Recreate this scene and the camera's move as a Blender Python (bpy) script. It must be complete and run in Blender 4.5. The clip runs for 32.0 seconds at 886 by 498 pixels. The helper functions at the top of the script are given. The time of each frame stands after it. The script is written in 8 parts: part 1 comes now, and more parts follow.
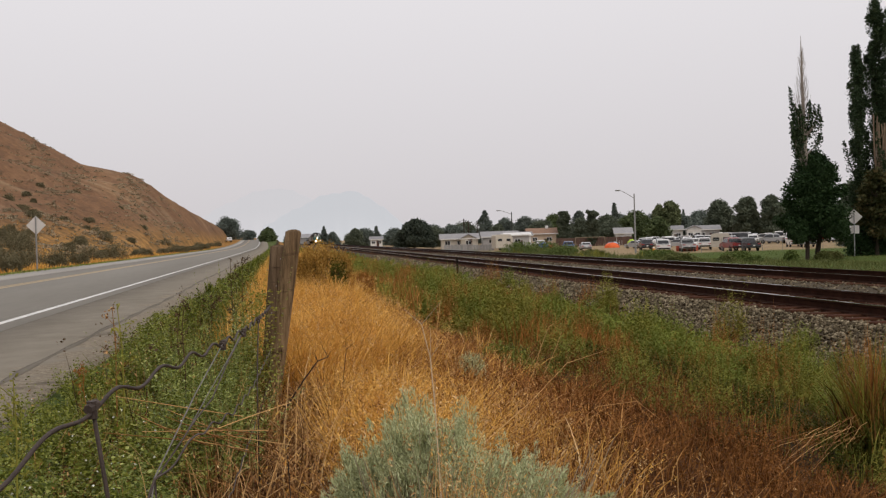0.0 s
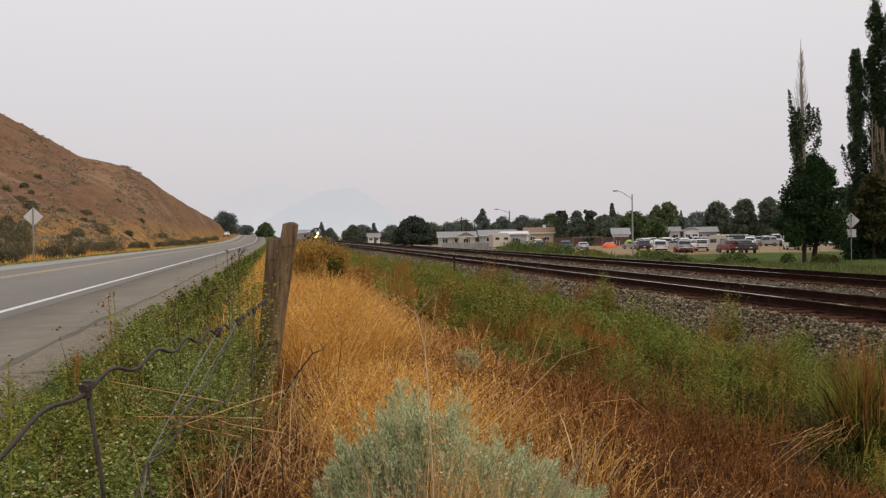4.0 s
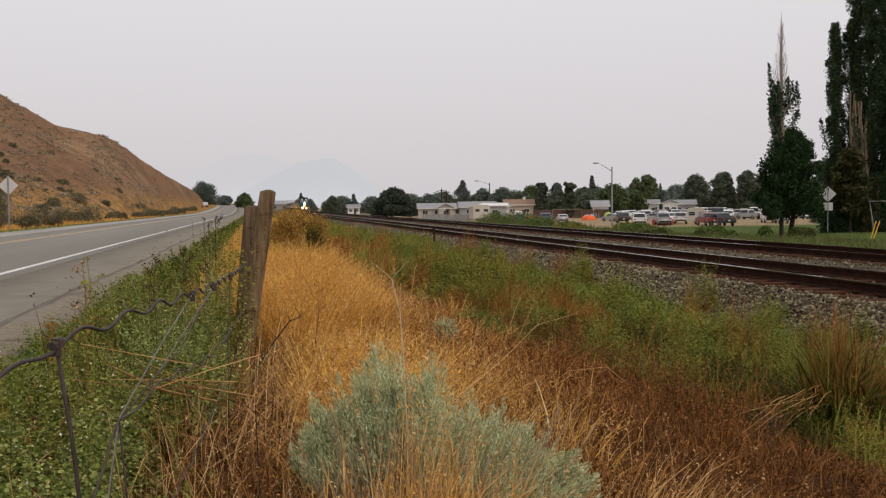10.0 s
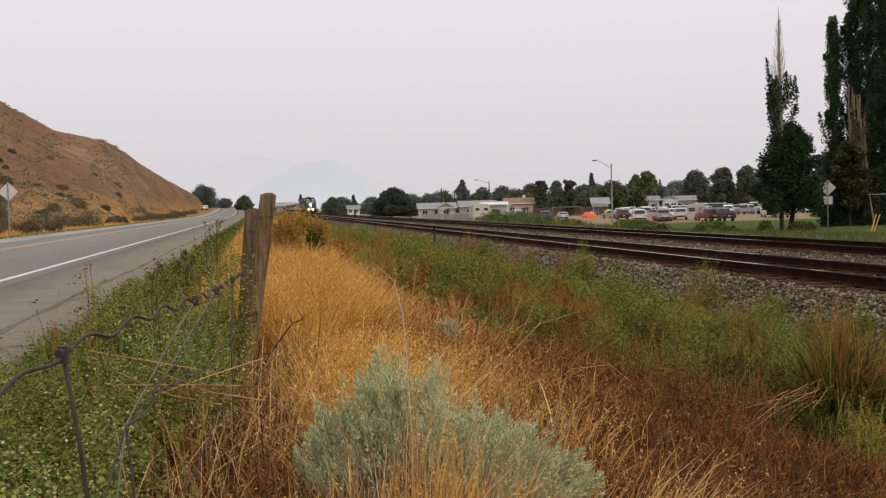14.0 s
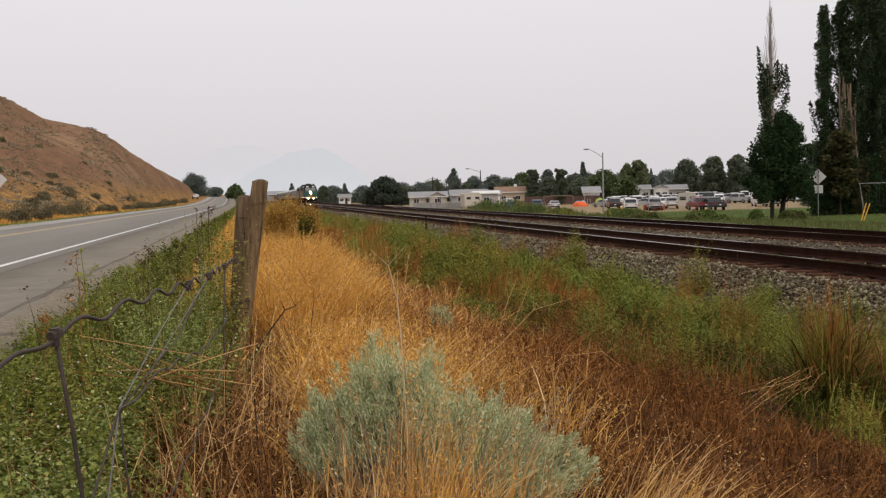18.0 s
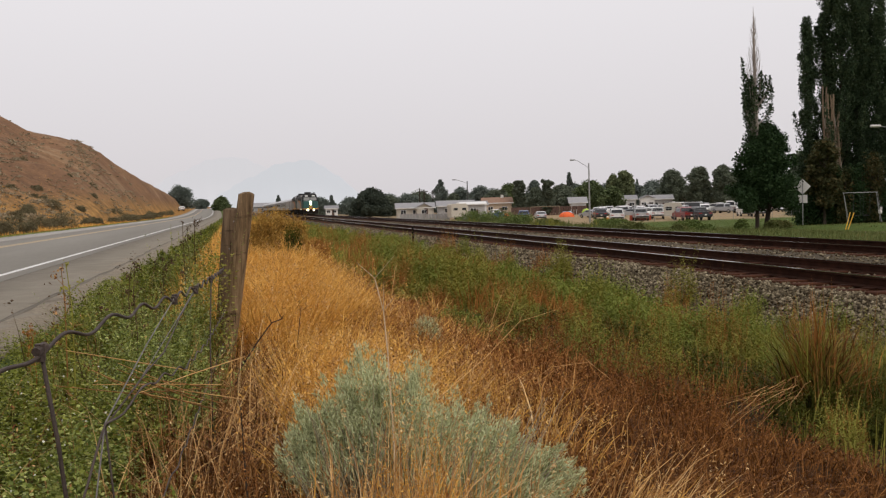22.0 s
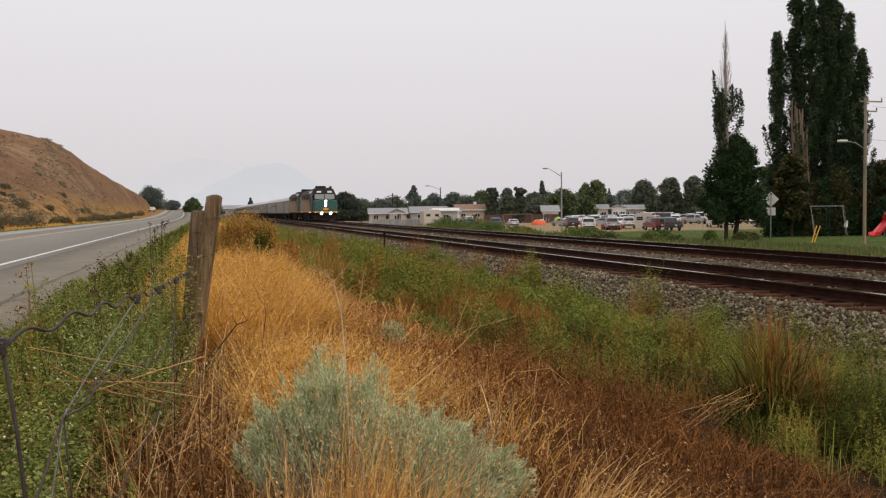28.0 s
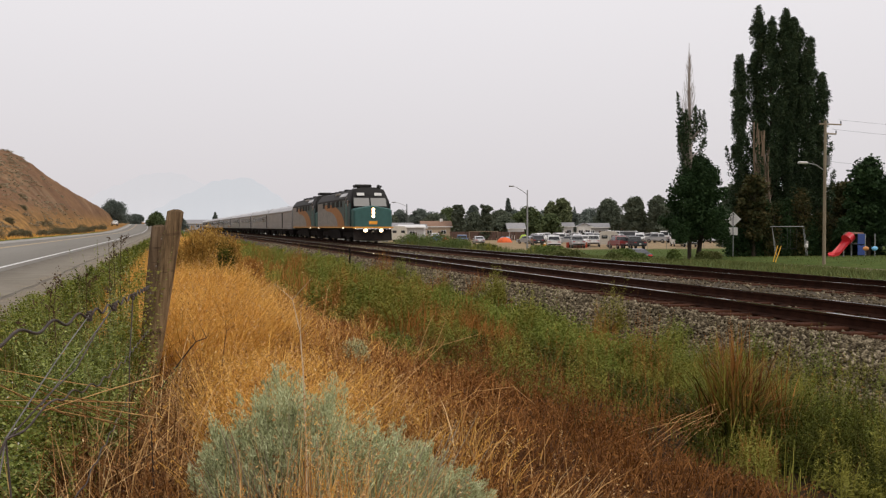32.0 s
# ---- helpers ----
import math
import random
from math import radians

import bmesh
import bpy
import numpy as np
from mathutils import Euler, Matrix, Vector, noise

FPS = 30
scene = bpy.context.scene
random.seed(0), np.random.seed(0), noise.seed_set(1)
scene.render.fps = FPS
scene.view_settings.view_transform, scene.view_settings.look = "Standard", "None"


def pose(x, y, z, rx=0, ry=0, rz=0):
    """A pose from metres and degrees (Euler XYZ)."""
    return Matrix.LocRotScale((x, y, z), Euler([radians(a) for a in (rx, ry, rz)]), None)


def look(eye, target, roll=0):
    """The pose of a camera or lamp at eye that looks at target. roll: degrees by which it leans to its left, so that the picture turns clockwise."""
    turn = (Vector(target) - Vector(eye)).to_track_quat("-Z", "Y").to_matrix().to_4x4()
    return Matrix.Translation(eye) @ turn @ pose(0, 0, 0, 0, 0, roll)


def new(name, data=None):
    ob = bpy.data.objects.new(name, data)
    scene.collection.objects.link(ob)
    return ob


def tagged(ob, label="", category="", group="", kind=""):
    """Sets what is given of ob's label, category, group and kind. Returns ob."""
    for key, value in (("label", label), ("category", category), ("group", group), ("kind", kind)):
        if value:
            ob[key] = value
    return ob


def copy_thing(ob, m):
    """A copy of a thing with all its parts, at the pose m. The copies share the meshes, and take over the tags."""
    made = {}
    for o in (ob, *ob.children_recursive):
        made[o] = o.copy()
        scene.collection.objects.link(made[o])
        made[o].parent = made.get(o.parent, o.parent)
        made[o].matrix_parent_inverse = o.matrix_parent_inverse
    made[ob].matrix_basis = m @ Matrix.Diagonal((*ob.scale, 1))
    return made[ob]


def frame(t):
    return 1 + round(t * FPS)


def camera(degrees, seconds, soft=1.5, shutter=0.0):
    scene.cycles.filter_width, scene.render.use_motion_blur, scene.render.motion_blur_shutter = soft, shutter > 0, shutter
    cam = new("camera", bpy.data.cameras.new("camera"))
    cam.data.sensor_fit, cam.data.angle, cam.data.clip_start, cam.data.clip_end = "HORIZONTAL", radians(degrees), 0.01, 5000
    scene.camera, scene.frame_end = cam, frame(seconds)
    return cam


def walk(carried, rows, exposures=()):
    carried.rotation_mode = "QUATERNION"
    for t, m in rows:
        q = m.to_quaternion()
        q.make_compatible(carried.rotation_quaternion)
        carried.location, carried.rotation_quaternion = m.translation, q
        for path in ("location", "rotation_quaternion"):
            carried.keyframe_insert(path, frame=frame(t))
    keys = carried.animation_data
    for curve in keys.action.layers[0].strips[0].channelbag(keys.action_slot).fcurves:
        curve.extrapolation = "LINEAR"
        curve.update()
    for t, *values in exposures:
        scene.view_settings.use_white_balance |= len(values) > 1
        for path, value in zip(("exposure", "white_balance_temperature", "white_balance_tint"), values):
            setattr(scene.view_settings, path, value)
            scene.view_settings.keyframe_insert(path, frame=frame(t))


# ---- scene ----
cam = camera(51.0, 32.0, soft=1.25)
ROWS = [
(0, -0.050, 0.091, 1.218, -9.93, -0.76, 1.71), (0.5, -0.045, 0.085, 1.216, -9.73, -0.55, 1.89), (1, -0.047, 0.086, 1.206, -10.07, -0.87, 0.89), (1.5, -0.046, 0.078, 1.205, -9.88, -1.10, 1.53), (2, -0.046, 0.070, 1.203, -9.71, -1.17, 1.26), (2.5, -0.050, 0.086, 1.198, -9.82, -1.30, 1.32), (3, -0.044, 0.099, 1.190, -10.39, -1.57, 0.81), (3.5, -0.047, 0.090, 1.196, -9.99, -1.22, 0.78),
(5.5, -0.049, 0.072, 1.199, -10.63, -0.64, 1.08), (6, -0.049, 0.086, 1.197, -10.52, -0.85, 0.80), (6.5, -0.052, 0.109, 1.185, -10.95, -1.32, 0.64), (7, -0.047, 0.110, 1.184, -11.27, -1.28, 0.30), (7.5, -0.053, 0.097, 1.198, -11.17, -0.31, -0.39), (8, -0.052, 0.092, 1.195, -11.28, -1.00, -0.24), (8.5, -0.045, 0.085, 1.175, -11.10, -2.85, 0.49), (9, -0.046, 0.090, 1.185, -11.09, -2.02, 0.15), (9.5, -0.040, 0.079, 1.181, -10.86, -2.53, -0.04),
(10, -0.035, 0.079, 1.176, -11.31, -2.66, 0.57), (10.5, -0.035, 0.089, 1.176, -11.71, -2.55, 1.61), (11, -0.036, 0.097, 1.173, -12.05, -2.70, 2.03), (11.5, -0.036, 0.097, 1.175, -12.02, -2.84, 1.88), (12, -0.037, 0.101, 1.174, -11.99, -2.79, 1.95), (12.5, -0.035, 0.078, 1.173, -11.91, -3.00, 1.71), (13, -0.039, 0.077, 1.179, -11.61, -2.66, 1.48), (13.5, -0.040, 0.073, 1.183, -11.38, -2.60, 1.52),
(15.5, -0.042, 0.059, 1.175, -11.20, -3.21, 1.13), (16, -0.044, 0.071, 1.174, -11.55, -3.07, 1.60), (16.5, -0.043, 0.087, 1.168, -11.89, -3.33, 1.83), (17, -0.044, 0.091, 1.165, -11.93, -3.47, 1.89), (17.5, -0.047, 0.091, 1.167, -11.88, -3.48, 1.51), (18, -0.047, 0.089, 1.168, -11.85, -3.39, 1.39), (18.5, -0.047, 0.088, 1.164, -11.95, -3.49, 1.37), (19, -0.048, 0.092, 1.163, -11.94, -3.44, 1.42), (19.5, -0.048, 0.096, 1.164, -12.10, -3.44, 1.36),
(20, -0.049, 0.097, 1.161, -12.27, -3.55, 1.40), (20.5, -0.049, 0.111, 1.156, -12.37, -3.67, 1.35), (21, -0.049, 0.104, 1.160, -12.47, -3.35, 1.53), (21.5, -0.045, 0.083, 1.170, -12.66, -3.15, 1.26), (22, -0.046, 0.077, 1.173, -12.66, -2.73, 1.62), (22.5, -0.046, 0.079, 1.171, -12.51, -2.86, 1.54), (23, -0.047, 0.087, 1.167, -12.38, -3.06, 1.33), (23.5, -0.048, 0.083, 1.167, -12.28, -3.02, 1.16), (24, -0.047, 0.084, 1.169, -12.38, -2.88, 0.95), (24.5, -0.046, 0.087, 1.169, -12.68, -2.93, 1.01), (25, -0.046, 0.094, 1.167, -12.88, -2.98, 0.89), (25.5, -0.046, 0.099, 1.166, -13.01, -2.85, 0.81),
(27.5, -0.023, -0.018, 1.175, -14.25, -2.57, 0.85), (28, -0.021, -0.025, 1.176, -14.32, -2.39, 0.56), (28.5, -0.018, -0.039, 1.179, -14.32, -2.34, 0.42), (29, -0.018, -0.027, 1.177, -14.51, -2.25, 0.39), (29.5, -0.015, -0.033, 1.178, -14.70, -2.11, 0.19), (30, -0.010, -0.038, 1.180, -15.20, -1.83, 0.45), (30.5, -0.012, -0.005, 1.174, -15.46, -1.79, 0.31), (31, -0.009, -0.014, 1.176, -15.83, -1.68, 0.29), (31.5, -0.004, -0.016, 1.178, -16.08, -1.51, 0.20), (32, 0.000, 0.000, 1.180, -16.40, -1.37, 0.00)]
walk(cam, [(t, pose(x, y, z, 90 + pitch, roll, yaw)) for t, x, y, z, yaw, pitch, roll in ROWS], [(0, -0.07), (6, -0.08), (12, -0.09), (13, 0.03), (24, 0.02), (32, 0.04)])

# ---- light: a smoky, evenly overcast summer sky ----
world = bpy.data.worlds.new("world")
scene.world = world
world.use_nodes = True
wn, wl = world.node_tree.nodes, world.node_tree.links
sky = wn.new("ShaderNodeTexSky")
sky.sky_type, sky.sun_disc = "NISHITA", False
sky.sun_elevation, sky.sun_rotation = radians(48), radians(150)
sky.air_density, sky.dust_density = 1.0, 6.0
smoke = wn.new("ShaderNodeMix")
smoke.data_type = "RGBA"
smoke.inputs[0].default_value = 0.95
wl.new(sky.outputs[0], smoke.inputs[6])
dome = wn.new("ShaderNodeTexCoord")
height = wn.new("ShaderNodeSeparateXYZ")
veil = wn.new("ShaderNodeValToRGB")
veil.color_ramp.elements[0].position, veil.color_ramp.elements[0].color = 0.0, (0.685, 0.65, 0.67, 1)
veil.color_ramp.elements[1].position, veil.color_ramp.elements[1].color = 0.3, (0.885, 0.855, 0.876, 1)
tenfold = wn.new("ShaderNodeVectorMath")
tenfold.operation = "SCALE"
tenfold.inputs["Scale"].default_value = 10.0
wl.new(dome.outputs["Generated"], height.inputs[0])
wl.new(height.outputs[2], veil.inputs[0])
wl.new(veil.outputs[0], tenfold.inputs[0])
wl.new(tenfold.outputs[0], smoke.inputs[7])
wl.new(smoke.outputs[2], wn["Background"].inputs[0])
wn["Background"].inputs[1].default_value = 0.1
sun = new("sun", bpy.data.lights.new("sun", "SUN"))
sun.data.energy, sun.data.angle, sun.data.color = 1.0, radians(25), (1, 0.92, 0.82)
sun.matrix_world = look((40, -70, 90), (0, 0, 0))
scene.view_settings.exposure = 0.0


# ---- materials ----
def nodes_of(name):
    m = bpy.data.materials.new(name)
    m.use_nodes = True
    return m, m.node_tree.nodes, m.node_tree.links, m.node_tree.nodes["Principled BSDF"]


def noise_node(n, l, vec, scale, detail=4, rough=0.6):
    t = n.new("ShaderNodeTexNoise")
    t.inputs["Scale"].default_value, t.inputs["Detail"].default_value, t.inputs["Roughness"].default_value = scale, detail, rough
    l.new(vec, t.inputs["Vector"])
    return t.outputs["Fac"]


def ramp(n, l, fac, stops):
    r = n.new("ShaderNodeValToRGB")
    while len(r.color_ramp.elements) < len(stops):
        r.color_ramp.elements.new(0.5)
    for e, (p, c) in zip(r.color_ramp.elements, stops):
        e.position, e.color = p, (*c, 1)
    l.new(fac, r.inputs[0])
    return r.outputs[0]


def mixc(n, l, fac, a, b, mode="MIX"):
    m = n.new("ShaderNodeMix")
    m.data_type, m.blend_type = "RGBA", mode
    for s, v in ((0, fac), (6, a), (7, b)):
        if isinstance(v, (int, float)):
            m.inputs[s].default_value = v
        elif isinstance(v, tuple):
            m.inputs[s].default_value = (*v, 1)
        else:
            l.new(v, m.inputs[s])
    return m.outputs[2]


def math_node(n, l, op, a, b=0.0, clamp=False):
    m = n.new("ShaderNodeMath")
    m.operation, m.use_clamp = op, clamp
    for i, v in enumerate((a, b)):
        if isinstance(v, (int, float)):
            m.inputs[i].default_value = v
        else:
            l.new(v, m.inputs[i])
    return m.outputs[0]


def step_node(n, l, val, lo, hi):
    m = n.new("ShaderNodeMapRange")
    m.interpolation_type = "SMOOTHSTEP"
    m.inputs[1].default_value, m.inputs[2].default_value = lo, hi
    l.new(val, m.inputs[0])
    return m.outputs[0]


def surface(name, dark, light, scale=8.0, rough=0.8, metal=0.0, bump=0.15, fine=60.0, world_space=False, stretch=(1, 1, 1), spec=0.4):
    """A worn surface: colour between two tones at two scales, fine relief."""
    m, n, l, p = nodes_of(name)
    tc = n.new("ShaderNodeTexCoord")
    mp = n.new("ShaderNodeMapping")
    mp.inputs["Scale"].default_value = stretch
    if world_space:
        g = n.new("ShaderNodeNewGeometry")
        l.new(g.outputs["Position"], mp.inputs[0])
    else:
        l.new(tc.outputs["Object"], mp.inputs[0])
    a = noise_node(n, l, mp.outputs[0], scale, 5)
    b = noise_node(n, l, mp.outputs[0], fine, 3)
    s = math_node(n, l, "ADD", math_node(n, l, "MULTIPLY", a, 0.65), math_node(n, l, "MULTIPLY", b, 0.35))
    c = ramp(n, l, s, [(0.32, dark), (0.68, light)])
    oi = n.new("ShaderNodeObjectInfo")
    v = math_node(n, l, "ADD", 0.88, math_node(n, l, "MULTIPLY", oi.outputs["Random"], 0.22))
    hs = n.new("ShaderNodeHueSaturation")
    l.new(c, hs.inputs["Color"])
    l.new(v, hs.inputs["Value"])
    l.new(hs.outputs[0], p.inputs["Base Color"])
    p.inputs["Roughness"].default_value, p.inputs["Metallic"].default_value = rough, metal
    p.inputs["Specular IOR Level"].default_value = spec
    if bump:
        bn = n.new("ShaderNodeBump")
        bn.inputs["Strength"].default_value, bn.inputs["Distance"].default_value = bump, 0.02
        l.new(s, bn.inputs["Height"])
        l.new(bn.outputs[0], p.inputs["Normal"])
    return m


def foliage(name, tones, rough=0.7, trans=0.25, patch=0.0, single=0.45, spec=0.12):
    """Leaves or blades: each island takes a tone of its own, with slow drifts over the ground."""
    m, n, l, p = nodes_of(name)
    g = n.new("ShaderNodeNewGeometry")
    big = noise_node(n, l, g.outputs["Position"], patch or 0.6, 3)
    clump = noise_node(n, l, g.outputs["Position"], (patch or 0.6) * 5, 2)
    drift = math_node(n, l, "ADD", math_node(n, l, "MULTIPLY", big, 0.6), math_node(n, l, "MULTIPLY", clump, 0.7))
    f = math_node(n, l, "ADD", math_node(n, l, "MULTIPLY", g.outputs["Random Per Island"], single), drift)
    f = math_node(n, l, "SUBTRACT", f, 0.18 + single / 2, True)
    k = len(tones)
    c = ramp(n, l, f, [(i / (k - 1), t) for i, t in enumerate(tones)])
    l.new(c, p.inputs["Base Color"])
    p.inputs["Roughness"].default_value = rough
    p.inputs["Specular IOR Level"].default_value = spec
    if trans:
        tr = n.new("ShaderNodeBsdfTranslucent")
        l.new(c, tr.inputs[0])
        ms = n.new("ShaderNodeMixShader")
        ms.inputs[0].default_value = trans
        l.new(p.outputs[0], ms.inputs[1])
        l.new(tr.outputs[0], ms.inputs[2])
        l.new(ms.outputs[0], n["Material Output"].inputs[0])
    return m


def glow(name, color, strength):
    m, n, l, p = nodes_of(name)
    p.inputs["Base Color"].default_value = (*color, 1)
    p.inputs["Emission Color"].default_value = (*color, 1)
    p.inputs["Emission Strength"].default_value = strength
    return m


def glass_dark(name, tint=(0.02, 0.025, 0.03), rough=0.08):
    m, n, l, p = nodes_of(name)
    p.inputs["Base Color"].default_value = (*tint, 1)
    p.inputs["Roughness"].default_value = rough
    p.inputs["Specular IOR Level"].default_value = 0.7
    return m


def paint(name, c, rough=0.35, var=0.12, metal=0.0, coat=0.0):
    d = tuple(max(0.0, v * (1 - var)) for v in c)
    e = tuple(min(1.0, v * (1 + var)) for v in c)
    m = surface(name, d, e, 3.0, rough, metal, 0.03, 40.0)
    m.node_tree.nodes["Principled BSDF"].inputs["Coat Weight"].default_value = coat
    return m


M_ASPHALT = surface("asphalt", (0.21, 0.195, 0.168), (0.268, 0.249, 0.216), 0.35, 0.85, 0, 0.04, 9, True, (1, 0.12, 1), spec=0.2)
M_FAR_SHOULDER = surface("pale_gravel_shoulder", (0.27, 0.255, 0.23), (0.37, 0.35, 0.315), 0.6, 0.95, 0, 0.2, 9, True, (1, 0.2, 1), spec=0.1)
M_CRACK = surface("tar_seal", (0.12, 0.104, 0.083), (0.22, 0.194, 0.157), 1.1, 0.9, 0, 0.3, 20, True, spec=0.1)


def shoulder_material():
    """Worn brown asphalt that breaks up into pale dirt towards the verge."""
    m, n, l, p = nodes_of("gravelly_shoulder")
    g = n.new("ShaderNodeNewGeometry")
    pos = g.outputs["Position"]
    sx = n.new("ShaderNodeSeparateXYZ")
    l.new(pos, sx.inputs[0])
    big = noise_node(n, l, pos, 0.9, 5, 0.65)
    fine = noise_node(n, l, pos, 26, 4, 0.7)
    worn = ramp(n, l, noise_node(n, l, pos, 2.2, 4), [(0.3, (0.195, 0.172, 0.135)), (0.7, (0.25, 0.222, 0.18))])
    dirt = ramp(n, l, fine, [(0.3, (0.16, 0.132, 0.097)), (0.5, (0.24, 0.203, 0.153)), (0.75, (0.37, 0.325, 0.255))])
    dark = ramp(n, l, fine, [(0.35, (0.12, 0.1, 0.078)), (0.7, (0.2, 0.168, 0.13))])
    edge = math_node(n, l, "ADD", sx.outputs[0], math_node(n, l, "MULTIPLY", math_node(n, l, "SUBTRACT", big, 0.5), 2.4))
    c = mixc(n, l, step_node(n, l, edge, -2.35, -2.15), worn, dirt)
    spot = step_node(n, l, noise_node(n, l, pos, 1.7, 5, 0.7), 0.58, 0.66)
    c = mixc(n, l, math_node(n, l, "MULTIPLY", spot, step_node(n, l, sx.outputs[0], -2.7, -2.2)), c, dark)
    l.new(c, p.inputs["Base Color"])
    p.inputs["Roughness"].default_value, p.inputs["Specular IOR Level"].default_value = 0.95, 0.1
    b = n.new("ShaderNodeBump")
    b.inputs["Strength"].default_value, b.inputs["Distance"].default_value = 0.5, 0.02
    l.new(fine, b.inputs["Height"])
    l.new(b.outputs[0], p.inputs["Normal"])
    return m


M_SHOULDER = shoulder_material()
M_WHITE_LINE = surface("white_road_paint", (0.5, 0.5, 0.48), (0.74, 0.73, 0.7), 2, 0.7, 0, 0.1, 40, True)
M_YELLOW_LINE = surface("yellow_road_paint", (0.36, 0.27, 0.15), (0.5, 0.385, 0.22), 2, 0.7, 0, 0.1, 40, True)
M_RAIL = surface("rusty_rail_steel", (0.014, 0.0065, 0.004), (0.048, 0.019, 0.011), 5, 0.9, 0.0, 0.1, 60, True, spec=0.08)
M_RAIL_TOP = surface("polished_rail_head", (0.4, 0.38, 0.38), (0.6, 0.58, 0.57), 5, 0.13, 0.95, 0.02, 60, True)
M_TIE = surface("creosoted_tie", (0.022, 0.011, 0.007), (0.1, 0.04, 0.022), 4, 0.95, 0, 0.5, 30, False, (1, 6, 6), spec=0.08)
M_STONE = foliage("ballast_stone", [(0.028, 0.02, 0.012), (0.095, 0.075, 0.047), (0.17, 0.137, 0.088), (0.38, 0.32, 0.22)], 0.95, 0, 1.5, 0.95, 0.05)
M_BALLAST = surface("ballast_bed", (0.032, 0.024, 0.016), (0.12, 0.097, 0.067), 3, 0.95, 0, 0.8, 14, True, spec=0.08)


def post_material(name, tones):
    """Weathered round timber: long grain, drying checks, dark knots and rub marks across it."""
    m, n, l, p = nodes_of(name)
    tc = n.new("ShaderNodeTexCoord")
    long, cross = n.new("ShaderNodeMapping"), n.new("ShaderNodeMapping")
    long.inputs["Scale"].default_value = (1, 1, 0.06)
    cross.inputs["Scale"].default_value = (0.35, 0.35, 1.6)
    l.new(tc.outputs["Object"], long.inputs[0])
    l.new(tc.outputs["Object"], cross.inputs[0])
    grain = noise_node(n, l, long.outputs[0], 55, 5, 0.7)
    broad = noise_node(n, l, long.outputs[0], 16, 3, 0.6)
    f = math_node(n, l, "ADD", math_node(n, l, "MULTIPLY", grain, 0.55), math_node(n, l, "MULTIPLY", broad, 0.45))
    c = ramp(n, l, f, [(0.34, tones[0]), (0.46, tones[1]), (0.58, tones[2]), (0.7, tones[3])])
    rub = step_node(n, l, noise_node(n, l, cross.outputs[0], 13, 4, 0.6), 0.57, 0.7)
    c = mixc(n, l, math_node(n, l, "MULTIPLY", rub, 0.75), c, tones[0])
    check = step_node(n, l, noise_node(n, l, long.outputs[0], 60, 2, 0.4), 0.64, 0.72)
    c = mixc(n, l, math_node(n, l, "MULTIPLY", check, 0.7), c, (0.02, 0.013, 0.008))
    l.new(c, p.inputs["Base Color"])
    p.inputs["Roughness"].default_value, p.inputs["Specular IOR Level"].default_value = 0.9, 0.15
    b = n.new("ShaderNodeBump")
    b.inputs["Strength"].default_value, b.inputs["Distance"].default_value = 0.8, 0.01
    l.new(math_node(n, l, "SUBTRACT", f, math_node(n, l, "MULTIPLY", check, 0.5)), b.inputs["Height"])
    l.new(b.outputs[0], p.inputs["Normal"])
    return m


M_POST = post_material("weathered_post_wood", [(0.045, 0.027, 0.014), (0.14, 0.089, 0.046), (0.255, 0.17, 0.092), (0.38, 0.275, 0.165)])

M_POST_OLD = post_material("old_dark_post_wood", [(0.035, 0.023, 0.013), (0.09, 0.058, 0.033), (0.155, 0.105, 0.063), (0.23, 0.168, 0.108)])
M_WIRE = surface("rusty_fence_wire", (0.035, 0.025, 0.02), (0.1, 0.072, 0.058), 30, 0.7, 0.3, 0.2, 200)
M_WIRE_GREY = surface("galvanised_wire", (0.1, 0.092, 0.08), (0.22, 0.2, 0.18), 30, 0.6, 0.4, 0.2, 200)
M_BARK = surface("bark", (0.018, 0.013, 0.009), (0.055, 0.04, 0.028), 3, 0.95, 0, 0.7, 20, False, (1, 1, 0.25))
M_DEADWOOD = surface("pale_dead_wood", (0.22, 0.17, 0.14), (0.42, 0.36, 0.31), 3, 0.9, 0, 0.4, 20, False, (1, 1, 0.25))
M_BONE = surface("bleached_stalk", (0.5, 0.38, 0.24), (0.72, 0.58, 0.4), 30, 0.8, 0, 0.2, 90, spec=0.1)
M_SAGE_WOOD = surface("sagebrush_wood", (0.2, 0.165, 0.11), (0.46, 0.39, 0.27), 20, 0.9, 0, 0.3, 60, spec=0.1)
M_METAL = surface("galvanised_pole", (0.22, 0.22, 0.22), (0.36, 0.36, 0.35), 2, 0.5, 0.5, 0.05, 30)
M_DARK_METAL = surface("dark_painted_pole", (0.05, 0.055, 0.05), (0.1, 0.105, 0.1), 2, 0.6, 0.2, 0.05, 30)
M_SIGN_BACK = surface("bare_aluminium_sign_back", (0.55, 0.52, 0.5), (0.68, 0.65, 0.62), 2, 0.6, 0.0, 0.03, 20)
M_POLE_WOOD = surface("utility_pole_wood", (0.16, 0.125, 0.08), (0.33, 0.27, 0.19), 3, 0.9, 0, 0.4, 30, False, (1, 1, 0.1))
M_BLACK = surface("black_rubber", (0.012, 0.012, 0.012), (0.03, 0.03, 0.03), 5, 0.85, 0, 0.1, 40)
M_UNDER = surface("grimy_underframe", (0.006, 0.005, 0.0045), (0.025, 0.02, 0.017), 2, 0.9, 0.0, 0.2, 20, spec=0.1)
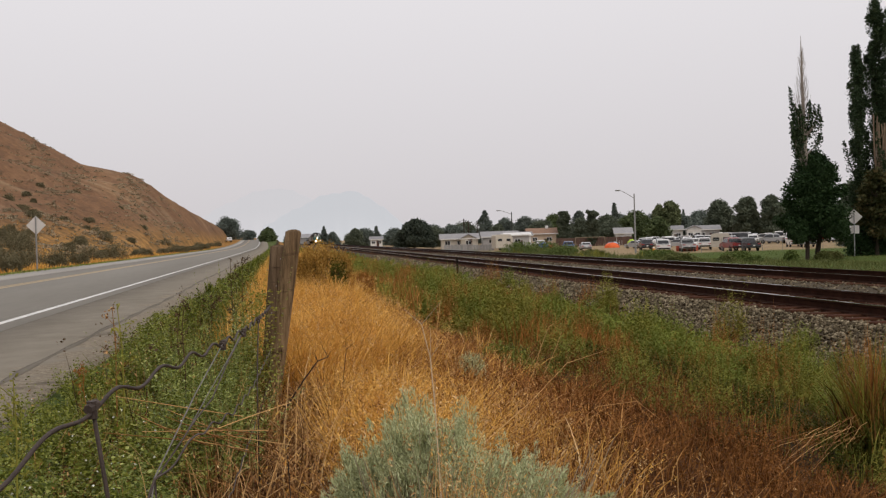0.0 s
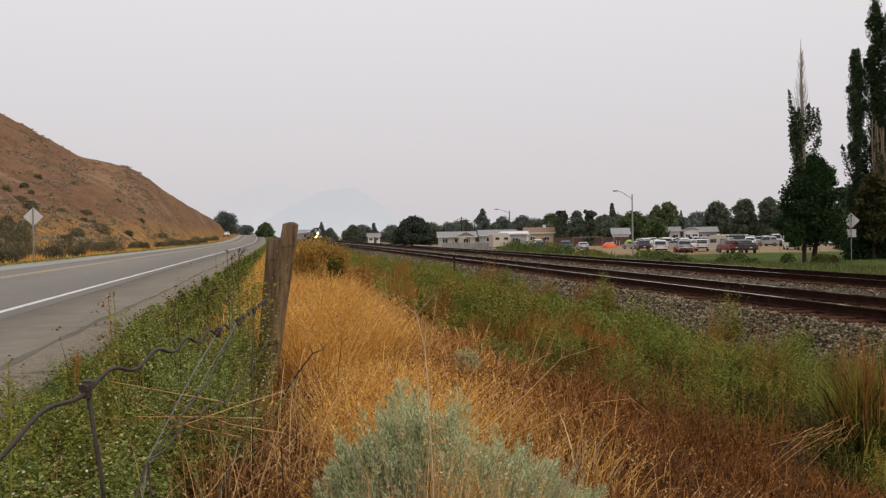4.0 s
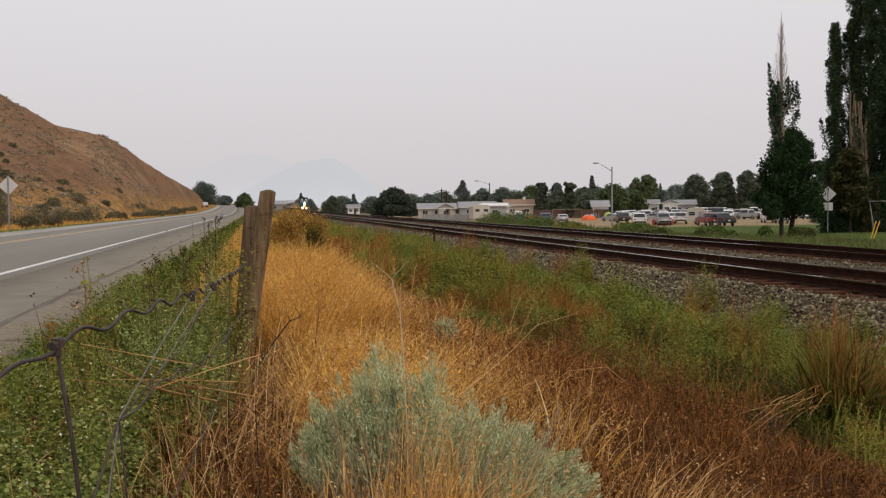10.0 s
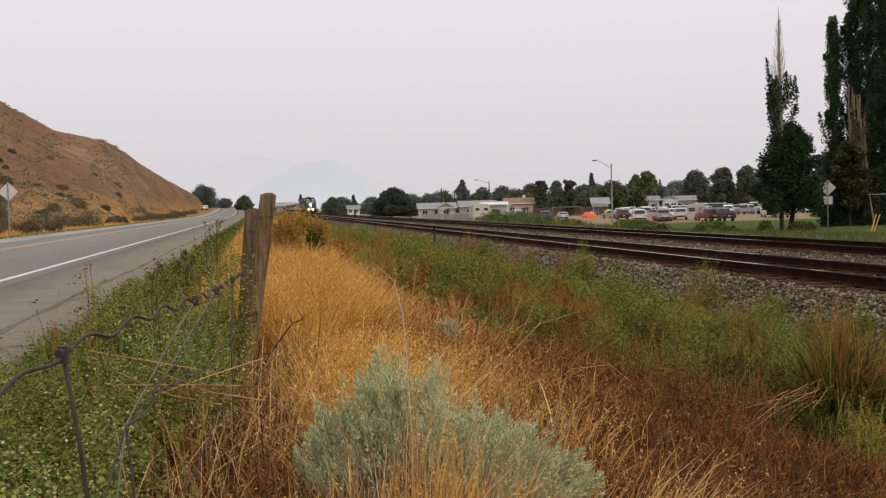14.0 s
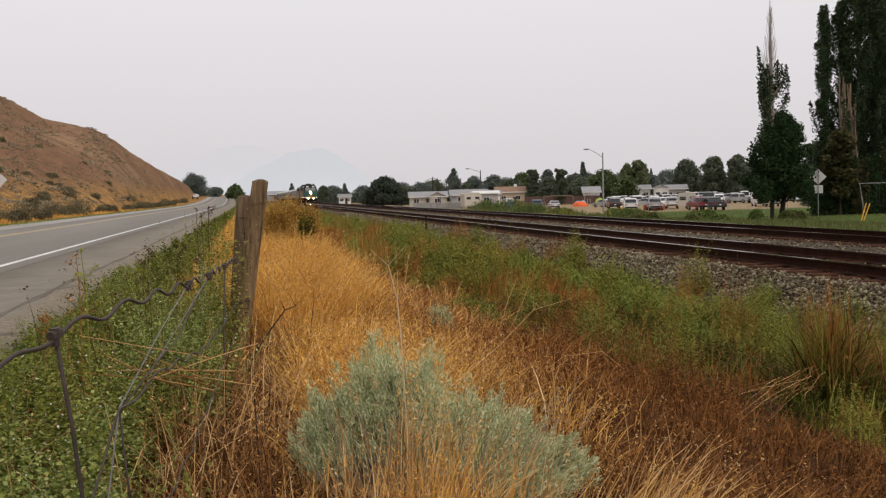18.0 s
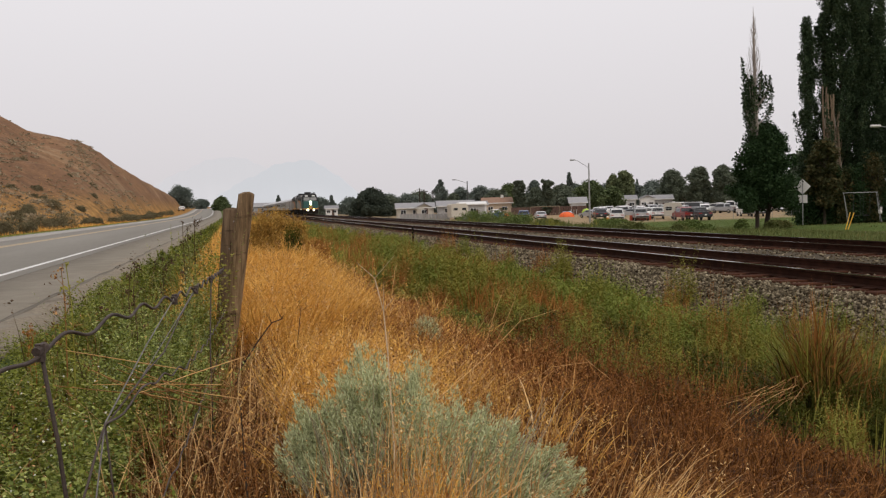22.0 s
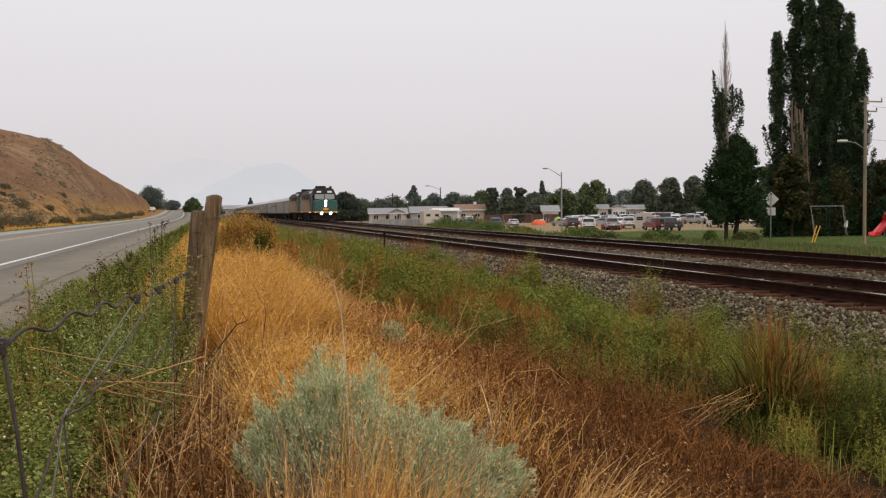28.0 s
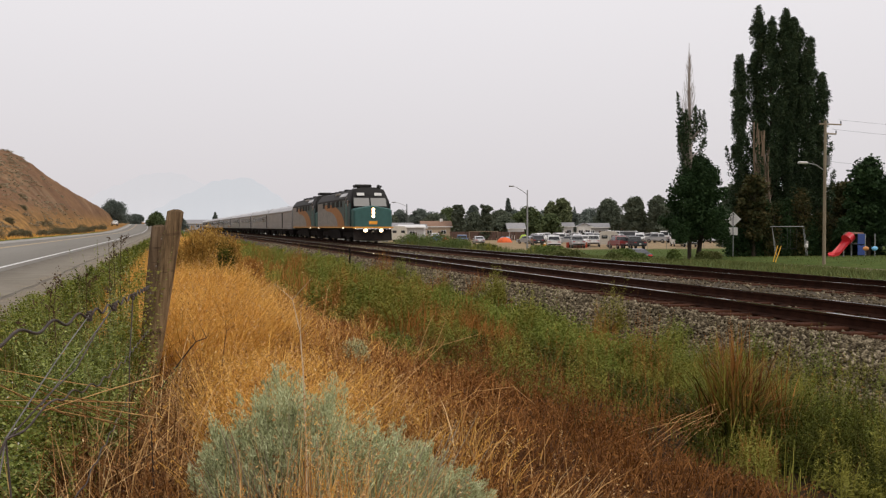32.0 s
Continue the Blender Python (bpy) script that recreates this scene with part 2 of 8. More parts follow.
M_GLASS = glass_dark("window_glass", (0.012, 0.014, 0.016), 0.2)
M_WINDSHIELD = glass_dark("windshield_glass", (0.14, 0.14, 0.13), 0.4)
M_HEADLIGHT = glow("lit_headlight", (1, 0.84, 0.55), 300)
# emissive ring added round each lit lens to imitate its warm glare
M_LAMP_GLARE = glow("warm_lamp_glare", (1, 0.55, 0.2), 5)
M_MARKER = glow("lit_marker_lamp", (1, 0.9, 0.75), 8)
M_TAIL = glow("lit_tail_lamp", (0.8, 0.04, 0.03), 0.25)
M_CHROME = surface("chrome", (0.5, 0.5, 0.5), (0.6, 0.6, 0.6), 5, 0.2, 1.0, 0, 40)
M_PATH = surface("trodden_path_soil", (0.13, 0.1, 0.062), (0.22, 0.17, 0.11), 0.6, 0.95, 0, 0.3, 12, True, spec=0.1)
M_WHITE = paint("white_paint", (0.72, 0.71, 0.69), 0.5)
M_CREAM = paint("cream_siding", (0.5, 0.46, 0.39), 0.8)
M_GREYWALL = paint("grey_siding", (0.4, 0.39, 0.38), 0.7)
M_TAN = paint("tan_stucco", (0.48, 0.38, 0.28), 0.8)
M_ROOF_GREY = surface("grey_asphalt_shingle", (0.2, 0.2, 0.21), (0.34, 0.33, 0.33), 2, 0.9, 0, 0.3, 12, False, (1, 1, 4))
M_ROOF_BROWN = surface("brown_shingle", (0.17, 0.1, 0.065), (0.3, 0.19, 0.13), 2, 0.9, 0, 0.3, 12, False, (1, 1, 4))
M_FENCE_GREY = surface("grey_fence_boards", (0.2, 0.2, 0.2), (0.34, 0.33, 0.32), 3, 0.9, 0, 0.3, 20, False, (4, 4, 0.4))
M_FENCE_BROWN = surface("brown_fence_boards", (0.07, 0.04, 0.03), (0.15, 0.09, 0.07), 3, 0.9, 0, 0.3, 20, False, (4, 4, 0.4))

# plants
M_GOLD = foliage("golden_dry_grass", [(0.25, 0.105, 0.017), (0.59, 0.305, 0.06), (0.81, 0.48, 0.122), (0.93, 0.7, 0.3)], 0.6, 0.22, 1.2, 0.5)
M_STRAW = foliage("brown_straw", [(0.04, 0.015, 0.005), (0.15, 0.062, 0.018), (0.33, 0.16, 0.052), (0.66, 0.41, 0.175)], 0.6, 0.08, 2.0, 1.0)
M_RUST_DARK = foliage("dark_russet_litter", [(0.035, 0.012, 0.003), (0.125, 0.048, 0.012), (0.24, 0.1, 0.025), (0.42, 0.2, 0.06)], 0.7, 0.08, 1.6, 0.65)
M_PALE = foliage("pale_straw", [(0.2, 0.09, 0.028), (0.46, 0.245, 0.085), (0.68, 0.43, 0.18), (0.85, 0.65, 0.36)], 0.6, 0.15, 2.0, 0.8)
M_RED = foliage("russet_dry_grass", [(0.08, 0.027, 0.007), (0.225, 0.09, 0.023), (0.4, 0.178, 0.05), (0.6, 0.35, 0.125)], 0.7, 0.12, 1.2, 0.8)
M_WEED = foliage("green_weed", [(0.026, 0.034, 0.005), (0.115, 0.136, 0.018), (0.235, 0.25, 0.042), (0.5, 0.48, 0.16)], 0.45, 0.12, 1.6, 0.5, 0.15)
M_WEED_BRIGHT = foliage("bright_green_weed", [(0.028, 0.042, 0.007), (0.125, 0.16, 0.028), (0.27, 0.305, 0.066), (0.6, 0.6, 0.25)], 0.45, 0.14, 2.2, 0.65, 0.2)
M_OLIVE = foliage("olive_ditch_weed", [(0.06, 0.06, 0.011), (0.18, 0.175, 0.03), (0.29, 0.27, 0.052), (0.4, 0.32, 0.085)], 0.7, 0.12, 1.0, 0.25)
M_FRESH = foliage("fresh_green_ditch_weed", [(0.05, 0.062, 0.012), (0.148, 0.175, 0.03), (0.235, 0.262, 0.05), (0.34, 0.34, 0.085)], 0.65, 0.14, 1.0, 0.25)
M_BUSH = foliage("brown_gold_bush", [(0.13, 0.07, 0.016), (0.33, 0.185, 0.04), (0.5, 0.3, 0.07), (0.64, 0.44, 0.14)], 0.7, 0.15, 1.6, 0.6)
M_PETAL = foliage("tiny_white_flowers", [(0.5, 0.5, 0.4), (0.68, 0.68, 0.58), (0.78, 0.77, 0.68)], 0.7, 0.2)
# dark weed tone, used for dark plants and to colour in shade
M_DEEP_SHADE = foliage("deep_green_weed_and_shade", [(0.01, 0.0115, 0.002), (0.04, 0.045, 0.007), (0.09, 0.096, 0.016), (0.22, 0.2, 0.045)], 0.7, 0.05, 1.4, 0.4, 0.05)
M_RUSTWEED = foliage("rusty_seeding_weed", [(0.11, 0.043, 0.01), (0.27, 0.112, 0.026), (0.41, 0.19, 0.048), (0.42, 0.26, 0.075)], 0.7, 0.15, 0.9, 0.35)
M_SAGE = foliage("silver_sagebrush", [(0.17, 0.185, 0.08), (0.42, 0.445, 0.235), (0.6, 0.625, 0.37), (0.74, 0.755, 0.47)], 0.75, 0.1, 2.5, 0.6)
M_SAGE_FAR = foliage("grey_sagebrush", [(0.062, 0.052, 0.028), (0.115, 0.098, 0.053), (0.2, 0.178, 0.105), (0.3, 0.265, 0.165)], 0.9, 0.05, 0.35, 0.45)
M_HILL_BRUSH = foliage("dusty_hill_brush", [(0.2, 0.16, 0.105), (0.27, 0.22, 0.145), (0.33, 0.275, 0.185), (0.4, 0.3, 0.18)], 0.95, 0.1, 0.1, 0.8)
M_DARKWEED = foliage("dark_flower_heads", [(0.04, 0.025, 0.015), (0.09, 0.055, 0.03), (0.16, 0.09, 0.04)], 0.8, 0.0)
# town leaf tones are lifted towards grey to paint in smoke haze
M_LEAF_TOWN_HAZE = foliage("hazed_town_leaves", [(0.1, 0.118, 0.082), (0.125, 0.145, 0.1), (0.155, 0.172, 0.115)], 0.8, 0.3, 0.2)
M_LEAF_DARK = foliage("dark_broad_leaves", [(0.014, 0.03, 0.011), (0.028, 0.055, 0.019), (0.06, 0.095, 0.034)], 0.65, 0.12, 0.4)
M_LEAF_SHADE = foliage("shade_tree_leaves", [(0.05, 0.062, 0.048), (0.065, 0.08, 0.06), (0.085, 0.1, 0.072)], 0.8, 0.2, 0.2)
# green lifted a little in tone for smoke haze
M_LEAF_MID = foliage("hazed_green_leaves", [(0.055, 0.075, 0.032), (0.1, 0.13, 0.055), (0.16, 0.19, 0.08)], 0.65, 0.15, 0.3)
M_LEAF_POPLAR = foliage("poplar_leaves", [(0.018, 0.033, 0.017), (0.045, 0.07, 0.034), (0.11, 0.135, 0.062)], 0.6, 0.14, 0.5)
M_LEAF_BROWN = foliage("browning_leaves", [(0.028, 0.042, 0.016), (0.066, 0.066, 0.025), (0.15, 0.088, 0.034)], 0.65, 0.2, 0.6)
# palest leaf tones, the haze of distance put into the colour
M_LEAF_FAR_HAZE = foliage("hazed_far_leaves", [(0.125, 0.15, 0.13), (0.155, 0.182, 0.155), (0.19, 0.215, 0.18)], 0.8, 0.3, 0.1)
M_THICKET = foliage("roadside_thicket_leaves", [(0.06, 0.085, 0.024), (0.125, 0.165, 0.045), (0.2, 0.24, 0.075)], 0.7, 0.15, 0.4, 0.4)
M_LEAF_WILLOW = foliage("pale_willow_leaves", [(0.11, 0.135, 0.065), (0.16, 0.185, 0.09), (0.21, 0.23, 0.12)], 0.75, 0.2, 0.25)
M_LAWN = foliage("lawn_grass", [(0.066, 0.078, 0.024), (0.108, 0.124, 0.038), (0.15, 0.162, 0.055), (0.29, 0.225, 0.09)], 0.7, 0.2, 0.15)


def ground_material():
    m, n, l, p = nodes_of("roadside_soil")
    g = n.new("ShaderNodeNewGeometry")
    pos = g.outputs["Position"]
    sx = n.new("ShaderNodeSeparateXYZ")
    l.new(pos, sx.inputs[0])
    w = noise_node(n, l, pos, 0.35, 5)
    x = math_node(n, l, "ADD", sx.outputs[0], math_node(n, l, "MULTIPLY", math_node(n, l, "SUBTRACT", w, 0.5), 2.2))
    y = math_node(n, l, "ADD", sx.outputs[1], math_node(n, l, "MULTIPLY", math_node(n, l, "SUBTRACT", w, 0.5), 14.0))
    fine = noise_node(n, l, pos, 18, 4)
    mid = noise_node(n, l, pos, 1.3, 4)
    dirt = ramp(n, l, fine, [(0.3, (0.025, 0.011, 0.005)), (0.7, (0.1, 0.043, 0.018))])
    # near-black soil tone, deepens the shaded gaps between weeds by colour
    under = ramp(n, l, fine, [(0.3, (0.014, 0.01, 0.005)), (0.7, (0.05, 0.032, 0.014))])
    gold = ramp(n, l, fine, [(0.3, (0.16, 0.075, 0.021)), (0.7, (0.42, 0.23, 0.068))])
    green = ramp(n, l, mid, [(0.3, (0.05, 0.08, 0.02)), (0.6, (0.1, 0.12, 0.035)), (0.8, (0.2, 0.14, 0.05))])
    tan = ramp(n, l, mid, [(0.3, (0.24, 0.175, 0.1)), (0.7, (0.36, 0.27, 0.165))])
    lawn = ramp(n, l, mid, [(0.3, (0.055, 0.085, 0.02)), (0.6, (0.085, 0.115, 0.03)), (0.78, (0.17, 0.155, 0.06))])
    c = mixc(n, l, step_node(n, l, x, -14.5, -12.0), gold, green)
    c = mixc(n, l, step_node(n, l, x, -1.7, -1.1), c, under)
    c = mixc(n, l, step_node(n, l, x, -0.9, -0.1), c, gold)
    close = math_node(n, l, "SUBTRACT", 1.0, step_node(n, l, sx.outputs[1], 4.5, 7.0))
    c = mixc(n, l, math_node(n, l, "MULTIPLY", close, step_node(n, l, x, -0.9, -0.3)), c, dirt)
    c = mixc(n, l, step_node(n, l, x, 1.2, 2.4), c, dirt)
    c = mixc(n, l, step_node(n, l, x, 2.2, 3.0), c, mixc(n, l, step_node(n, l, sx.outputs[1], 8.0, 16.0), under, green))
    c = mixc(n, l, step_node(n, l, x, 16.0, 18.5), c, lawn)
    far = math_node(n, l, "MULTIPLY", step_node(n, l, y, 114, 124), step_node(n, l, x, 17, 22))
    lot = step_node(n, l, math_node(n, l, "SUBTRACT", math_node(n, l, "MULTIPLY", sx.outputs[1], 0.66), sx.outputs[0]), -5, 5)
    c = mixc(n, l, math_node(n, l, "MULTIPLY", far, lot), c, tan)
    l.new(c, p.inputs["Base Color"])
    p.inputs["Specular IOR Level"].default_value = 0.05
    p.inputs["Roughness"].default_value = 0.95
    b = n.new("ShaderNodeBump")
    b.inputs["Strength"].default_value, b.inputs["Distance"].default_value = 0.7, 0.05
    l.new(fine, b.inputs["Height"])
    l.new(b.outputs[0], p.inputs["Normal"])
    return m


def hill_material():
    m, n, l, p = nodes_of("dry_hillside_soil")
    g = n.new("ShaderNodeNewGeometry")
    pos = g.outputs["Position"]
    a = noise_node(n, l, pos, 0.07, 6, 0.65)
    b = noise_node(n, l, pos, 0.5, 6, 0.75)
    d = noise_node(n, l, pos, 1.6, 3, 0.7)
    f = math_node(n, l, "ADD", math_node(n, l, "MULTIPLY", a, 0.4), math_node(n, l, "ADD", math_node(n, l, "MULTIPLY", b, 0.35), math_node(n, l, "MULTIPLY", d, 0.25)))
    c = ramp(n, l, f, [(0.34, (0.075, 0.055, 0.038)), (0.43, (0.15, 0.087, 0.053)), (0.51, (0.215, 0.12, 0.068)), (0.59, (0.275, 0.165, 0.09)), (0.68, (0.38, 0.27, 0.165))])
    gully = n.new("ShaderNodeMapping")
    gully.inputs["Rotation"].default_value, gully.inputs["Scale"].default_value = (0, 0, 0.5), (0.035, 0.2, 0.06)
    l.new(pos, gully.inputs[0])
    rill = noise_node(n, l, gully.outputs[0], 1.0, 5, 0.65)
    c = mixc(n, l, math_node(n, l, "MULTIPLY", step_node(n, l, rill, 0.52, 0.66), 0.55), c, (0.33, 0.235, 0.145))
    c = mixc(n, l, math_node(n, l, "MULTIPLY", step_node(n, l, noise_node(n, l, gully.outputs[0], 2.3, 5, 0.7), 0.56, 0.68), 0.6), c, (0.1, 0.07, 0.046))
    sx = n.new("ShaderNodeSeparateXYZ")
    l.new(pos, sx.inputs[0])
    low = step_node(n, l, math_node(n, l, "ADD", sx.outputs[2], math_node(n, l, "MULTIPLY", b, 4.0)), 8.5, 3.0)
    gold = ramp(n, l, b, [(0.36, (0.13, 0.09, 0.045)), (0.5, (0.3, 0.165, 0.06)), (0.62, (0.46, 0.26, 0.085))])
    c = mixc(n, l, low, c, gold)
    l.new(c, p.inputs["Base Color"])
    p.inputs["Specular IOR Level"].default_value = 0.05
    p.inputs["Roughness"].default_value = 0.95
    bn = n.new("ShaderNodeBump")
    bn.inputs["Strength"].default_value, bn.inputs["Distance"].default_value = 1.0, 0.8
    l.new(f, bn.inputs["Height"])
    l.new(bn.outputs[0], p.inputs["Normal"])
    return m


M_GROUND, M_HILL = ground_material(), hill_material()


# ---- geometry helpers ----
def mesh_of(name, verts, faces, material, smooth=False):
    me = bpy.data.meshes.new(name)
    me.from_pydata([tuple(v) for v in verts], [], [tuple(f) for f in faces])
    me.materials.append(material)
    if smooth:
        me.polygons.foreach_set("use_smooth", [True] * len(me.polygons))
    me.update()
    return me


def soup(name, verts, tris, material):
    """A large mesh of loose triangles or quads, from arrays."""
    me = bpy.data.meshes.new(name)
    k = tris.shape[1]
    me.vertices.add(len(verts))
    me.vertices.foreach_set("co", np.ascontiguousarray(verts, dtype=np.float32).ravel())
    me.loops.add(tris.size)
    me.loops.foreach_set("vertex_index", np.ascontiguousarray(tris, dtype=np.int32).ravel())
    me.polygons.add(len(tris))
    me.polygons.foreach_set("loop_start", np.arange(0, tris.size, k, dtype=np.int32))
    me.materials.append(material)
    me.update(calc_edges=True)
    return me


class Shape:
    """Collects simple solids into one mesh."""

    def __init__(self):
        self.v, self.f = [], []

    def add(self, verts, faces):
        o = len(self.v)
        self.v += [tuple(p) for p in verts]
        self.f += [tuple(i + o for i in q) for q in faces]
        return self

    def box(self, cx, cy, cz, sx, sy, sz, bev=0.0, turn=None):
        bm = bmesh.new()
        bmesh.ops.create_cube(bm, size=1.0, matrix=Matrix.Diagonal((sx, sy, sz, 1)))
        if bev:
            bmesh.ops.bevel(bm, geom=bm.edges[:], offset=min(bev, 0.45 * min(sx, sy, sz)), segments=1, affect="EDGES")
        bm.verts.index_update()
        m = Matrix.Translation((cx, cy, cz)) @ (turn or Matrix.Identity(4))
        self.add([m @ q.co for q in bm.verts], [[q.index for q in f.verts] for f in bm.faces])
        bm.free()
        return self

    def tube(self, p0, p1, r0, r1=None, n=8, cap=True):
        r1 = r0 if r1 is None else r1
        p0, p1 = Vector(p0), Vector(p1)
        q = (p1 - p0).to_track_quat("Z", "Y").to_matrix()
        vs = [c + q @ Vector((math.cos(2 * math.pi * i / n) * r, math.sin(2 * math.pi * i / n) * r, 0)) for c, r in ((p0, r0), (p1, r1)) for i in range(n)]
        fs = [(i, (i + 1) % n, n + (i + 1) % n, n + i) for i in range(n)]
        if cap:
            fs += [tuple(range(n - 1, -1, -1)), tuple(range(n, 2 * n))]
        return self.add(vs, fs)

    def path(self, pts, r, n=6):
        """One unbroken round bar through the points."""
        pts = [Vector(q) for q in pts]
        radii = r if isinstance(r, (list, tuple)) else [r] * len(pts)
        way = [(pts[min(i + 1, len(pts) - 1)] - pts[max(i - 1, 0)]).normalized() for i in range(len(pts))]
        q = way[0].to_track_quat("Z", "Y")
        rings = []
        for i, (c, w, ra) in enumerate(zip(pts, way, radii)):
            if i:
                q = way[i - 1].rotation_difference(w) @ q
            rings.append([c + q @ Vector((math.cos(2 * math.pi * k / n) * ra, math.sin(2 * math.pi * k / n) * ra, 0)) for k in range(n)])
        return self.loft(rings)

    def prism(self, outline, y0, y1, axis="y", taper=None):
        """A side profile, drawn in two axes, drawn out along the third."""
        n = len(outline)

        def put(a, b, c):
            return {"y": (a, c, b), "x": (c, a, b), "z": (a, b, c)}[axis]
        t = taper or (lambda a, b, s: (a, b, s))
        vs = [put(*t(a, b, y0)) for a, b in outline] + [put(*t(a, b, y1)) for a, b in outline]
        fs = [(i, (i + 1) % n, n + (i + 1) % n, n + i) for i in range(n)] + [tuple(range(n - 1, -1, -1)), tuple(range(n, 2 * n))]
        return self.add(vs, fs)

    def loft(self, rings):
        n = len(rings[0])
        vs = [p for r in rings for p in r]
        fs = [(k * n + i, k * n + (i + 1) % n, (k + 1) * n + (i + 1) % n, (k + 1) * n + i) for k in range(len(rings) - 1) for i in range(n)]
        fs += [tuple(range(n - 1, -1, -1)), tuple((len(rings) - 1) * n + i for i in range(n))]
        return self.add(vs, fs)

    def ball(self, c, r, squash=(1, 1, 1), sub=1):
        bm = bmesh.new()
        bmesh.ops.create_icosphere(bm, subdivisions=sub, radius=r)
        bm.verts.index_update()
        self.add([(c[0] + q.co.x * squash[0], c[1] + q.co.y * squash[1], c[2] + q.co.z * squash[2]) for q in bm.verts], [[q.index for q in f.verts] for f in bm.faces])
        bm.free()
        return self


def part(name, s, material, parent, label="", smooth=False):
    me = s if isinstance(s, bpy.types.Mesh) else mesh_of(name, s.v, s.f, material, smooth)
    if not isinstance(s, bpy.types.Mesh):
        bm = bmesh.new()
        bm.from_mesh(me)
        bmesh.ops.recalc_face_normals(bm, faces=bm.faces[:])
        bm.to_mesh(me)
        bm.free()
    ob = new(name, me)
    ob.parent = parent
    if label:
        ob["label"] = label
    return ob


def thing(name, m, label, category, group="", kind=""):
    ob = new(name)
    ob.matrix_world = m
    ob.matrix_basis = m
    return tagged(ob, label, category, group, kind)


def smooth01(a):
    a = np.clip(a, 0, 1)
    return a * a * (3 - 2 * a)


# ---- ground ----
XS = [-4000, -13.5, -11.6, -11.2, -3.95, -2.4, -1.4, -0.5, 0.3, 1.2, 2.6, 4.4, 6.1, 6.7, 8.0, 10.9, 11.9, 12.7, 16.0, 17.7, 22, 4000]
ZS = [-0.05, -0.05, 0.08, 0.12, 0.12, 0.14, 0.1, 0.08, 0.08, 0.0, -0.25, -0.55, -0.82, -0.86, -0.36, -0.36, -0.4, -0.36, -0.36, -0.88, -0.85, -0.85]


def street_x(y):
    return 37.6 + 0.03 * (y - 47.6)


def rise(y):
    return 2.3 * smooth01((np.asarray(y, float) - 150) / 320)


def ground_z(x, y):
    x, y = np.asarray(x, float), np.asarray(y, float)
    z = np.interp(x, XS, ZS)
    z = z + rise(y) * smooth01((1.5 - x) / 4.0) * (1 - smooth01((y - 500) / 400))
    z = z - 1.15 * smooth01((y - 45) / 50) * smooth01((x - 19) / 20)
    off = x - street_x(y)
    z = z - 0.44 * np.exp(-(off / np.where(off < 0, 5.0, 3.0)) ** 2) * smooth01(y / 12) * (1 - smooth01((y - 80) / 20))
    bumpy = 0.035 * np.sin(x * 2.1 + 0.7 * y) * np.sin(y * 1.7 - 0.4 * x) * (smooth01((x + 2.2) / 0.6) * smooth01((6.6 - x) / 0.6))
    return z + bumpy


def build_ground():
    xs = np.concatenate([[-4000, -1500, -600, -250, -120, -60, -35, -24, -18], np.arange(-14, 20.01, 0.3), np.arange(21, 62, 1.5), [66, 74, 85, 120, 180, 300, 600, 1500, 4000]])
    ys = np.concatenate([[-400, -100, -40, -20, -10, -5], np.arange(-2, 40, 0.4), np.arange(40, 130, 2.0), np.arange(130, 520, 10.0), [600, 750, 900, 1300, 2000, 3000, 4500]])
    gx, gy = np.meshgrid(xs, ys)
    v = np.stack([gx, gy, ground_z(gx, gy)], -1).reshape(-1, 3)
    nx, ny = len(xs), len(ys)
    i = (np.arange(ny - 1)[:, None] * nx + np.arange(nx - 1)[None, :]).ravel()
    f = np.stack([i, i + 1, i + nx + 1, i + nx], -1)
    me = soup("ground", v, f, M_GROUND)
    me.polygons.foreach_set("use_smooth", [True] * len(me.polygons))
    tagged(new("ground", me), "dry roadside ground sloping to a railway ditch", "ground", kind="structure")


build_ground()


def bend(y):
    return -0.00005 * np.maximum(0, np.asarray(y, float) - 70) ** 2


def strip(name, x0, x1, y0, y1, lift, material, step=3.0, follow=True, z=None):
    ys = np.arange(y0, y1 + 0.01, step)
    b = bend(ys) if follow else 0 * ys
    zz = (0.19 + rise(ys) if z is None else z + 0 * ys) + lift
    v = np.concatenate([np.stack([x0 + b, ys, zz], -1), np.stack([x1 + b, ys, zz], -1), np.stack([x0 + b, ys, zz - 0.1], -1), np.stack([x1 + b, ys, zz - 0.1], -1)])
    n = len(ys)
    i = np.arange(n - 1)
    f = np.concatenate([np.stack([i, i + n, i + n + 1, i + 1], -1), np.stack([i, i + 1, i + 1 + 2 * n, i + 2 * n], -1), np.stack([i + n, i + 3 * n, i + 3 * n + 1, i + n + 1], -1)])
    return soup(name, v, f, material)


road = tagged(new("road", strip("road", -11.15, -3.6, -30, 480, 0.0, M_ASPHALT)), "grey two-lane asphalt highway with worn paint", "road", kind="structure")
part("shoulder", strip("shoulder", -3.6, -1.75, -30, 480, -0.012, M_SHOULDER), None, road, "dusty paved shoulder with cracks")
part("edge_line", strip("edge_line", -4.0, -3.89, -30, 480, 0.006, M_WHITE_LINE), None, road, "white edge line")
part("centre_line", strip("centre_line", -7.78, -7.66, -30, 480, 0.006, M_YELLOW_LINE), None, road, "yellow centre line")
part("centre_line", strip("centre_line", -7.54, -7.42, -30, 480, 0.006, M_YELLOW_LINE), None, road, "yellow centre line")
rng = np.random.default_rng(4)


seam = strip("tar_seam", -2.27, -2.2, -30, 130, -0.007, M_CRACK, 0.35)
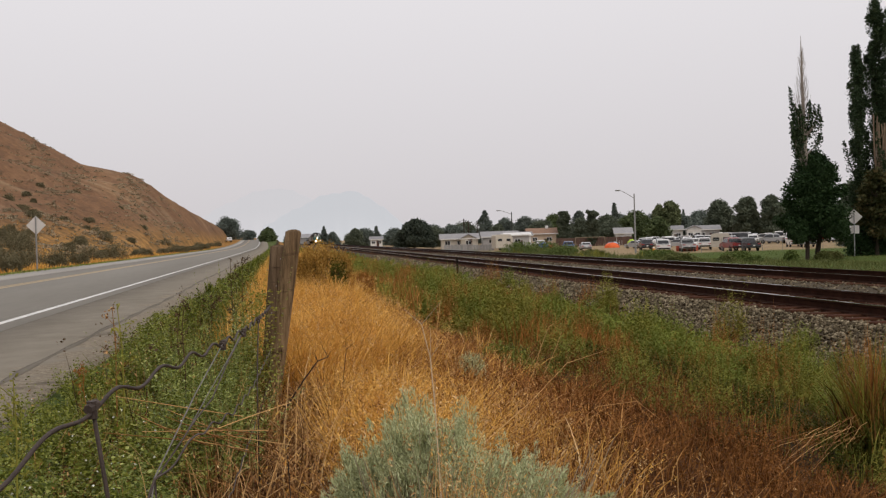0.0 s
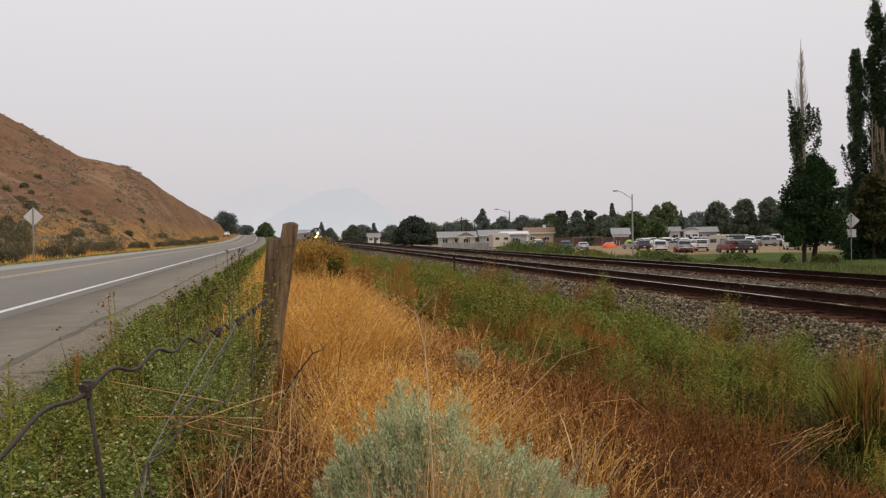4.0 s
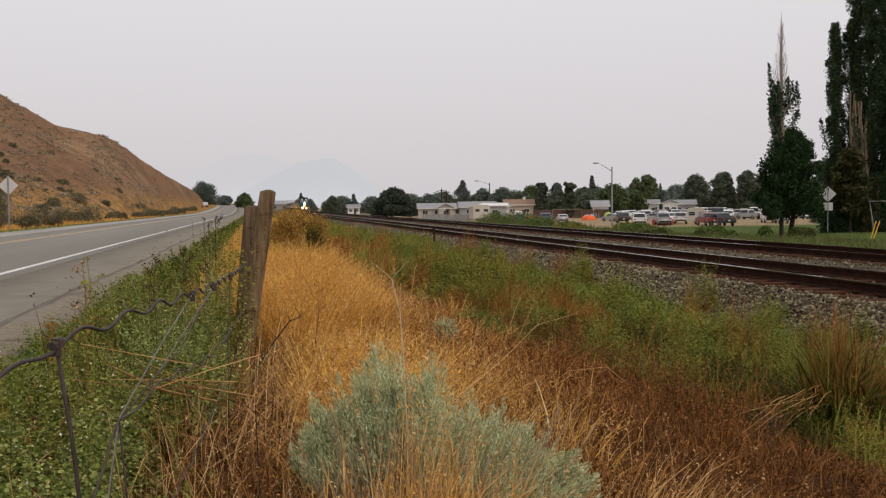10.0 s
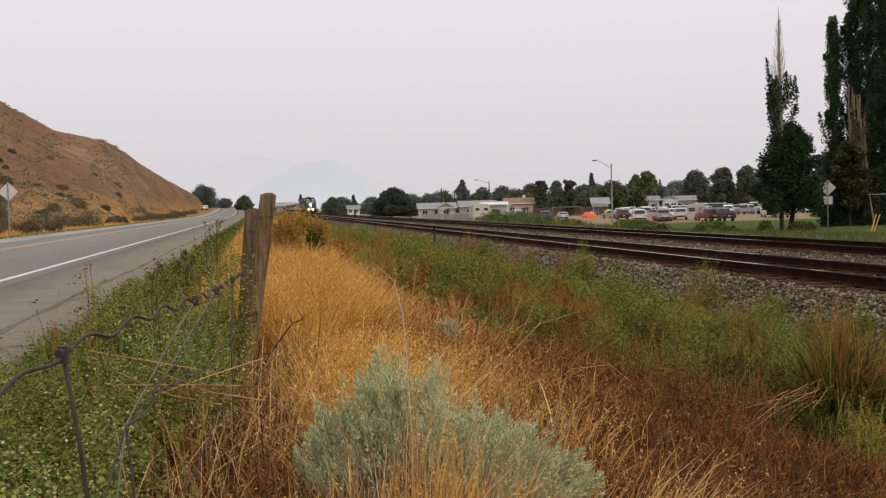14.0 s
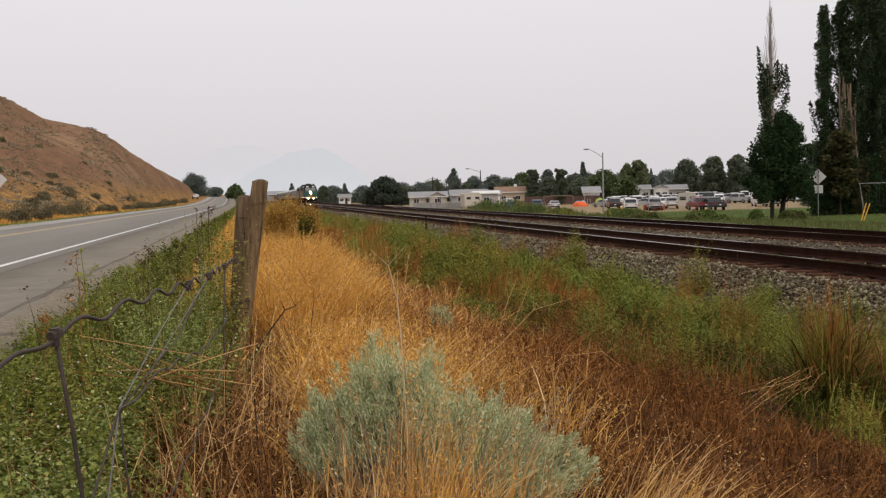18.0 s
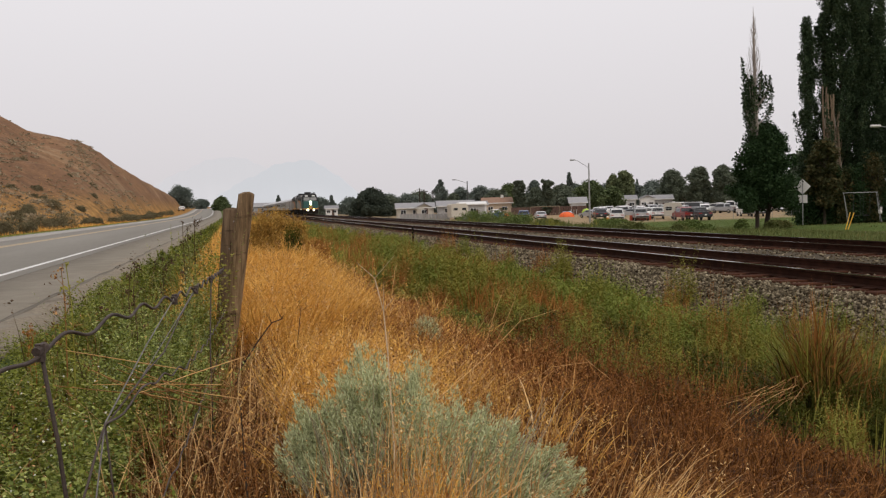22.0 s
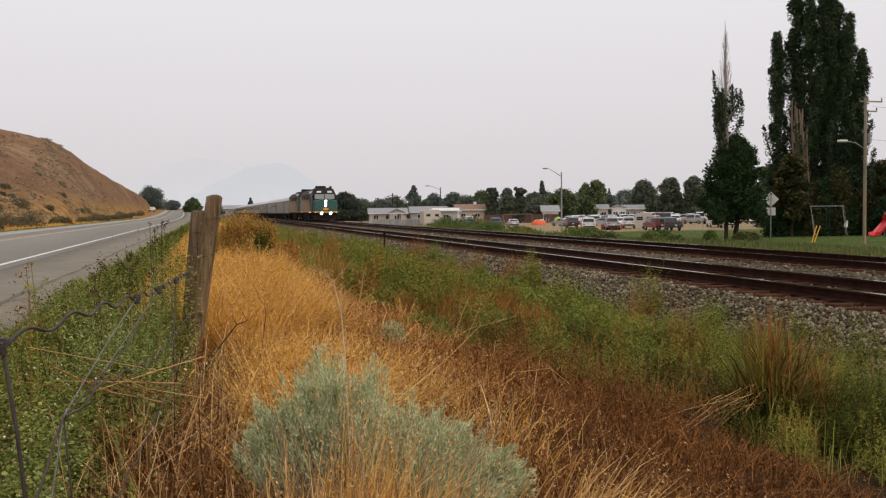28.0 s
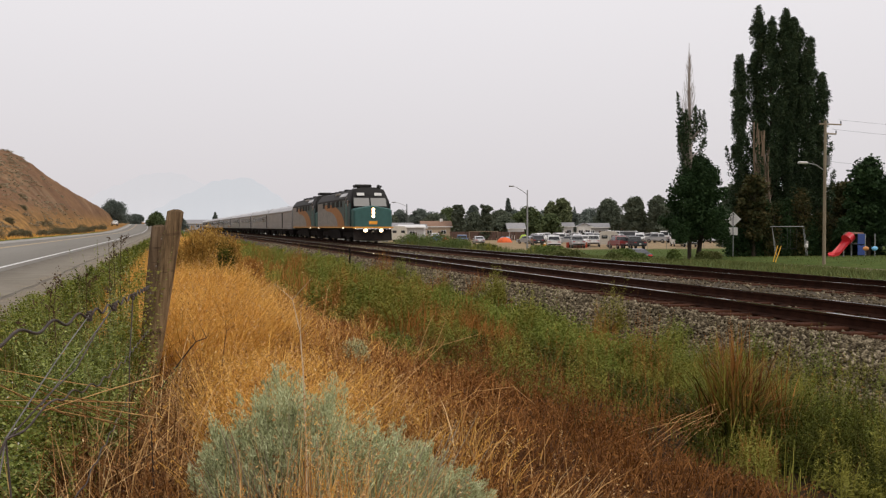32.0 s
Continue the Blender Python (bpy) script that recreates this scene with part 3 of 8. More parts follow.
for v in seam.vertices:
    v.co.x += 0.03 * math.sin(v.co.y * 0.4) + 0.012 * math.sin(v.co.y * 1.9) + 0.016 * math.sin(v.co.y * 3.1 + v.co.x * 40)
part("tar_seam", seam, None, road, "dark uneven tar seam along the shoulder")
part("far_shoulder", strip("far_shoulder", -11.15, -9.3, -30, 480, 0.005, M_FAR_SHOULDER), None, road, "pale gravel shoulder across the highway")


street = new("street", strip("street", -1.1, 1.0, -20, 104, 0.0, M_PATH, 2.0, False, 0.0))
for v in street.data.vertices:
    v.co.x += street_x(v.co.y)
    v.co.z = float(ground_z(v.co.x, v.co.y)) + (0.03 if v.co.z > -0.05 else -0.05)
tagged(street, "dusty side street beside the railway", "road", kind="structure")

# ---- hillside ----
ANG = [0.5, 2.88, 3.85, 4.81, 6.4, 7.64, 8.41, 10.11, 11.02, 12.49, 13.93, 15.35, 20, 30, 45, 70]
EL = [0.0, 0.0061, 0.0173, 0.0277, 0.0459, 0.0636, 0.0713, 0.0789, 0.0812, 0.0963, 0.1111, 0.1249, 0.165, 0.22, 0.25, 0.2]


def hill_z(x, y):
    r = np.hypot(x, y)
    a = np.degrees(np.arctan2(-x, np.maximum(y, 1e-3)))
    a = np.clip(a, 0.5, 70)
    toe = 20.0 / np.sin(np.radians(np.maximum(a, 2.6)))
    peak = toe + np.interp(a, [3, 18, 60], [60, 190, 150])
    e = np.interp(a, ANG, EL)
    g = np.clip((r - toe) / (peak - toe), -0.2, 1)
    lump = 0.06 * np.sin(x * 0.11 + y * 0.06) * np.sin(y * 0.045 + 1.0) + 0.035 * np.sin(x * 0.31 - y * 0.12) + 0.03 * np.sin(y * 0.17 + x * 0.05)
    g = np.where(g > 0, np.maximum(g, 0) ** 0.85 + lump * np.sin(np.pi * np.clip(g, 0, 1)) * 1.6, g)
    h = 1.45 * np.clip(g, 0, 1) + e * r * np.minimum(g, 1.0)
    back = np.clip((r - peak) / 220, 0, 1)
    h = np.where(r > peak, (1.45 + e * peak) * (1 - back ** 2), h)
    h = h + 0.5 * np.clip(g, 0, 1) * (np.sin(x * 0.9) * np.sin(y * 0.7)) * 0.4
    return h - 0.25 + rise(y) * 0.5


def build_hill():
    xs = np.concatenate([np.arange(-330, -140, 8.0), np.arange(-140, -11.9, 1.6)])
    ys = np.concatenate([np.arange(-20, 60, 5.0), np.arange(60, 420, 2.6), np.arange(420, 600, 9.0)])
    gx, gy = np.meshgrid(xs, ys)
    v = np.stack([gx, gy, hill_z(gx, gy)], -1).reshape(-1, 3)
    nx, ny = len(xs), len(ys)
    i = (np.arange(ny - 1)[:, None] * nx + np.arange(nx - 1)[None, :]).ravel()
    me = soup("hillside", v, np.stack([i, i + 1, i + nx + 1, i + nx], -1), M_HILL)
    me.polygons.foreach_set("use_smooth", [True] * len(me.polygons))
    tagged(new("hillside", me), "bare brown hillside with dry grass and scattered sagebrush", "hill", kind="structure")


build_hill()

# ---- far mountains, their smoke haze painted as flat emission ----
M_HAZE = glow("haze_glow_mountain", (0.59, 0.6, 0.63), 1.0)
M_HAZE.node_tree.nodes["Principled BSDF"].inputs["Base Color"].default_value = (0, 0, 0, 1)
M_HAZE2 = glow("haze_glow_ridge", (0.63, 0.618, 0.641), 1.0)
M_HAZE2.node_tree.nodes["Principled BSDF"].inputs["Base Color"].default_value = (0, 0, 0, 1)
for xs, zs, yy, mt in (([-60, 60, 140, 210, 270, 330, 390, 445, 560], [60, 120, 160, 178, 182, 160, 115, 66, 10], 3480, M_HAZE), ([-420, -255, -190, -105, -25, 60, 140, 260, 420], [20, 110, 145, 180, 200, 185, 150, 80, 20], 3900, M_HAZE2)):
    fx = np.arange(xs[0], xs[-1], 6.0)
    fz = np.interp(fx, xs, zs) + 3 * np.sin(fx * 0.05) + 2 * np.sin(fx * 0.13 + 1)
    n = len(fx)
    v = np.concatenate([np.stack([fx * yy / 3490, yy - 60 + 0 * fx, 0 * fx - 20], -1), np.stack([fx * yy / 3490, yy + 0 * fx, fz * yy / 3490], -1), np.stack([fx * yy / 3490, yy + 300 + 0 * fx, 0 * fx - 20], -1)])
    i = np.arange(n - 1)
    tagged(new("backdrop", soup("backdrop", v, np.concatenate([np.stack([i, i + 1, i + n + 1, i + n], -1), np.stack([i + n, i + n + 1, i + 2 * n + 1, i + 2 * n], -1)]), mt)), "mountain backdrop with smoke haze painted as a pale glow", "mountain", kind="structure")

# ---- railway ----
NEAR_TRACK, FAR_TRACK = 9.44, 14.32
RAIL = [(-0.07, -0.17), (0.07, -0.17), (0.07, -0.155), (0.012, -0.13), (0.012, -0.045), (0.036, -0.035), (0.036, -0.006), (-0.036, -0.006), (-0.036, -0.035), (-0.012, -0.045), (-0.012, -0.13), (-0.07, -0.155)]


def build_track(cx, label):
    t = thing("railway_track", pose(cx, 0, 0), label, "railway track", "pair of tracks", "structure")
    for s in (-1, 1):
        r = part("rail", Shape().prism([(a + s * 0.7535, b) for a, b in RAIL], -20, 900), M_RAIL, t, "rust-brown steel rail")
        part("rail_head", Shape().box(s * 0.7535, 440, -0.003, 0.066, 920, 0.006), M_RAIL_TOP, r, "shiny worn rail head")
    return t


TRACKS = [build_track(NEAR_TRACK, "near railway track with rusty rails on grey ballast"), build_track(FAR_TRACK, "far railway track with rusty rails on grey ballast")]
# ballast bed under both tracks
bx = np.array([6.55, 7.95, 10.95, 11.9, 12.75, 15.95, 17.8])
bz = np.array([-0.82, -0.24, -0.215, -0.28, -0.225, -0.225, -0.86])
by = np.concatenate([np.arange(-20, 80, 1.0), np.arange(80, 400, 8.0), [400, 500, 700, 900]])
gx, gy = np.meshgrid(bx, by)
gz = np.repeat(bz[None, :], len(by), 0) + 0.03
nx = len(bx)
i = (np.arange(len(by) - 1)[:, None] * nx + np.arange(nx - 1)[None, :]).ravel()
tagged(new("ballast_bed", soup("ballast_bed", np.stack([gx, gy, gz], -1).reshape(-1, 3), np.stack([i, i + 1, i + nx + 1, i + nx], -1), M_BALLAST)), "grey crushed-stone ballast bed", "ballast", kind="structure")


# ---- fence beside the camera ----
def fence_post(name, x, y, z, h, r, lean, material, label, seed):
    rr = random.Random(seed)
    t = thing(name, pose(x, y, z), label, "fence post", "fence posts")
    n, rings = 14, []
    wob = [1 + rr.uniform(-0.06, 0.06) for _ in range(n)]
    for k in range(9):
        f = k / 8
        rad = r * (1.05 - 0.1 * f) * (0.97 if k == 8 else 1)
        cx, cy = lean[0] * f * h, lean[1] * f * h
        rings.append([(cx + math.cos(2 * math.pi * i / n) * rad * wob[i] * (1 + rr.uniform(-0.012, 0.012)), cy + math.sin(2 * math.pi * i / n) * rad * wob[i], -0.3 + f * (h + 0.3) + (-0.006 * math.cos(2 * math.pi * i / n) if k > 6 else 0)) for i in range(n)])
    for drop, f in ((0.0, 0.9), (0.009, 0.72), (0.014, 0.42)):
        rings.append([(cx + (a - cx) * f / 0.97, cy + (b - cy) * f / 0.97, h + drop) for a, b, c in rings[8]])
    part("shaft", Shape().loft(rings), material, t, smooth=True)
    top = (lean[0] * h, lean[1] * h, h)
    part("end_grain", Shape().tube((top[0], top[1], h - 0.03), (top[0], top[1], h + 0.016), r * 0.45, r * 0.36, 14), M_POST_OLD, t, "sawn weathered end grain")
    for k in range(5):
        zz = h * (0.25 + 0.15 * k)
        part("staple", Shape().tube((lean[0] * zz - r * 1.0, lean[1] * zz - 0.02, zz), (lean[0] * zz - r * 1.0, lean[1] * zz + 0.02, zz + 0.004), 0.004, n=5), M_WIRE_GREY, t)
    return t


fence_post("fence_post", -0.2, 6.55, 0.05, 1.232, 0.058, (0.196, 0.0), M_POST, "weathered round timber fence post leaning beside dry grass", 1)
fence_post("fence_post", -0.206, 7.0, 0.05, 1.13, 0.06, (0.12, 0.0), M_POST_OLD, "grey old timber fence post with dark stains", 2)


def build_fence_wire():
    t = thing("wire_fence", pose(0, 0, 0), "slack rusty wire mesh fence strung to the post", "fence")

    def line(pts, wave, amp):
        out, total = [], 0.0
        for a, b in zip(pts[:-1], pts[1:]):
            a, b = Vector(a), Vector(b)
            k = max(2, int((b - a).length / 0.022))
            for j in range(k):
                p = a.lerp(b, j / k)
                total += (b - a).length / k
                out.append((p.x, p.y, p.z + amp * math.sin(total * 2 * math.pi / wave)))
        out.append(tuple(pts[-1]))
        return out
    top = [(-0.52, 0.9, 0.85), (-0.43, 1.35, 0.91), (-0.365, 1.7, 0.955), (-0.29, 2.25, 0.95), (-0.225, 2.88, 0.925), (-0.19, 3.5, 0.9), (-0.16, 4.4, 0.87), (-0.14, 5.4, 0.83), (-0.13, 6.5, 0.78)]
    part("top_wire", Shape().path(line(top, 0.3, 0.0105), 0.0036, 6), M_WIRE, t, "thick crimped rusty top wire", True)
    for k in (2, 4, 5, 6):
        p = top[k]
        part("wire_knot", Shape().tube((p[0] - 0.004, p[1] - 0.014, p[2] - 0.003), (p[0] + 0.004, p[1] + 0.014, p[2] + 0.003), 0.0082, n=7).tube((p[0], p[1], p[2] - 0.02), (p[0], p[1], p[2] + 0.009), 0.0085, n=7), M_WIRE, t)
    low = [(-0.42, 0.95, 0.42), (-0.33, 1.5, 0.62), (-0.29, 1.85, 0.785), (-0.24, 2.2, 0.8), (-0.2, 2.9, 0.72), (-0.17, 3.8, 0.66), (-0.13, 6.5, 0.5)]
    part("line_wire", Shape().path(line(low, 0.3, 0.007), 0.0024, 5), M_WIRE, t, "thin crimped wire", True)
    low2 = [(-0.4, 1.0, 0.2), (-0.28, 1.9, 0.48), (-0.22, 2.6, 0.5), (-0.14, 6.5, 0.3)]
    part("line_wire", Shape().path(line(low2, 0.3, 0.007), 0.0022, 5), M_WIRE, t, "thin crimped wire", True)
    stays = [([top[2], (-0.345, 1.7, 0.8), (-0.325, 1.69, 0.6), (-0.31, 1.68, 0.3), (-0.3, 1.68, 0.1)], M_WIRE, 0.0038),
             ([top[4], (-0.262, 2.4, 0.86), (-0.292, 1.86, 0.79), (-0.31, 1.75, 0.6), (-0.3, 1.7, 0.4)], M_WIRE_GREY, 0.0017),
             ([top[5], (-0.225, 3.1, 0.845), (-0.252, 2.75, 0.785), (-0.267, 2.45, 0.789), (-0.29, 1.87, 0.786)], M_WIRE, 0.0021),
             ([(-0.195, 3.7, 0.893), (-0.232, 3.1, 0.84), (-0.262, 2.72, 0.8), (-0.285, 2.3, 0.77)], M_WIRE_GREY, 0.0014),
             ([(-0.292, 1.86, 0.79), (-0.28, 1.87, 0.6), (-0.27, 1.9, 0.35), (-0.25, 1.95, 0.1)], M_WIRE, 0.002),
             ([top[6], (-0.17, 4.2, 0.6), (-0.17, 4.1, 0.2)], M_WIRE, 0.003)]
    for pts, mt, r in stays:
        part("stay_wire", Shape().path(pts, r, 5), mt, t, "bent vertical stay wire", True)


build_fence_wire()


# ---- plants ----
def blades(name, x, y, h, width, lean, material, label, category="grass", wind=(0.0, 0.0), thing_kind="stuff", base_z=None, sway=None):
    """Loose tapered blades of grass standing on the ground."""
    n = len(x)
    z = ground_z(x, y) - 0.02 if base_z is None else base_z
    a = rng.uniform(0, 2 * np.pi, n)
    d = np.stack([np.cos(a), np.sin(a), 0 * a], -1)
    side = np.stack([-np.sin(a + 0.6), np.cos(a + 0.6), 0 * a], -1) * (width * rng.uniform(0.6, 1.4, n))[:, None] / 2
    out = lean * rng.uniform(0.1, 1.0, n)
    dirv = d * (out * h)[:, None] + np.array([wind[0], wind[1], 0]) * h[:, None]
    if sway is not None:
        dirv = dirv + sway * h[:, None]
    p0 = np.stack([x, y, z], -1)
    up = np.array([0, 0, 1.0])

    def at(u):
        return p0 + dirv * u ** 1.9 + up * (h * (u - np.minimum(0.55, 0.38 * out) * u ** 2.4))[:, None]
    p1, p2, p3 = at(0.4), at(0.75), at(1.0)
    v = np.stack([p0 - side, p0 + side, p1 - side * 0.9, p1 + side * 0.9, p2 - side * 0.6, p2 + side * 0.6, p3], 1).reshape(-1, 3)
    o = np.arange(n)[:, None] * 7
    f = np.concatenate([o + np.array([[a, b, c]]) for a, b, c in ((0, 1, 3), (0, 3, 2), (2, 3, 5), (2, 5, 4), (4, 5, 6))])
    ob = new(name, soup(name, v, f, material))
    tagged(ob, label, category, kind=thing_kind)
    return p3


def leaves_at(c, size, aspect=2.0, droop=0.4):
    """Small leaf quads round the given points."""
    n = len(c)
    a = rng.uniform(0, 2 * np.pi, n)
    t = np.stack([np.cos(a), np.sin(a), rng.uniform(-droop, droop, n)], -1)
    s = np.cross(t, rng.normal(0, 1, (n, 3)))
    s /= np.linalg.norm(s, axis=1)[:, None] + 1e-9
    sz = (size * rng.uniform(0.6, 1.4, n))[:, None]
    t, s = t * sz, s * sz / aspect
    v = np.stack([c - t, c + s, c + t, c - s], 1).reshape(-1, 3)
    return v, np.arange(n)[:, None] * 4 + np.array([[0, 1, 2, 3]])


def scatter(n, x0, x1, y0, y1, power=1.0):
    """Points over a rectangle, thinning with distance along y."""
    u = rng.random(n)
    y = y0 * (y1 / y0) ** u if power else rng.uniform(y0, y1, n)
    return rng.uniform(x0, x1, n), y


def wave(x, y, k=0.8):
    return np.sin(x * 1.9 * k + 1.3) * np.sin(y * 0.9 * k + x * 0.5) + 0.5 * np.sin(x * 4.1 * k - y * 2.3 * k)


def tufts(cx, cy, k, spread, h0, h1, sway=0.3):
    """Blades gathered in tufts: each tuft has its own height and the way it leans."""
    n = len(cx)
    a, r = rng.uniform(0, 2 * np.pi, n), rng.uniform(0, sway, n)
    s = np.stack([np.cos(a) * r, np.sin(a) * r, 0 * a], -1)
    hh = rng.uniform(h0, h1, n)
    i = np.repeat(np.arange(n), k)
    dx, dy = rng.normal(0, 1, n * k) * spread, rng.normal(0, 1, n * k) * spread
    out = np.stack([dx, dy, 0 * dx], -1) * (0.22 / spread)
    return cx[i] + dx, cy[i] + dy, hh[i] * rng.uniform(0.6, 1.05, n * k), s[i] + out


def seeds(name, tip, per, spread, size, material, label):
    c = np.repeat(tip, per, 0) + rng.normal(0, spread, (len(tip) * per, 3)) * [0.6, 0.6, 2.6]
    v, f = leaves_at(c, np.full(len(c), size), 2.6, 1.2)
    tagged(new(name, soup(name, v, f, material)), label, "grass", kind="stuff")


def outside_sage(x, y, grow=1.0):
    return ((x - 0.52) / (0.6 * grow)) ** 2 + ((y - 3.0) / (0.5 * grow)) ** 2 > 1


def weed_clumps(name, cx, cy, rad, h, stems, per, size, material, label, aspect=2.4, droop=1.3):
    """Bushy clumps of leafy stems that fan out from a root."""
    n = len(cx)
    k = n * stems
    a = rng.uniform(0, 2 * np.pi, k)
    f = np.sqrt(rng.random(k))
    R, Hh = np.repeat(rad, stems), np.repeat(h, stems)
    bx0, by0 = np.repeat(cx, stems), np.repeat(cy, stems)
    g = ground_z(bx0, by0)
    hs = Hh * (1 - 0.45 * f ** 2) * rng.uniform(0.75, 1.1, k)
    u = rng.uniform(0.12, 1.0, (k, per))
    sx = bx0[:, None] + (np.cos(a) * f * R)[:, None] * (0.35 + 0.65 * u) + rng.normal(0, size * 0.9, (k, per))
    sy = by0[:, None] + (np.sin(a) * f * R)[:, None] * (0.35 + 0.65 * u) + rng.normal(0, size * 0.9, (k, per))
    sz = g[:, None] + hs[:, None] * u
    c = np.stack([sx, sy, sz], -1).reshape(-1, 3)
    v, q = leaves_at(c, (size * (1.25 - 0.6 * u)).ravel() * np.repeat(np.clip(by0 / 9, 0.75, 2.2), per), aspect, droop)
    tagged(new(name, soup(name, v, q, material)), label, "weeds", kind="stuff")


def leafy_stalks(name, x, y, h, per, size, material, label, spread=0.3, aspect=3.4, low=0.4):
    """Upright weed stems with narrow leaves that point up and outward, shorter towards the tip."""
    n = len(x)
    z = ground_z(x, y) - 0.02
    a = rng.uniform(0, 2 * np.pi, n)
    tilt = np.stack([np.cos(a), np.sin(a)], -1) * (rng.uniform(0, spread, n) * h)[:, None]
    u = np.linspace(low, 1.0, per)[None, :] + rng.uniform(-0.03, 0.03, (n, per))
    base = np.stack([x[:, None] + tilt[:, :1] * u ** 1.5, y[:, None] + tilt[:, 1:] * u ** 1.5, z[:, None] + h[:, None] * u], -1)
    b = rng.uniform(0, 2 * np.pi, (n, per))
    rise_ = rng.uniform(0.2, 1.1, (n, per))
    d = np.stack([np.cos(b), np.sin(b), rise_], -1)
    d /= np.linalg.norm(d, axis=2)[:, :, None]
    ln = size * rng.uniform(0.7, 1.3, (n, per)) * (1.25 - 0.75 * u) * np.clip(y / 8, 0.85, 2.0)[:, None]
    s = np.cross(d, [0, 0, 1.0])
    s /= np.linalg.norm(s, axis=2)[:, :, None] + 1e-9
    s = s + rng.normal(0, 0.35, s.shape)
    d, s = d * ln[:, :, None], s * (ln / aspect)[:, :, None]
    v = np.stack([base, base + 0.5 * d + 0.5 * s, base + d - [0, 0, 0.15] * ln[:, :, None], base + 0.5 * d - 0.5 * s], 2).reshape(-1, 3)
    v2 = np.stack([x, y, z], -1)
    top = base[:, -1]
    w = np.stack([np.cos(a + 1.2), np.sin(a + 1.2), 0 * a], -1) * 0.0015
    v = np.concatenate([v, np.stack([v2 - w, v2 + w, top + w * 0.4, top - w * 0.4], 1).reshape(-1, 3)])
    q = np.arange(len(v) // 4)[:, None] * 4 + np.array([[0, 1, 2, 3]])
    tagged(new(name, soup(name, v, q, material)), label, "weeds", kind="stuff")


def grouped(n, k, spread, x0, x1, y0, y1, gate, wk=0.6, shift=0.0):
    """Points gathered in groups, where a slow wave over the ground stays above the gate."""
    cx, cy = scatter(n, x0, x1, y0, y1)
    keep = wave(cx + shift, cy, wk) > gate
    cx, cy = cx[keep], cy[keep]
    f = rng.uniform(0.55, 1.0, len(cx))
    i = np.repeat(np.arange(len(cx)), k)
    return cx[i] + rng.normal(0, spread, len(i)), cy[i] + rng.normal(0, spread, len(i)), f[i]


def spaced(n, x0, x1, y0, y1, gap):
    """Points over a strip that keep apart, wider apart with distance."""
    out = []
    for a, b in zip(*scatter(n * 6, x0, x1, y0, y1)):
        g = gap * (0.7 + 0.04 * b)
        if all((a - c) ** 2 + (b - d) ** 2 > g * g for c, d in out):
            out.append((a, b))
            if len(out) == n:
                break
    return np.array(out).T


def mound_weeds(name, cx, cy, rad, h, per, size, material, label):
    """Rounded mounds of upright leafy stems, tallest in the middle."""
    k = np.clip((rad * 200).astype(int), 30, 80)
    i = np.repeat(np.arange(len(cx)), k)
    f, a = np.sqrt(rng.random(len(i))), rng.uniform(0, 2 * np.pi, len(i))
    hh = h[i] * (1 - 0.55 * f ** 2) * rng.uniform(0.7, 1.12, len(i))
    leafy_stalks(name, cx[i] + np.cos(a) * f * rad[i], cy[i] + np.sin(a) * f * rad[i], hh, per, size, material, label, 0.3, 4.2, 0.1)


def ditch_edge(y):
    """Where the dry bank gives way to green weeds."""
    return np.interp(y, [0, 5.5, 6.5, 8.4, 11.7, 15.4, 22, 60], [2.95, 2.85, 2.75, 2.3, 2.05, 1.8, 1.75, 1.75])


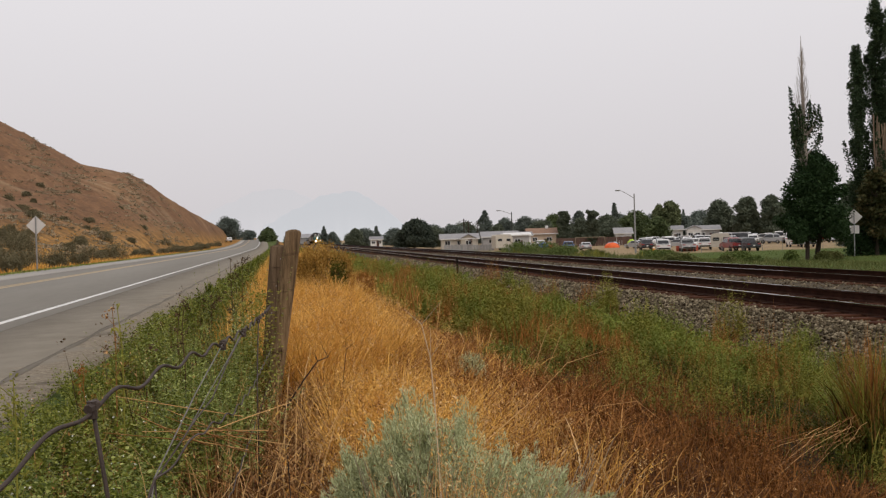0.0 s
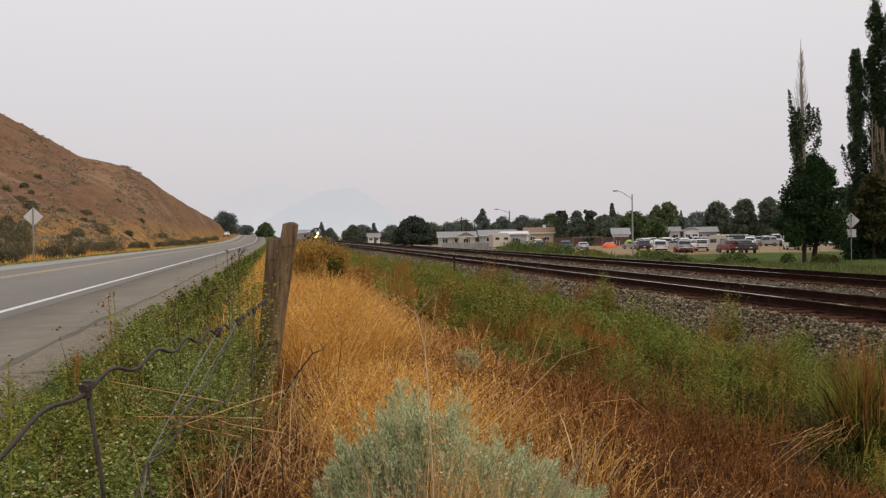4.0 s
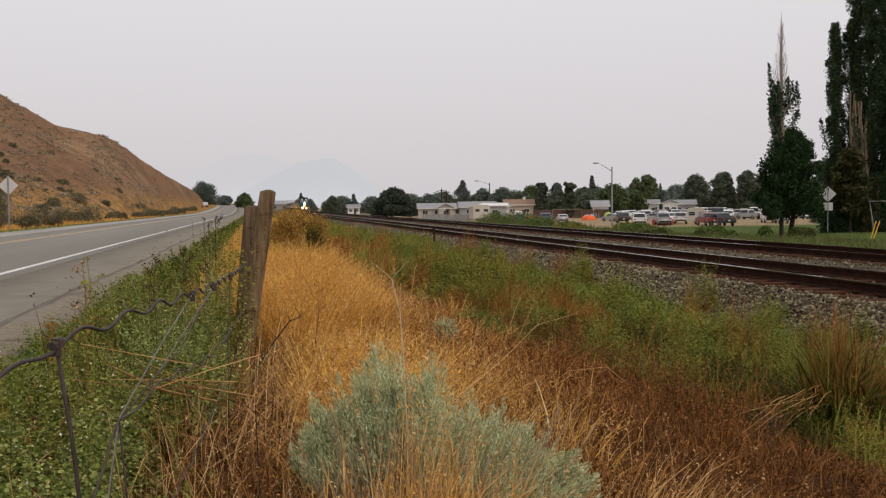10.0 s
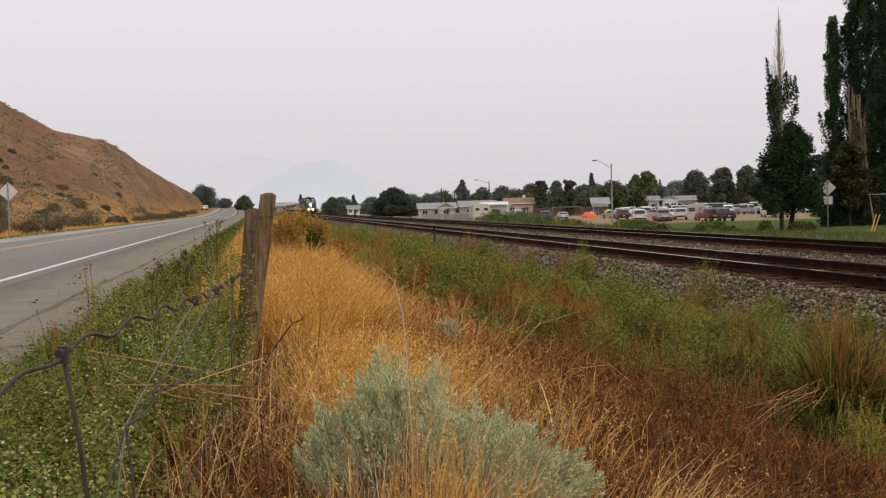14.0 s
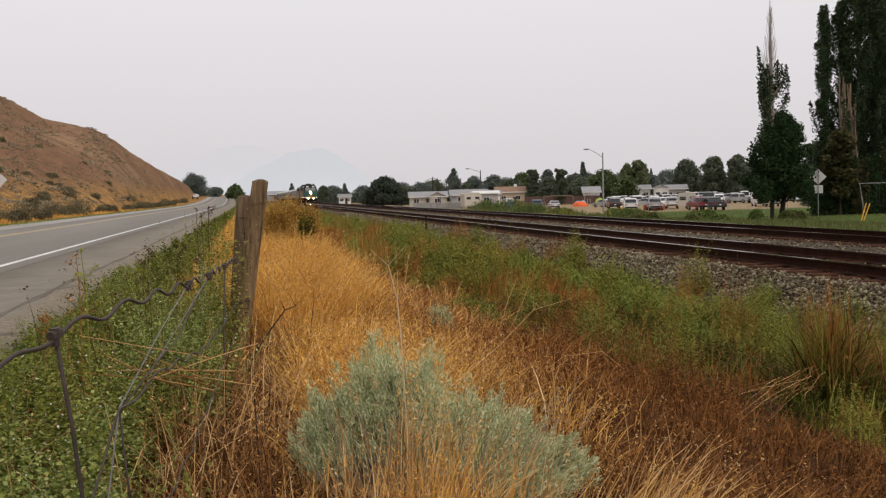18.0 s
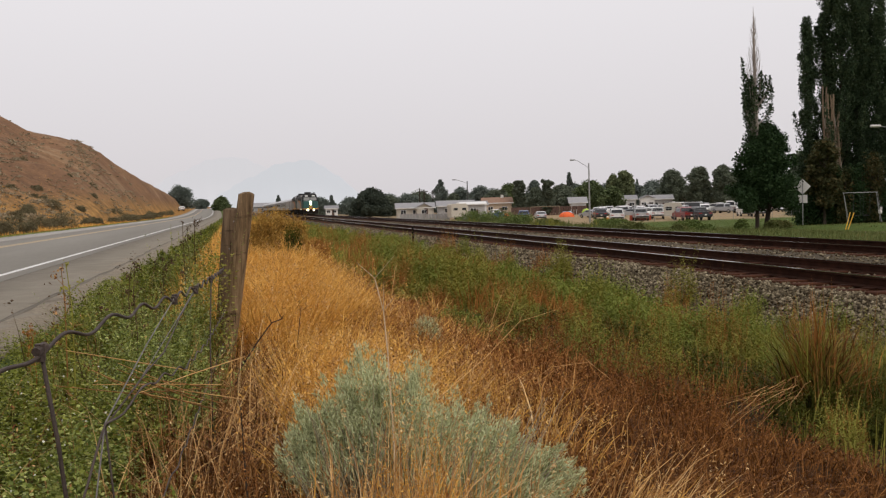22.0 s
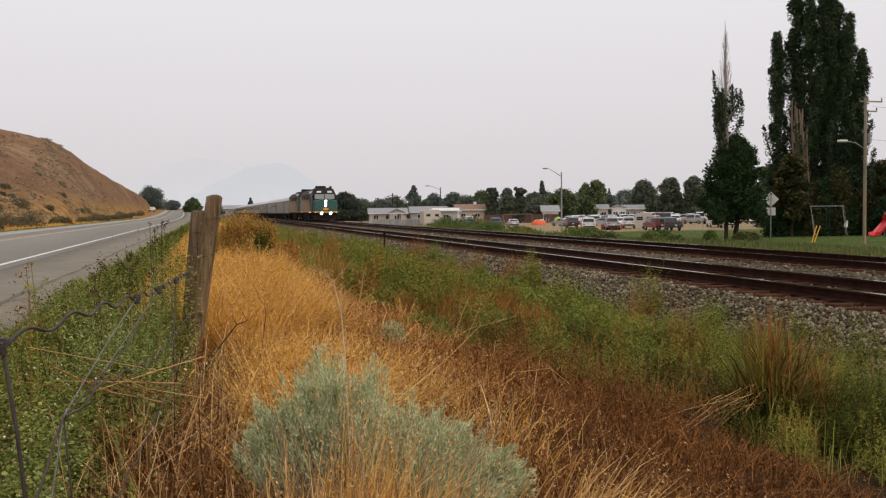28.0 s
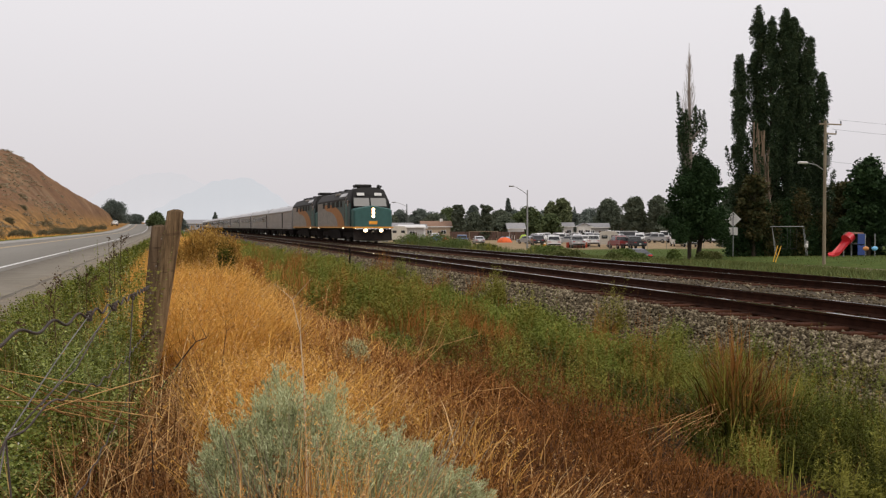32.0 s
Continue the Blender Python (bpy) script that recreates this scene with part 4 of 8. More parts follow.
def grasses():
    # golden grass between the fence and the ditch
    cx, cy = scatter(6200, -0.12, 2.2, 3.4, 60)
    keep = (cx < np.minimum(0.5 + 0.042 * cy, 1.7) + 0.18 * wave(cx, cy, 1.4)) & ((cy > 6.9) | (cx > 0.22)) & outside_sage(cx, cy, 1.1) & ((wave(cx + 4, cy, 1.5) > -0.5) | (rng.random(len(cx)) < 0.25))
    cx, cy = cx[keep], cy[keep]
    x, y, h, s = tufts(cx, cy, 24, 0.075, 0.2, 0.68, 0.6)
    h = h * np.where(y < 6, 0.72, 1) * (0.92 + 0.22 * wave(x + 4, y, 1.5))
    tip = blades("golden_grass", x, y, h, 0.0045 + 0.00045 * y, 0.5, M_GOLD, "tall golden dry grass along the fence", wind=(0.1, 0.0), sway=s)
    seeds("grass_seed_heads", tip[rng.random(len(tip)) < 0.5], 5, 0.016, 0.0075, M_GOLD, "feathery golden seed heads on dry grass")
    seeds("grass_seed_heads", tip[(rng.random(len(tip)) < 0.17) & (tip[:, 1] < 16)], 7, 0.011, 0.0085, M_PALE, "pale seed heads on golden grass")
    # straw at the foot of the fence and in front of the brush
    cx, cy = scatter(440, -0.48, 0.3, 1.5, 6.8)
    keep = outside_sage(cx, cy, 1.05)
    x, y, h, s = tufts(cx[keep], cy[keep], 9, 0.04, 0.15, 0.5, 1.3)
    blades("straw", x, y, h, 0.0058, 1.3, M_STRAW, "tangled brown straw along the fence foot", sway=s)
    x, y = scatter(300, -0.35, 0.28, 1.5, 6.4)
    keep = outside_sage(x, y)
    tip = blades("straw", x[keep], y[keep], rng.uniform(0.3, 0.62, keep.sum()), 0.0045, 0.7, M_PALE, "pale upright straw stalks by the fence", wind=(0.08, 0))
    seeds("straw_seed_heads", tip[::2], 6, 0.007, 0.0042, M_PALE, "dry seed heads on bent stalks")
    x, y = rng.uniform(-0.35, 1.15, 100), rng.uniform(1.7, 2.5, 100)
    x, y, h, s = tufts(x, y, 12, 0.05, 0.1, 0.36, 0.8)
    blades("straw", x, y, h, 0.005, 1.2, M_STRAW, "matted straw before the sagebrush", sway=s)
    x, y = rng.uniform(-0.2, 0.12, 26), rng.uniform(2.05, 2.5, 26)
    x, y, h, s = tufts(x, y, 14, 0.04, 0.3, 0.56, 0.5)
    tip = blades("rusty_straw", x, y, h, 0.005, 0.8, M_RUST_DARK, "dark rust-brown dead stalks before the sagebrush", sway=s)
    seeds("rusty_straw_heads", tip[::3], 6, 0.012, 0.005, M_RUST_DARK, "small rust-brown seeds in the straw")
    x, y = rng.uniform(-0.2, 0.12, 120), rng.uniform(2.05, 2.5, 120)
    blades("straw", x, y, rng.uniform(0.3, 0.6, 120), 0.0045, 0.8, M_STRAW, "bent straw stalks before the sagebrush")
    x, y, f = grouped(130, 14, 0.05, -0.4, 0.3, 1.6, 5.6, -0.4, 1.3)
    tip = blades("rusty_straw", x, y, rng.uniform(0.12, 0.36, len(x)), 0.004, 1.0, M_RUST_DARK, "rust-brown dead weeds in the straw")
    seeds("rusty_straw_heads", tip, 6, 0.012, 0.005, M_RUST_DARK, "small rust-brown seeds in the straw")
    x, y = rng.uniform(-0.5, 0.3, 500), rng.uniform(1.7, 5.2, 500)
    blades("matted_straw", x, y, rng.uniform(0.15, 0.45, 500), 0.004, 3.5, M_STRAW, "matted fallen straw stalks lying on the soil", wind=(0.2, 0.0))
    x, y = rng.uniform(-0.55, -0.1, 60), rng.uniform(2.3, 4.2, 60)
    blades("fallen_straw", x, y, rng.uniform(0.4, 0.7, 60), 0.004, 2.4, M_PALE, "fallen pale stalks leaning over the wire", wind=(-0.35, -0.1))
    # a loose bundle of fallen stalks caught on the wire
    for j in range(11):
        f = rng.uniform(0.2, 0.8)
        a = (-0.52 + rng.uniform(0, 0.22), 2.62 + rng.normal(0, 0.05), 0.75 + rng.normal(0, 0.03))
        b = (a[0] + 0.3 * f + 0.1, 2.9 + rng.normal(0, 0.1), 0.65 + rng.normal(0, 0.035))
        t = thing("fallen_stalk", pose(0, 0, 0), "pale fallen stalk lying across the fence wire", "dead stalk", "fallen stalks on the fence")
        part("stem", Shape().path([a, ((a[0] + b[0]) / 2, (a[1] + b[1]) / 2, (a[2] + b[2]) / 2 + rng.normal(0, 0.012)), b], [0.0009, 0.0016, 0.0016], 5), M_PALE if j % 2 else M_STRAW, t)
    # taller leafy weeds against the wire
    cx, cy = rng.uniform(-0.75, -0.26, 18), rng.uniform(4.3, 6.4, 18)
    i = np.repeat(np.arange(18), 30)
    x, y = cx[i] + rng.normal(0, 0.07, len(i)), cy[i] + rng.normal(0, 0.1, len(i))
    leafy_stalks("wire_weeds", x, y, (rng.uniform(0.4, 0.75, 18))[i] * rng.uniform(0.7, 1.05, len(i)), 26, 0.036, M_WEED_BRIGHT, "taller olive weeds growing through the wire", 0.6, 2.2, 0.3)
    # straw tufts before and beside the sagebrush
    for bx, by, sx, sy, n, h0, h1, mt, wd in ((0.33, 2.2, 0.1, 0.08, 420, 0.3, 0.58, M_GOLD, (0.0, 0.0)), (0.36, 2.26, 0.12, 0.08, 300, 0.32, 0.64, M_PALE, (0.02, 0.0)), (0.05, 2.2, 0.14, 0.12, 260, 0.2, 0.46, M_STRAW, (0.05, 0.0)),
                                              (0.62, 2.3, 0.15, 0.06, 170, 0.25, 0.5, M_PALE, (0.35, 0.0)), (1.04, 2.55, 0.11, 0.18, 220, 0.24, 0.46, M_PALE, (0.45, 0.0)), (1.0, 2.42, 0.11, 0.14, 160, 0.22, 0.42, M_GOLD, (0.3, 0.0))):
        x, y = rng.normal(bx, sx, n), rng.normal(by, sy, n)
        keep = outside_sage(x, y, 0.9)
        x, y = x[keep], y[keep]
        tip = blades("pale_straw_tuft", x, y, rng.uniform(h0, h1, len(x)), 0.0055, 0.6, mt, "pale straw tuft beside the sagebrush", wind=wd)
        seeds("straw_seed_heads", tip[::2], 8, 0.006, 0.0036, mt, "pale seed heads on a straw tuft")
    # tall pale stalks standing before the sagebrush
    for bx, by, n, h0, h1, mt in ((0.4, 2.4, 60, 0.5, 0.74, M_PALE), (0.44, 2.42, 45, 0.45, 0.7, M_GOLD), (0.62, 2.45, 36, 0.45, 0.66, M_PALE), (0.3, 2.5, 34, 0.55, 0.8, M_PALE)):
        x, y = rng.normal(bx, 0.06, n), rng.normal(by, 0.05, n)
        tip = blades("tall_straw", x, y, rng.uniform(h0, h1, n), 0.003, 0.35, mt, "tall pale straw stalks before the sagebrush", wind=(0.03, 0.0))
        seeds("tall_straw_heads", tip, 9, 0.006, 0.004, mt, "slender seed heads on tall straw")
    # lighter straw behind the sagebrush
    for mt, n in ((M_PALE, 420), (M_GOLD, 520)):
        x, y = rng.normal(1.2, 0.2, n), rng.uniform(3.7, 6.4, n)
        tip = blades("bank_straw", x, y, rng.uniform(0.14, 0.34, n), 0.0045, 0.9, mt, "pale nodding straw behind the sagebrush", wind=(0.15, 0.0))
        seeds("bank_straw_heads", tip[::2], 8, 0.009, 0.0055, mt, "pale nodding seed heads behind the sagebrush")
    # russet grass on the ditch bank
    cx, cy = scatter(5200, 0.4, 4.4, 2.1, 36)
    keep = (cx > np.minimum(0.45 + 0.045 * cy, 1.6) + 0.15 * wave(cx, cy, 1.4)) & (cx < ditch_edge(cy) + 0.1 + 0.3 * wave(cx, cy, 0.6)) & outside_sage(cx, cy, 1.1)
    x, y, h, s = tufts(cx[keep], cy[keep], 15, 0.06, 0.08, 0.32, 0.6)
    near = y + rng.normal(0, 0.7, len(x)) - 1.6 * (x - 1.3) < 4.9
    blades("russet_grass", x[~near], y[~near], h[~near], 0.005 + 0.0006 * y[~near], 0.9, M_RED, "low russet dry grass on the ditch bank", sway=s[~near])
    k = ~near & (rng.random(len(x)) < 0.4)
    seeds("russet_seed_heads", np.stack([x[k], y[k], ground_z(x[k], y[k]) + h[k] * 0.85], -1), 5, 0.02, 0.008, M_RED, "soft russet seed heads on the ditch bank")
    blades("russet_litter_grass", x[near], y[near], h[near] * 0.75, 0.006, 1.2, M_RUST_DARK, "dark russet litter on the ditch bank", sway=s[near])
    x, y = x[::2], y[::2]
    v, q = leaves_at(np.stack([x, y, ground_z(x, y) + rng.uniform(0.02, 0.2, len(x))], -1), np.full(len(x), 0.007), 1.5)
    tagged(new("russet_litter", soup("russet_litter", v, q, M_RUST_DARK)), "small russet seeds and leaf litter", "grass", kind="stuff")
    cx, cy = rng.uniform(-0.15, 0.36, 95), rng.uniform(2.3, 2.7, 95)
    x, y, h, s = tufts(cx, cy, 11, 0.045, 0.22, 0.54, 0.5)
    blades("russet_stems", x, y, h, 0.0042, 0.9, M_RUST_DARK, "dark russet dead stems before the sagebrush", sway=s)
    tip = blades("russet_stems", x[::6], y[::6], h[::6] * 1.15, 0.0036, 0.6, M_STRAW, "thin dry stems before the sagebrush")
    seeds("straw_seed_heads", tip[::2], 7, 0.008, 0.0046, M_PALE, "dry seed heads before the sagebrush")
    cx, cy = scatter(3000, 0.6, 4.2, 4.5, 50)
    keep = (cx > np.minimum(0.45 + 0.045 * cy, 1.6)) & (cx < np.where(cy < 8, 0.75 + 0.1 * cy, ditch_edge(cy)) + 0.3 * wave(cx, cy, 1.1)) & ((cx < 0.95 + 0.06 * cy) | (rng.random(len(cx)) < 0.3))
    x, y, h, s = tufts(cx[keep], cy[keep], 14, 0.06, 0.15, 0.42, 0.5)
    i = rng.random(len(x)) < 0.35
    blades("tan_grass", x[i], y[i], h[i], 0.004 + 0.0005 * y[i], 0.7, M_PALE, "tan dry grass between gold and russet", sway=s[i])
    i = ~i
    tip = blades("golden_grass", x[i], y[i], h[i], 0.004 + 0.0005 * y[i], 0.7, M_GOLD, "scattered golden grass on the ditch bank", sway=s[i])
    seeds("grass_seed_heads", tip[tip[:, 1] < 12][::2], 6, 0.009, 0.006, M_GOLD, "nodding golden seed heads on the bank")
    x, y = scatter(150, 0.9, 1.6, 2.8, 9)
    keep = outside_sage(x, y, 1.1)
    tip = blades("pale_stalks", x[keep], y[keep], rng.uniform(0.25, 0.5, keep.sum()), 0.004, 0.7, M_PALE, "thin pale stalks over russet grass")
    seeds("pale_stalk_heads", tip, 6, 0.007, 0.0042, M_PALE, "small pale heads on thin stalks")
    # ditch weeds: mounds of one kind each; the darkest colour in shaded gaps
    cx, cy = spaced(380, 1.7, 7.4, 4.0, 46, 0.64)
    keep = (cx > ditch_edge(cy) + 0.12 * wave(cx, cy, 0.9)) & (cx < 6.75 + 0.03 * np.minimum(cy, 30)) & ~((np.abs(cx - 3.2) < 0.5) & (cy < 5.95)) & (((cx - 3.95) / 0.55) ** 2 + ((cy - 6.05) / 0.5) ** 2 > 1) & ~((np.abs(cx - 4.4 - 0.15 * np.sin(cy * 1.3)) < 0.42) & (cy > 5.4) & (cy < 12.5))
    cx, cy = cx[keep], cy[keep]
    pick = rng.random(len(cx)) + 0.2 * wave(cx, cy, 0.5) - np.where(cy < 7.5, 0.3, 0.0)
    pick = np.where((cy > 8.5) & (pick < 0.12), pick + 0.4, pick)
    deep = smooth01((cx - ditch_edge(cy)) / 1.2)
    for lo, hi, nm, mt, lab, per, size, tall in ((-9, 0.12, "deep_green_weeds", M_DEEP_SHADE, "dark green ditch weeds that also colour in shaded gaps", 30, 0.05, 0.85), (0.12, 0.42, "ditch_weeds", M_OLIVE, "olive-green leafy weeds filling the ditch", 30, 0.048, 1.05),
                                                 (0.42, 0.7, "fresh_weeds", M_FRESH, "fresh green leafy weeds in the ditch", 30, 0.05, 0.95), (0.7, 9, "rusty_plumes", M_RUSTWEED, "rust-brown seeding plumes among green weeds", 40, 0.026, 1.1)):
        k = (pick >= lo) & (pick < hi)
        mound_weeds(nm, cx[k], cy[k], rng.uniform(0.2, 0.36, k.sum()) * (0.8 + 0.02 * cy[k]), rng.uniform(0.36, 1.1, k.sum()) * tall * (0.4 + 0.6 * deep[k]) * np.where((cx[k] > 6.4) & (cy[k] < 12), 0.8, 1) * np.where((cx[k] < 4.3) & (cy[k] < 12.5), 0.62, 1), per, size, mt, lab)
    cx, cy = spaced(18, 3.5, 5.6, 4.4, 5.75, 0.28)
    mound_weeds("deep_green_weeds", cx[::2], cy[::2], np.full(len(cx[::2]), 0.2), rng.uniform(0.25, 0.45, len(cx[::2])), 30, 0.05, M_DEEP_SHADE, "dark green ditch weeds that also colour in shaded gaps")
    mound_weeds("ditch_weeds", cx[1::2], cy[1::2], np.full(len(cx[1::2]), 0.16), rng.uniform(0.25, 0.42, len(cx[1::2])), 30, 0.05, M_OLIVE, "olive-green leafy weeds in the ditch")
    # the channel's shadow is put in as dark-coloured stems and low weeds
    x, y = rng.uniform(3.95, 4.85, 900), rng.uniform(5.4, 12.5, 900)
    blades("channel_litter", x, y, rng.uniform(0.1, 0.34, 900), 0.008, 1.2, M_RUST_DARK, "dead stems coloured dark for the shaded ditch channel")
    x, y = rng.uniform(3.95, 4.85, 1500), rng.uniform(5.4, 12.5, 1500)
    leafy_stalks("channel_weeds", x, y, rng.uniform(0.08, 0.26, 1500), 12, 0.045, M_DEEP_SHADE, "low weeds coloured dark for the shaded ditch channel", 0.5, 2.6, 0.1)
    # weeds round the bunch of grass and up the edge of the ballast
    # these mounds are coloured dark to give the shade round the bunch
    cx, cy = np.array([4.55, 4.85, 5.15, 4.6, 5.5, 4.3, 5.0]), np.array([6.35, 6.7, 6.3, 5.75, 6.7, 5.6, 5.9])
    mound_weeds("deep_green_weeds", cx, cy, np.full(7, 0.28), np.array([0.7, 0.75, 0.7, 0.45, 0.75, 0.4, 0.5]), 34, 0.05, M_DEEP_SHADE, "leafy weeds coloured dark for shade round the bunch of grass")
    cx, cy = spaced(34, 5.4, 7.3, 6.6, 12.5, 0.42)
    mound_weeds("fresh_weeds", cx[::2], cy[::2], rng.uniform(0.2, 0.32, len(cx[::2])), rng.uniform(0.5, 0.8, len(cx[::2])), 32, 0.05, M_FRESH, "fresh green weeds at the edge of the ballast")
    mound_weeds("ditch_weeds", cx[1::2], cy[1::2], rng.uniform(0.2, 0.3, len(cx[1::2])), rng.uniform(0.45, 0.72, len(cx[1::2])), 32, 0.048, M_OLIVE, "olive-green weeds at the edge of the ballast")
    x, y = scatter(1300, 1.9, 7.0, 8.0, 30)
    keep = (x > ditch_edge(y) + 0.1) & ~((np.abs(x - 4.4) < 0.45) & (y < 12.5))
    leafy_stalks("low_ditch_weeds", x[keep], y[keep], rng.uniform(0.08, 0.24, keep.sum()), 10, 0.05, M_OLIVE, "low weeds covering the ditch bottom", 0.5, 2.6, 0.2)
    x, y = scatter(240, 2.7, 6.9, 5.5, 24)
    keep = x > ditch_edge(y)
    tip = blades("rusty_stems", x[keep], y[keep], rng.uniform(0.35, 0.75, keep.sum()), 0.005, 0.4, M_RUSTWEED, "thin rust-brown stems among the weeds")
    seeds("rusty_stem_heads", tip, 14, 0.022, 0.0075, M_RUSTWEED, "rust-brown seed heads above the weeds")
    x, y, f = grouped(150, 14, 0.1, 2.3, 3.4, 4.0, 12, -0.3, 0.8, 1.0)
    tip = blades("rusty_ditch_weeds", x, y, rng.uniform(0.15, 0.34, len(x)), 0.005, 0.6, M_RUST_DARK, "low rust-brown weeds at the ditch edge")
    seeds("rusty_ditch_heads", tip, 9, 0.018, 0.008, M_RUST_DARK, "small rust-brown seed heads at the ditch edge")
    x, y, f = grouped(260, 10, 0.1, 2.9, 6.8, 4.2, 14, -0.2, 0.7, 2.0)
    i = (np.abs(x - 4.4) > 0.4) | (y < 5.4)
    x, y, f = x[i], y[i], f[i]
    blades("ditch_grass", x, y, rng.uniform(0.15, 0.5, len(x)) * f, 0.006, 0.7, M_OLIVE, "green grass growing among ditch weeds")
    x, y = scatter(2500, 5.3, 7.7, 11, 140)
    keep = x < 6.3 + 0.03 * np.minimum(y, 40) + rng.normal(0, 0.15, len(x))
    cx, cy = x[keep][:900], y[keep][:900]
    weed_clumps("railside_weeds", cx, cy, rng.uniform(0.25, 0.5, len(cx)), rng.uniform(0.4, 0.62, len(cx)) * np.where(cy > 24, 0.75, 1), 16, 12, 0.022, M_FRESH, "green weeds creeping up the ballast edge")
    x, y = scatter(6000, 1.7, 7.1, 28.0, 110)
    keep = x > ditch_edge(y) + rng.normal(0, 0.2, len(x))
    x, y = x[keep], y[keep]
    h = rng.uniform(0.15, 0.5, len(x)) * (1 + 0.35 * wave(x, y, 0.6))
    blades("ditch_grass", x, y, h, 0.004 + 0.0007 * y, 0.5, M_OLIVE, "green grass growing among ditch weeds")
    x, y = scatter(13500, 1.7, 6.7, 18, 140)
    keep = x > ditch_edge(y) + rng.normal(0, 0.2, len(x))
    x, y = x[keep], y[keep]
    h = rng.uniform(0.2, 0.55, len(x)) * (1 + 0.4 * wave(x, y, 0.9))
    for lo, hi, mt in ((-9, -0.15, M_FRESH), (-0.15, 9, M_OLIVE)):
        k = (wave(x + 2, y, 0.5) > lo) & (wave(x + 2, y, 0.5) <= hi)
        blades("ditch_grass", x[k], y[k], h[k], 0.006 + 0.0008 * y[k], 0.5, mt, "tall green grass farther along the ditch")
    x, y = scatter(17000, 2.0, 6.9, 12, 140)
    keep = wave(x, y, 0.35) > 0.3
    x, y = x[keep], y[keep]
    blades("rusty_grass", x, y, rng.uniform(0.3, 0.65, len(x)), 0.004 + 0.0006 * y, 0.6, M_RUSTWEED, "rust-brown grass farther along the ditch")
    # tall rough grass between the ballast and the side street
    x, y = scatter(12000, 20.0, 27.5, 27, 100)
    keep = (y > 58) | (x < 23.5)
    x, y = x[keep], y[keep]
    c = wave(x, y, 0.35)
    for nm, keep, mt, lab in (("rough_grass", c > -0.95, M_LAWN, "tall rough green grass beyond the railway"), ("rough_grass", c < -0.95, M_OLIVE, "browning rough grass beyond the railway")):
        f = np.abs(c[keep])
        blades(nm, x[keep], y[keep], rng.uniform(0.3, 0.7, keep.sum()) * (0.6 + 0.8 * f) * np.where(y[keep] < 58, 0.36, 1), 0.012 + 0.0006 * y[keep], 0.6, mt, lab)
    # green strip between the shoulder and the fence
    cx, cy = scatter(150, -1.3, -0.25, 1.9, 45)
    keep = (cx > -1.2 - 0.008 * cy) & (wave(cx, cy, 1.7) > -0.75) & ((cx < -0.5) | (cy > 4.6))
    cx, cy = cx[keep], cy[keep]
    weed_clumps("verge_weeds", cx, cy, rng.uniform(0.08, 0.2, len(cx)), rng.uniform(0.26, 0.58, len(cx)), 38, 32, 0.0135, M_WEED, "dense green roadside weeds outside the fence", 1.7, 0.5)
    cx, cy = spaced(60, -1.25, -0.46, 1.35, 3.6, 0.16)
    weed_clumps("verge_weeds", cx, cy, rng.uniform(0.09, 0.17, len(cx)), rng.uniform(0.3, 0.55, len(cx)), 28, 36, 0.0145, M_WEED_BRIGHT, "broad-leaved green weeds at the fence foot", 1.35, 0.45)
    c = np.stack([rng.uniform(-1.2, -0.45, 170), rng.uniform(1.5, 4.2, 170), rng.uniform(0.4, 0.6, 170)], -1)
    v, q = leaves_at(c, np.full(len(c), 0.004), 1.2, 0.6)
    tagged(new("tiny_flowers", soup("tiny_flowers", v, q, M_PETAL)), "tiny white flowers over the roadside weeds", "flowers", kind="stuff")
    cx, cy = spaced(46, -1.5, -1.08, 2.4, 12, 0.2)
    weed_clumps("verge_weeds", cx, cy, rng.uniform(0.09, 0.18, len(cx)), rng.uniform(0.24, 0.5, len(cx)), 30, 26, 0.0135, M_WEED, "green weeds spilling onto the shoulder", 1.6, 0.6)
    cx, cy = scatter(46, -1.2, -0.48, 1.3, 4.2)
    weed_clumps("verge_weeds", cx, cy, rng.uniform(0.05, 0.13, len(cx)), rng.uniform(0.18, 0.46, len(cx)), 26, 26, 0.0115, M_WEED_BRIGHT, "pale green small-leaved weeds by the wire", 1.5, 0.4)
    x, y, f = grouped(40, 9, 0.04, -1.2, -0.42, 1.5, 4.8, -0.3, 1.9)
    leafy_stalks("verge_weeds", x, y, rng.uniform(0.22, 0.5, len(x)) * f, 24, 0.03, M_WEED_BRIGHT, "pale green small-leaved weeds by the wire", 0.35, 2.0, 0.3)
    cx, cy = scatter(70, -1.75, -1.2, 3.2, 40)
    weed_clumps("verge_weeds", cx, cy, rng.uniform(0.04, 0.14, len(cx)), rng.uniform(0.06, 0.3, len(cx)), 16, 18, 0.012, M_WEED, "low green weeds creeping onto the shoulder", 1.7, 0.5)
    x, y, f = grouped(26, 5, 0.05, -1.2, -0.3, 2.6, 9, -0.3, 0.9)
    leafy_stalks("verge_stalks", x, y, rng.uniform(0.4, 0.72, len(x)) * f, 30, 0.04, M_WEED, "taller leafy stems among roadside weeds", 0.25, 3.0)
    x, y = scatter(3500, -1.55, -0.1, 5.0, 120)
    blades("verge_grass", x, y, rng.uniform(0.15, 0.42, len(x)), 0.004 + 0.0006 * y, 0.6, M_WEED, "green grass among roadside weeds")
    x, y = scatter(7000, -0.6, -0.05, 7.6, 70)
    blades("verge_straw", x, y, rng.uniform(0.3, 0.65, len(x)), 0.005 + 0.0004 * y, 0.4, M_GOLD, "golden grass between weeds and fence")
    x, y = scatter(520, -1.1, -0.28, 2.6, 16)
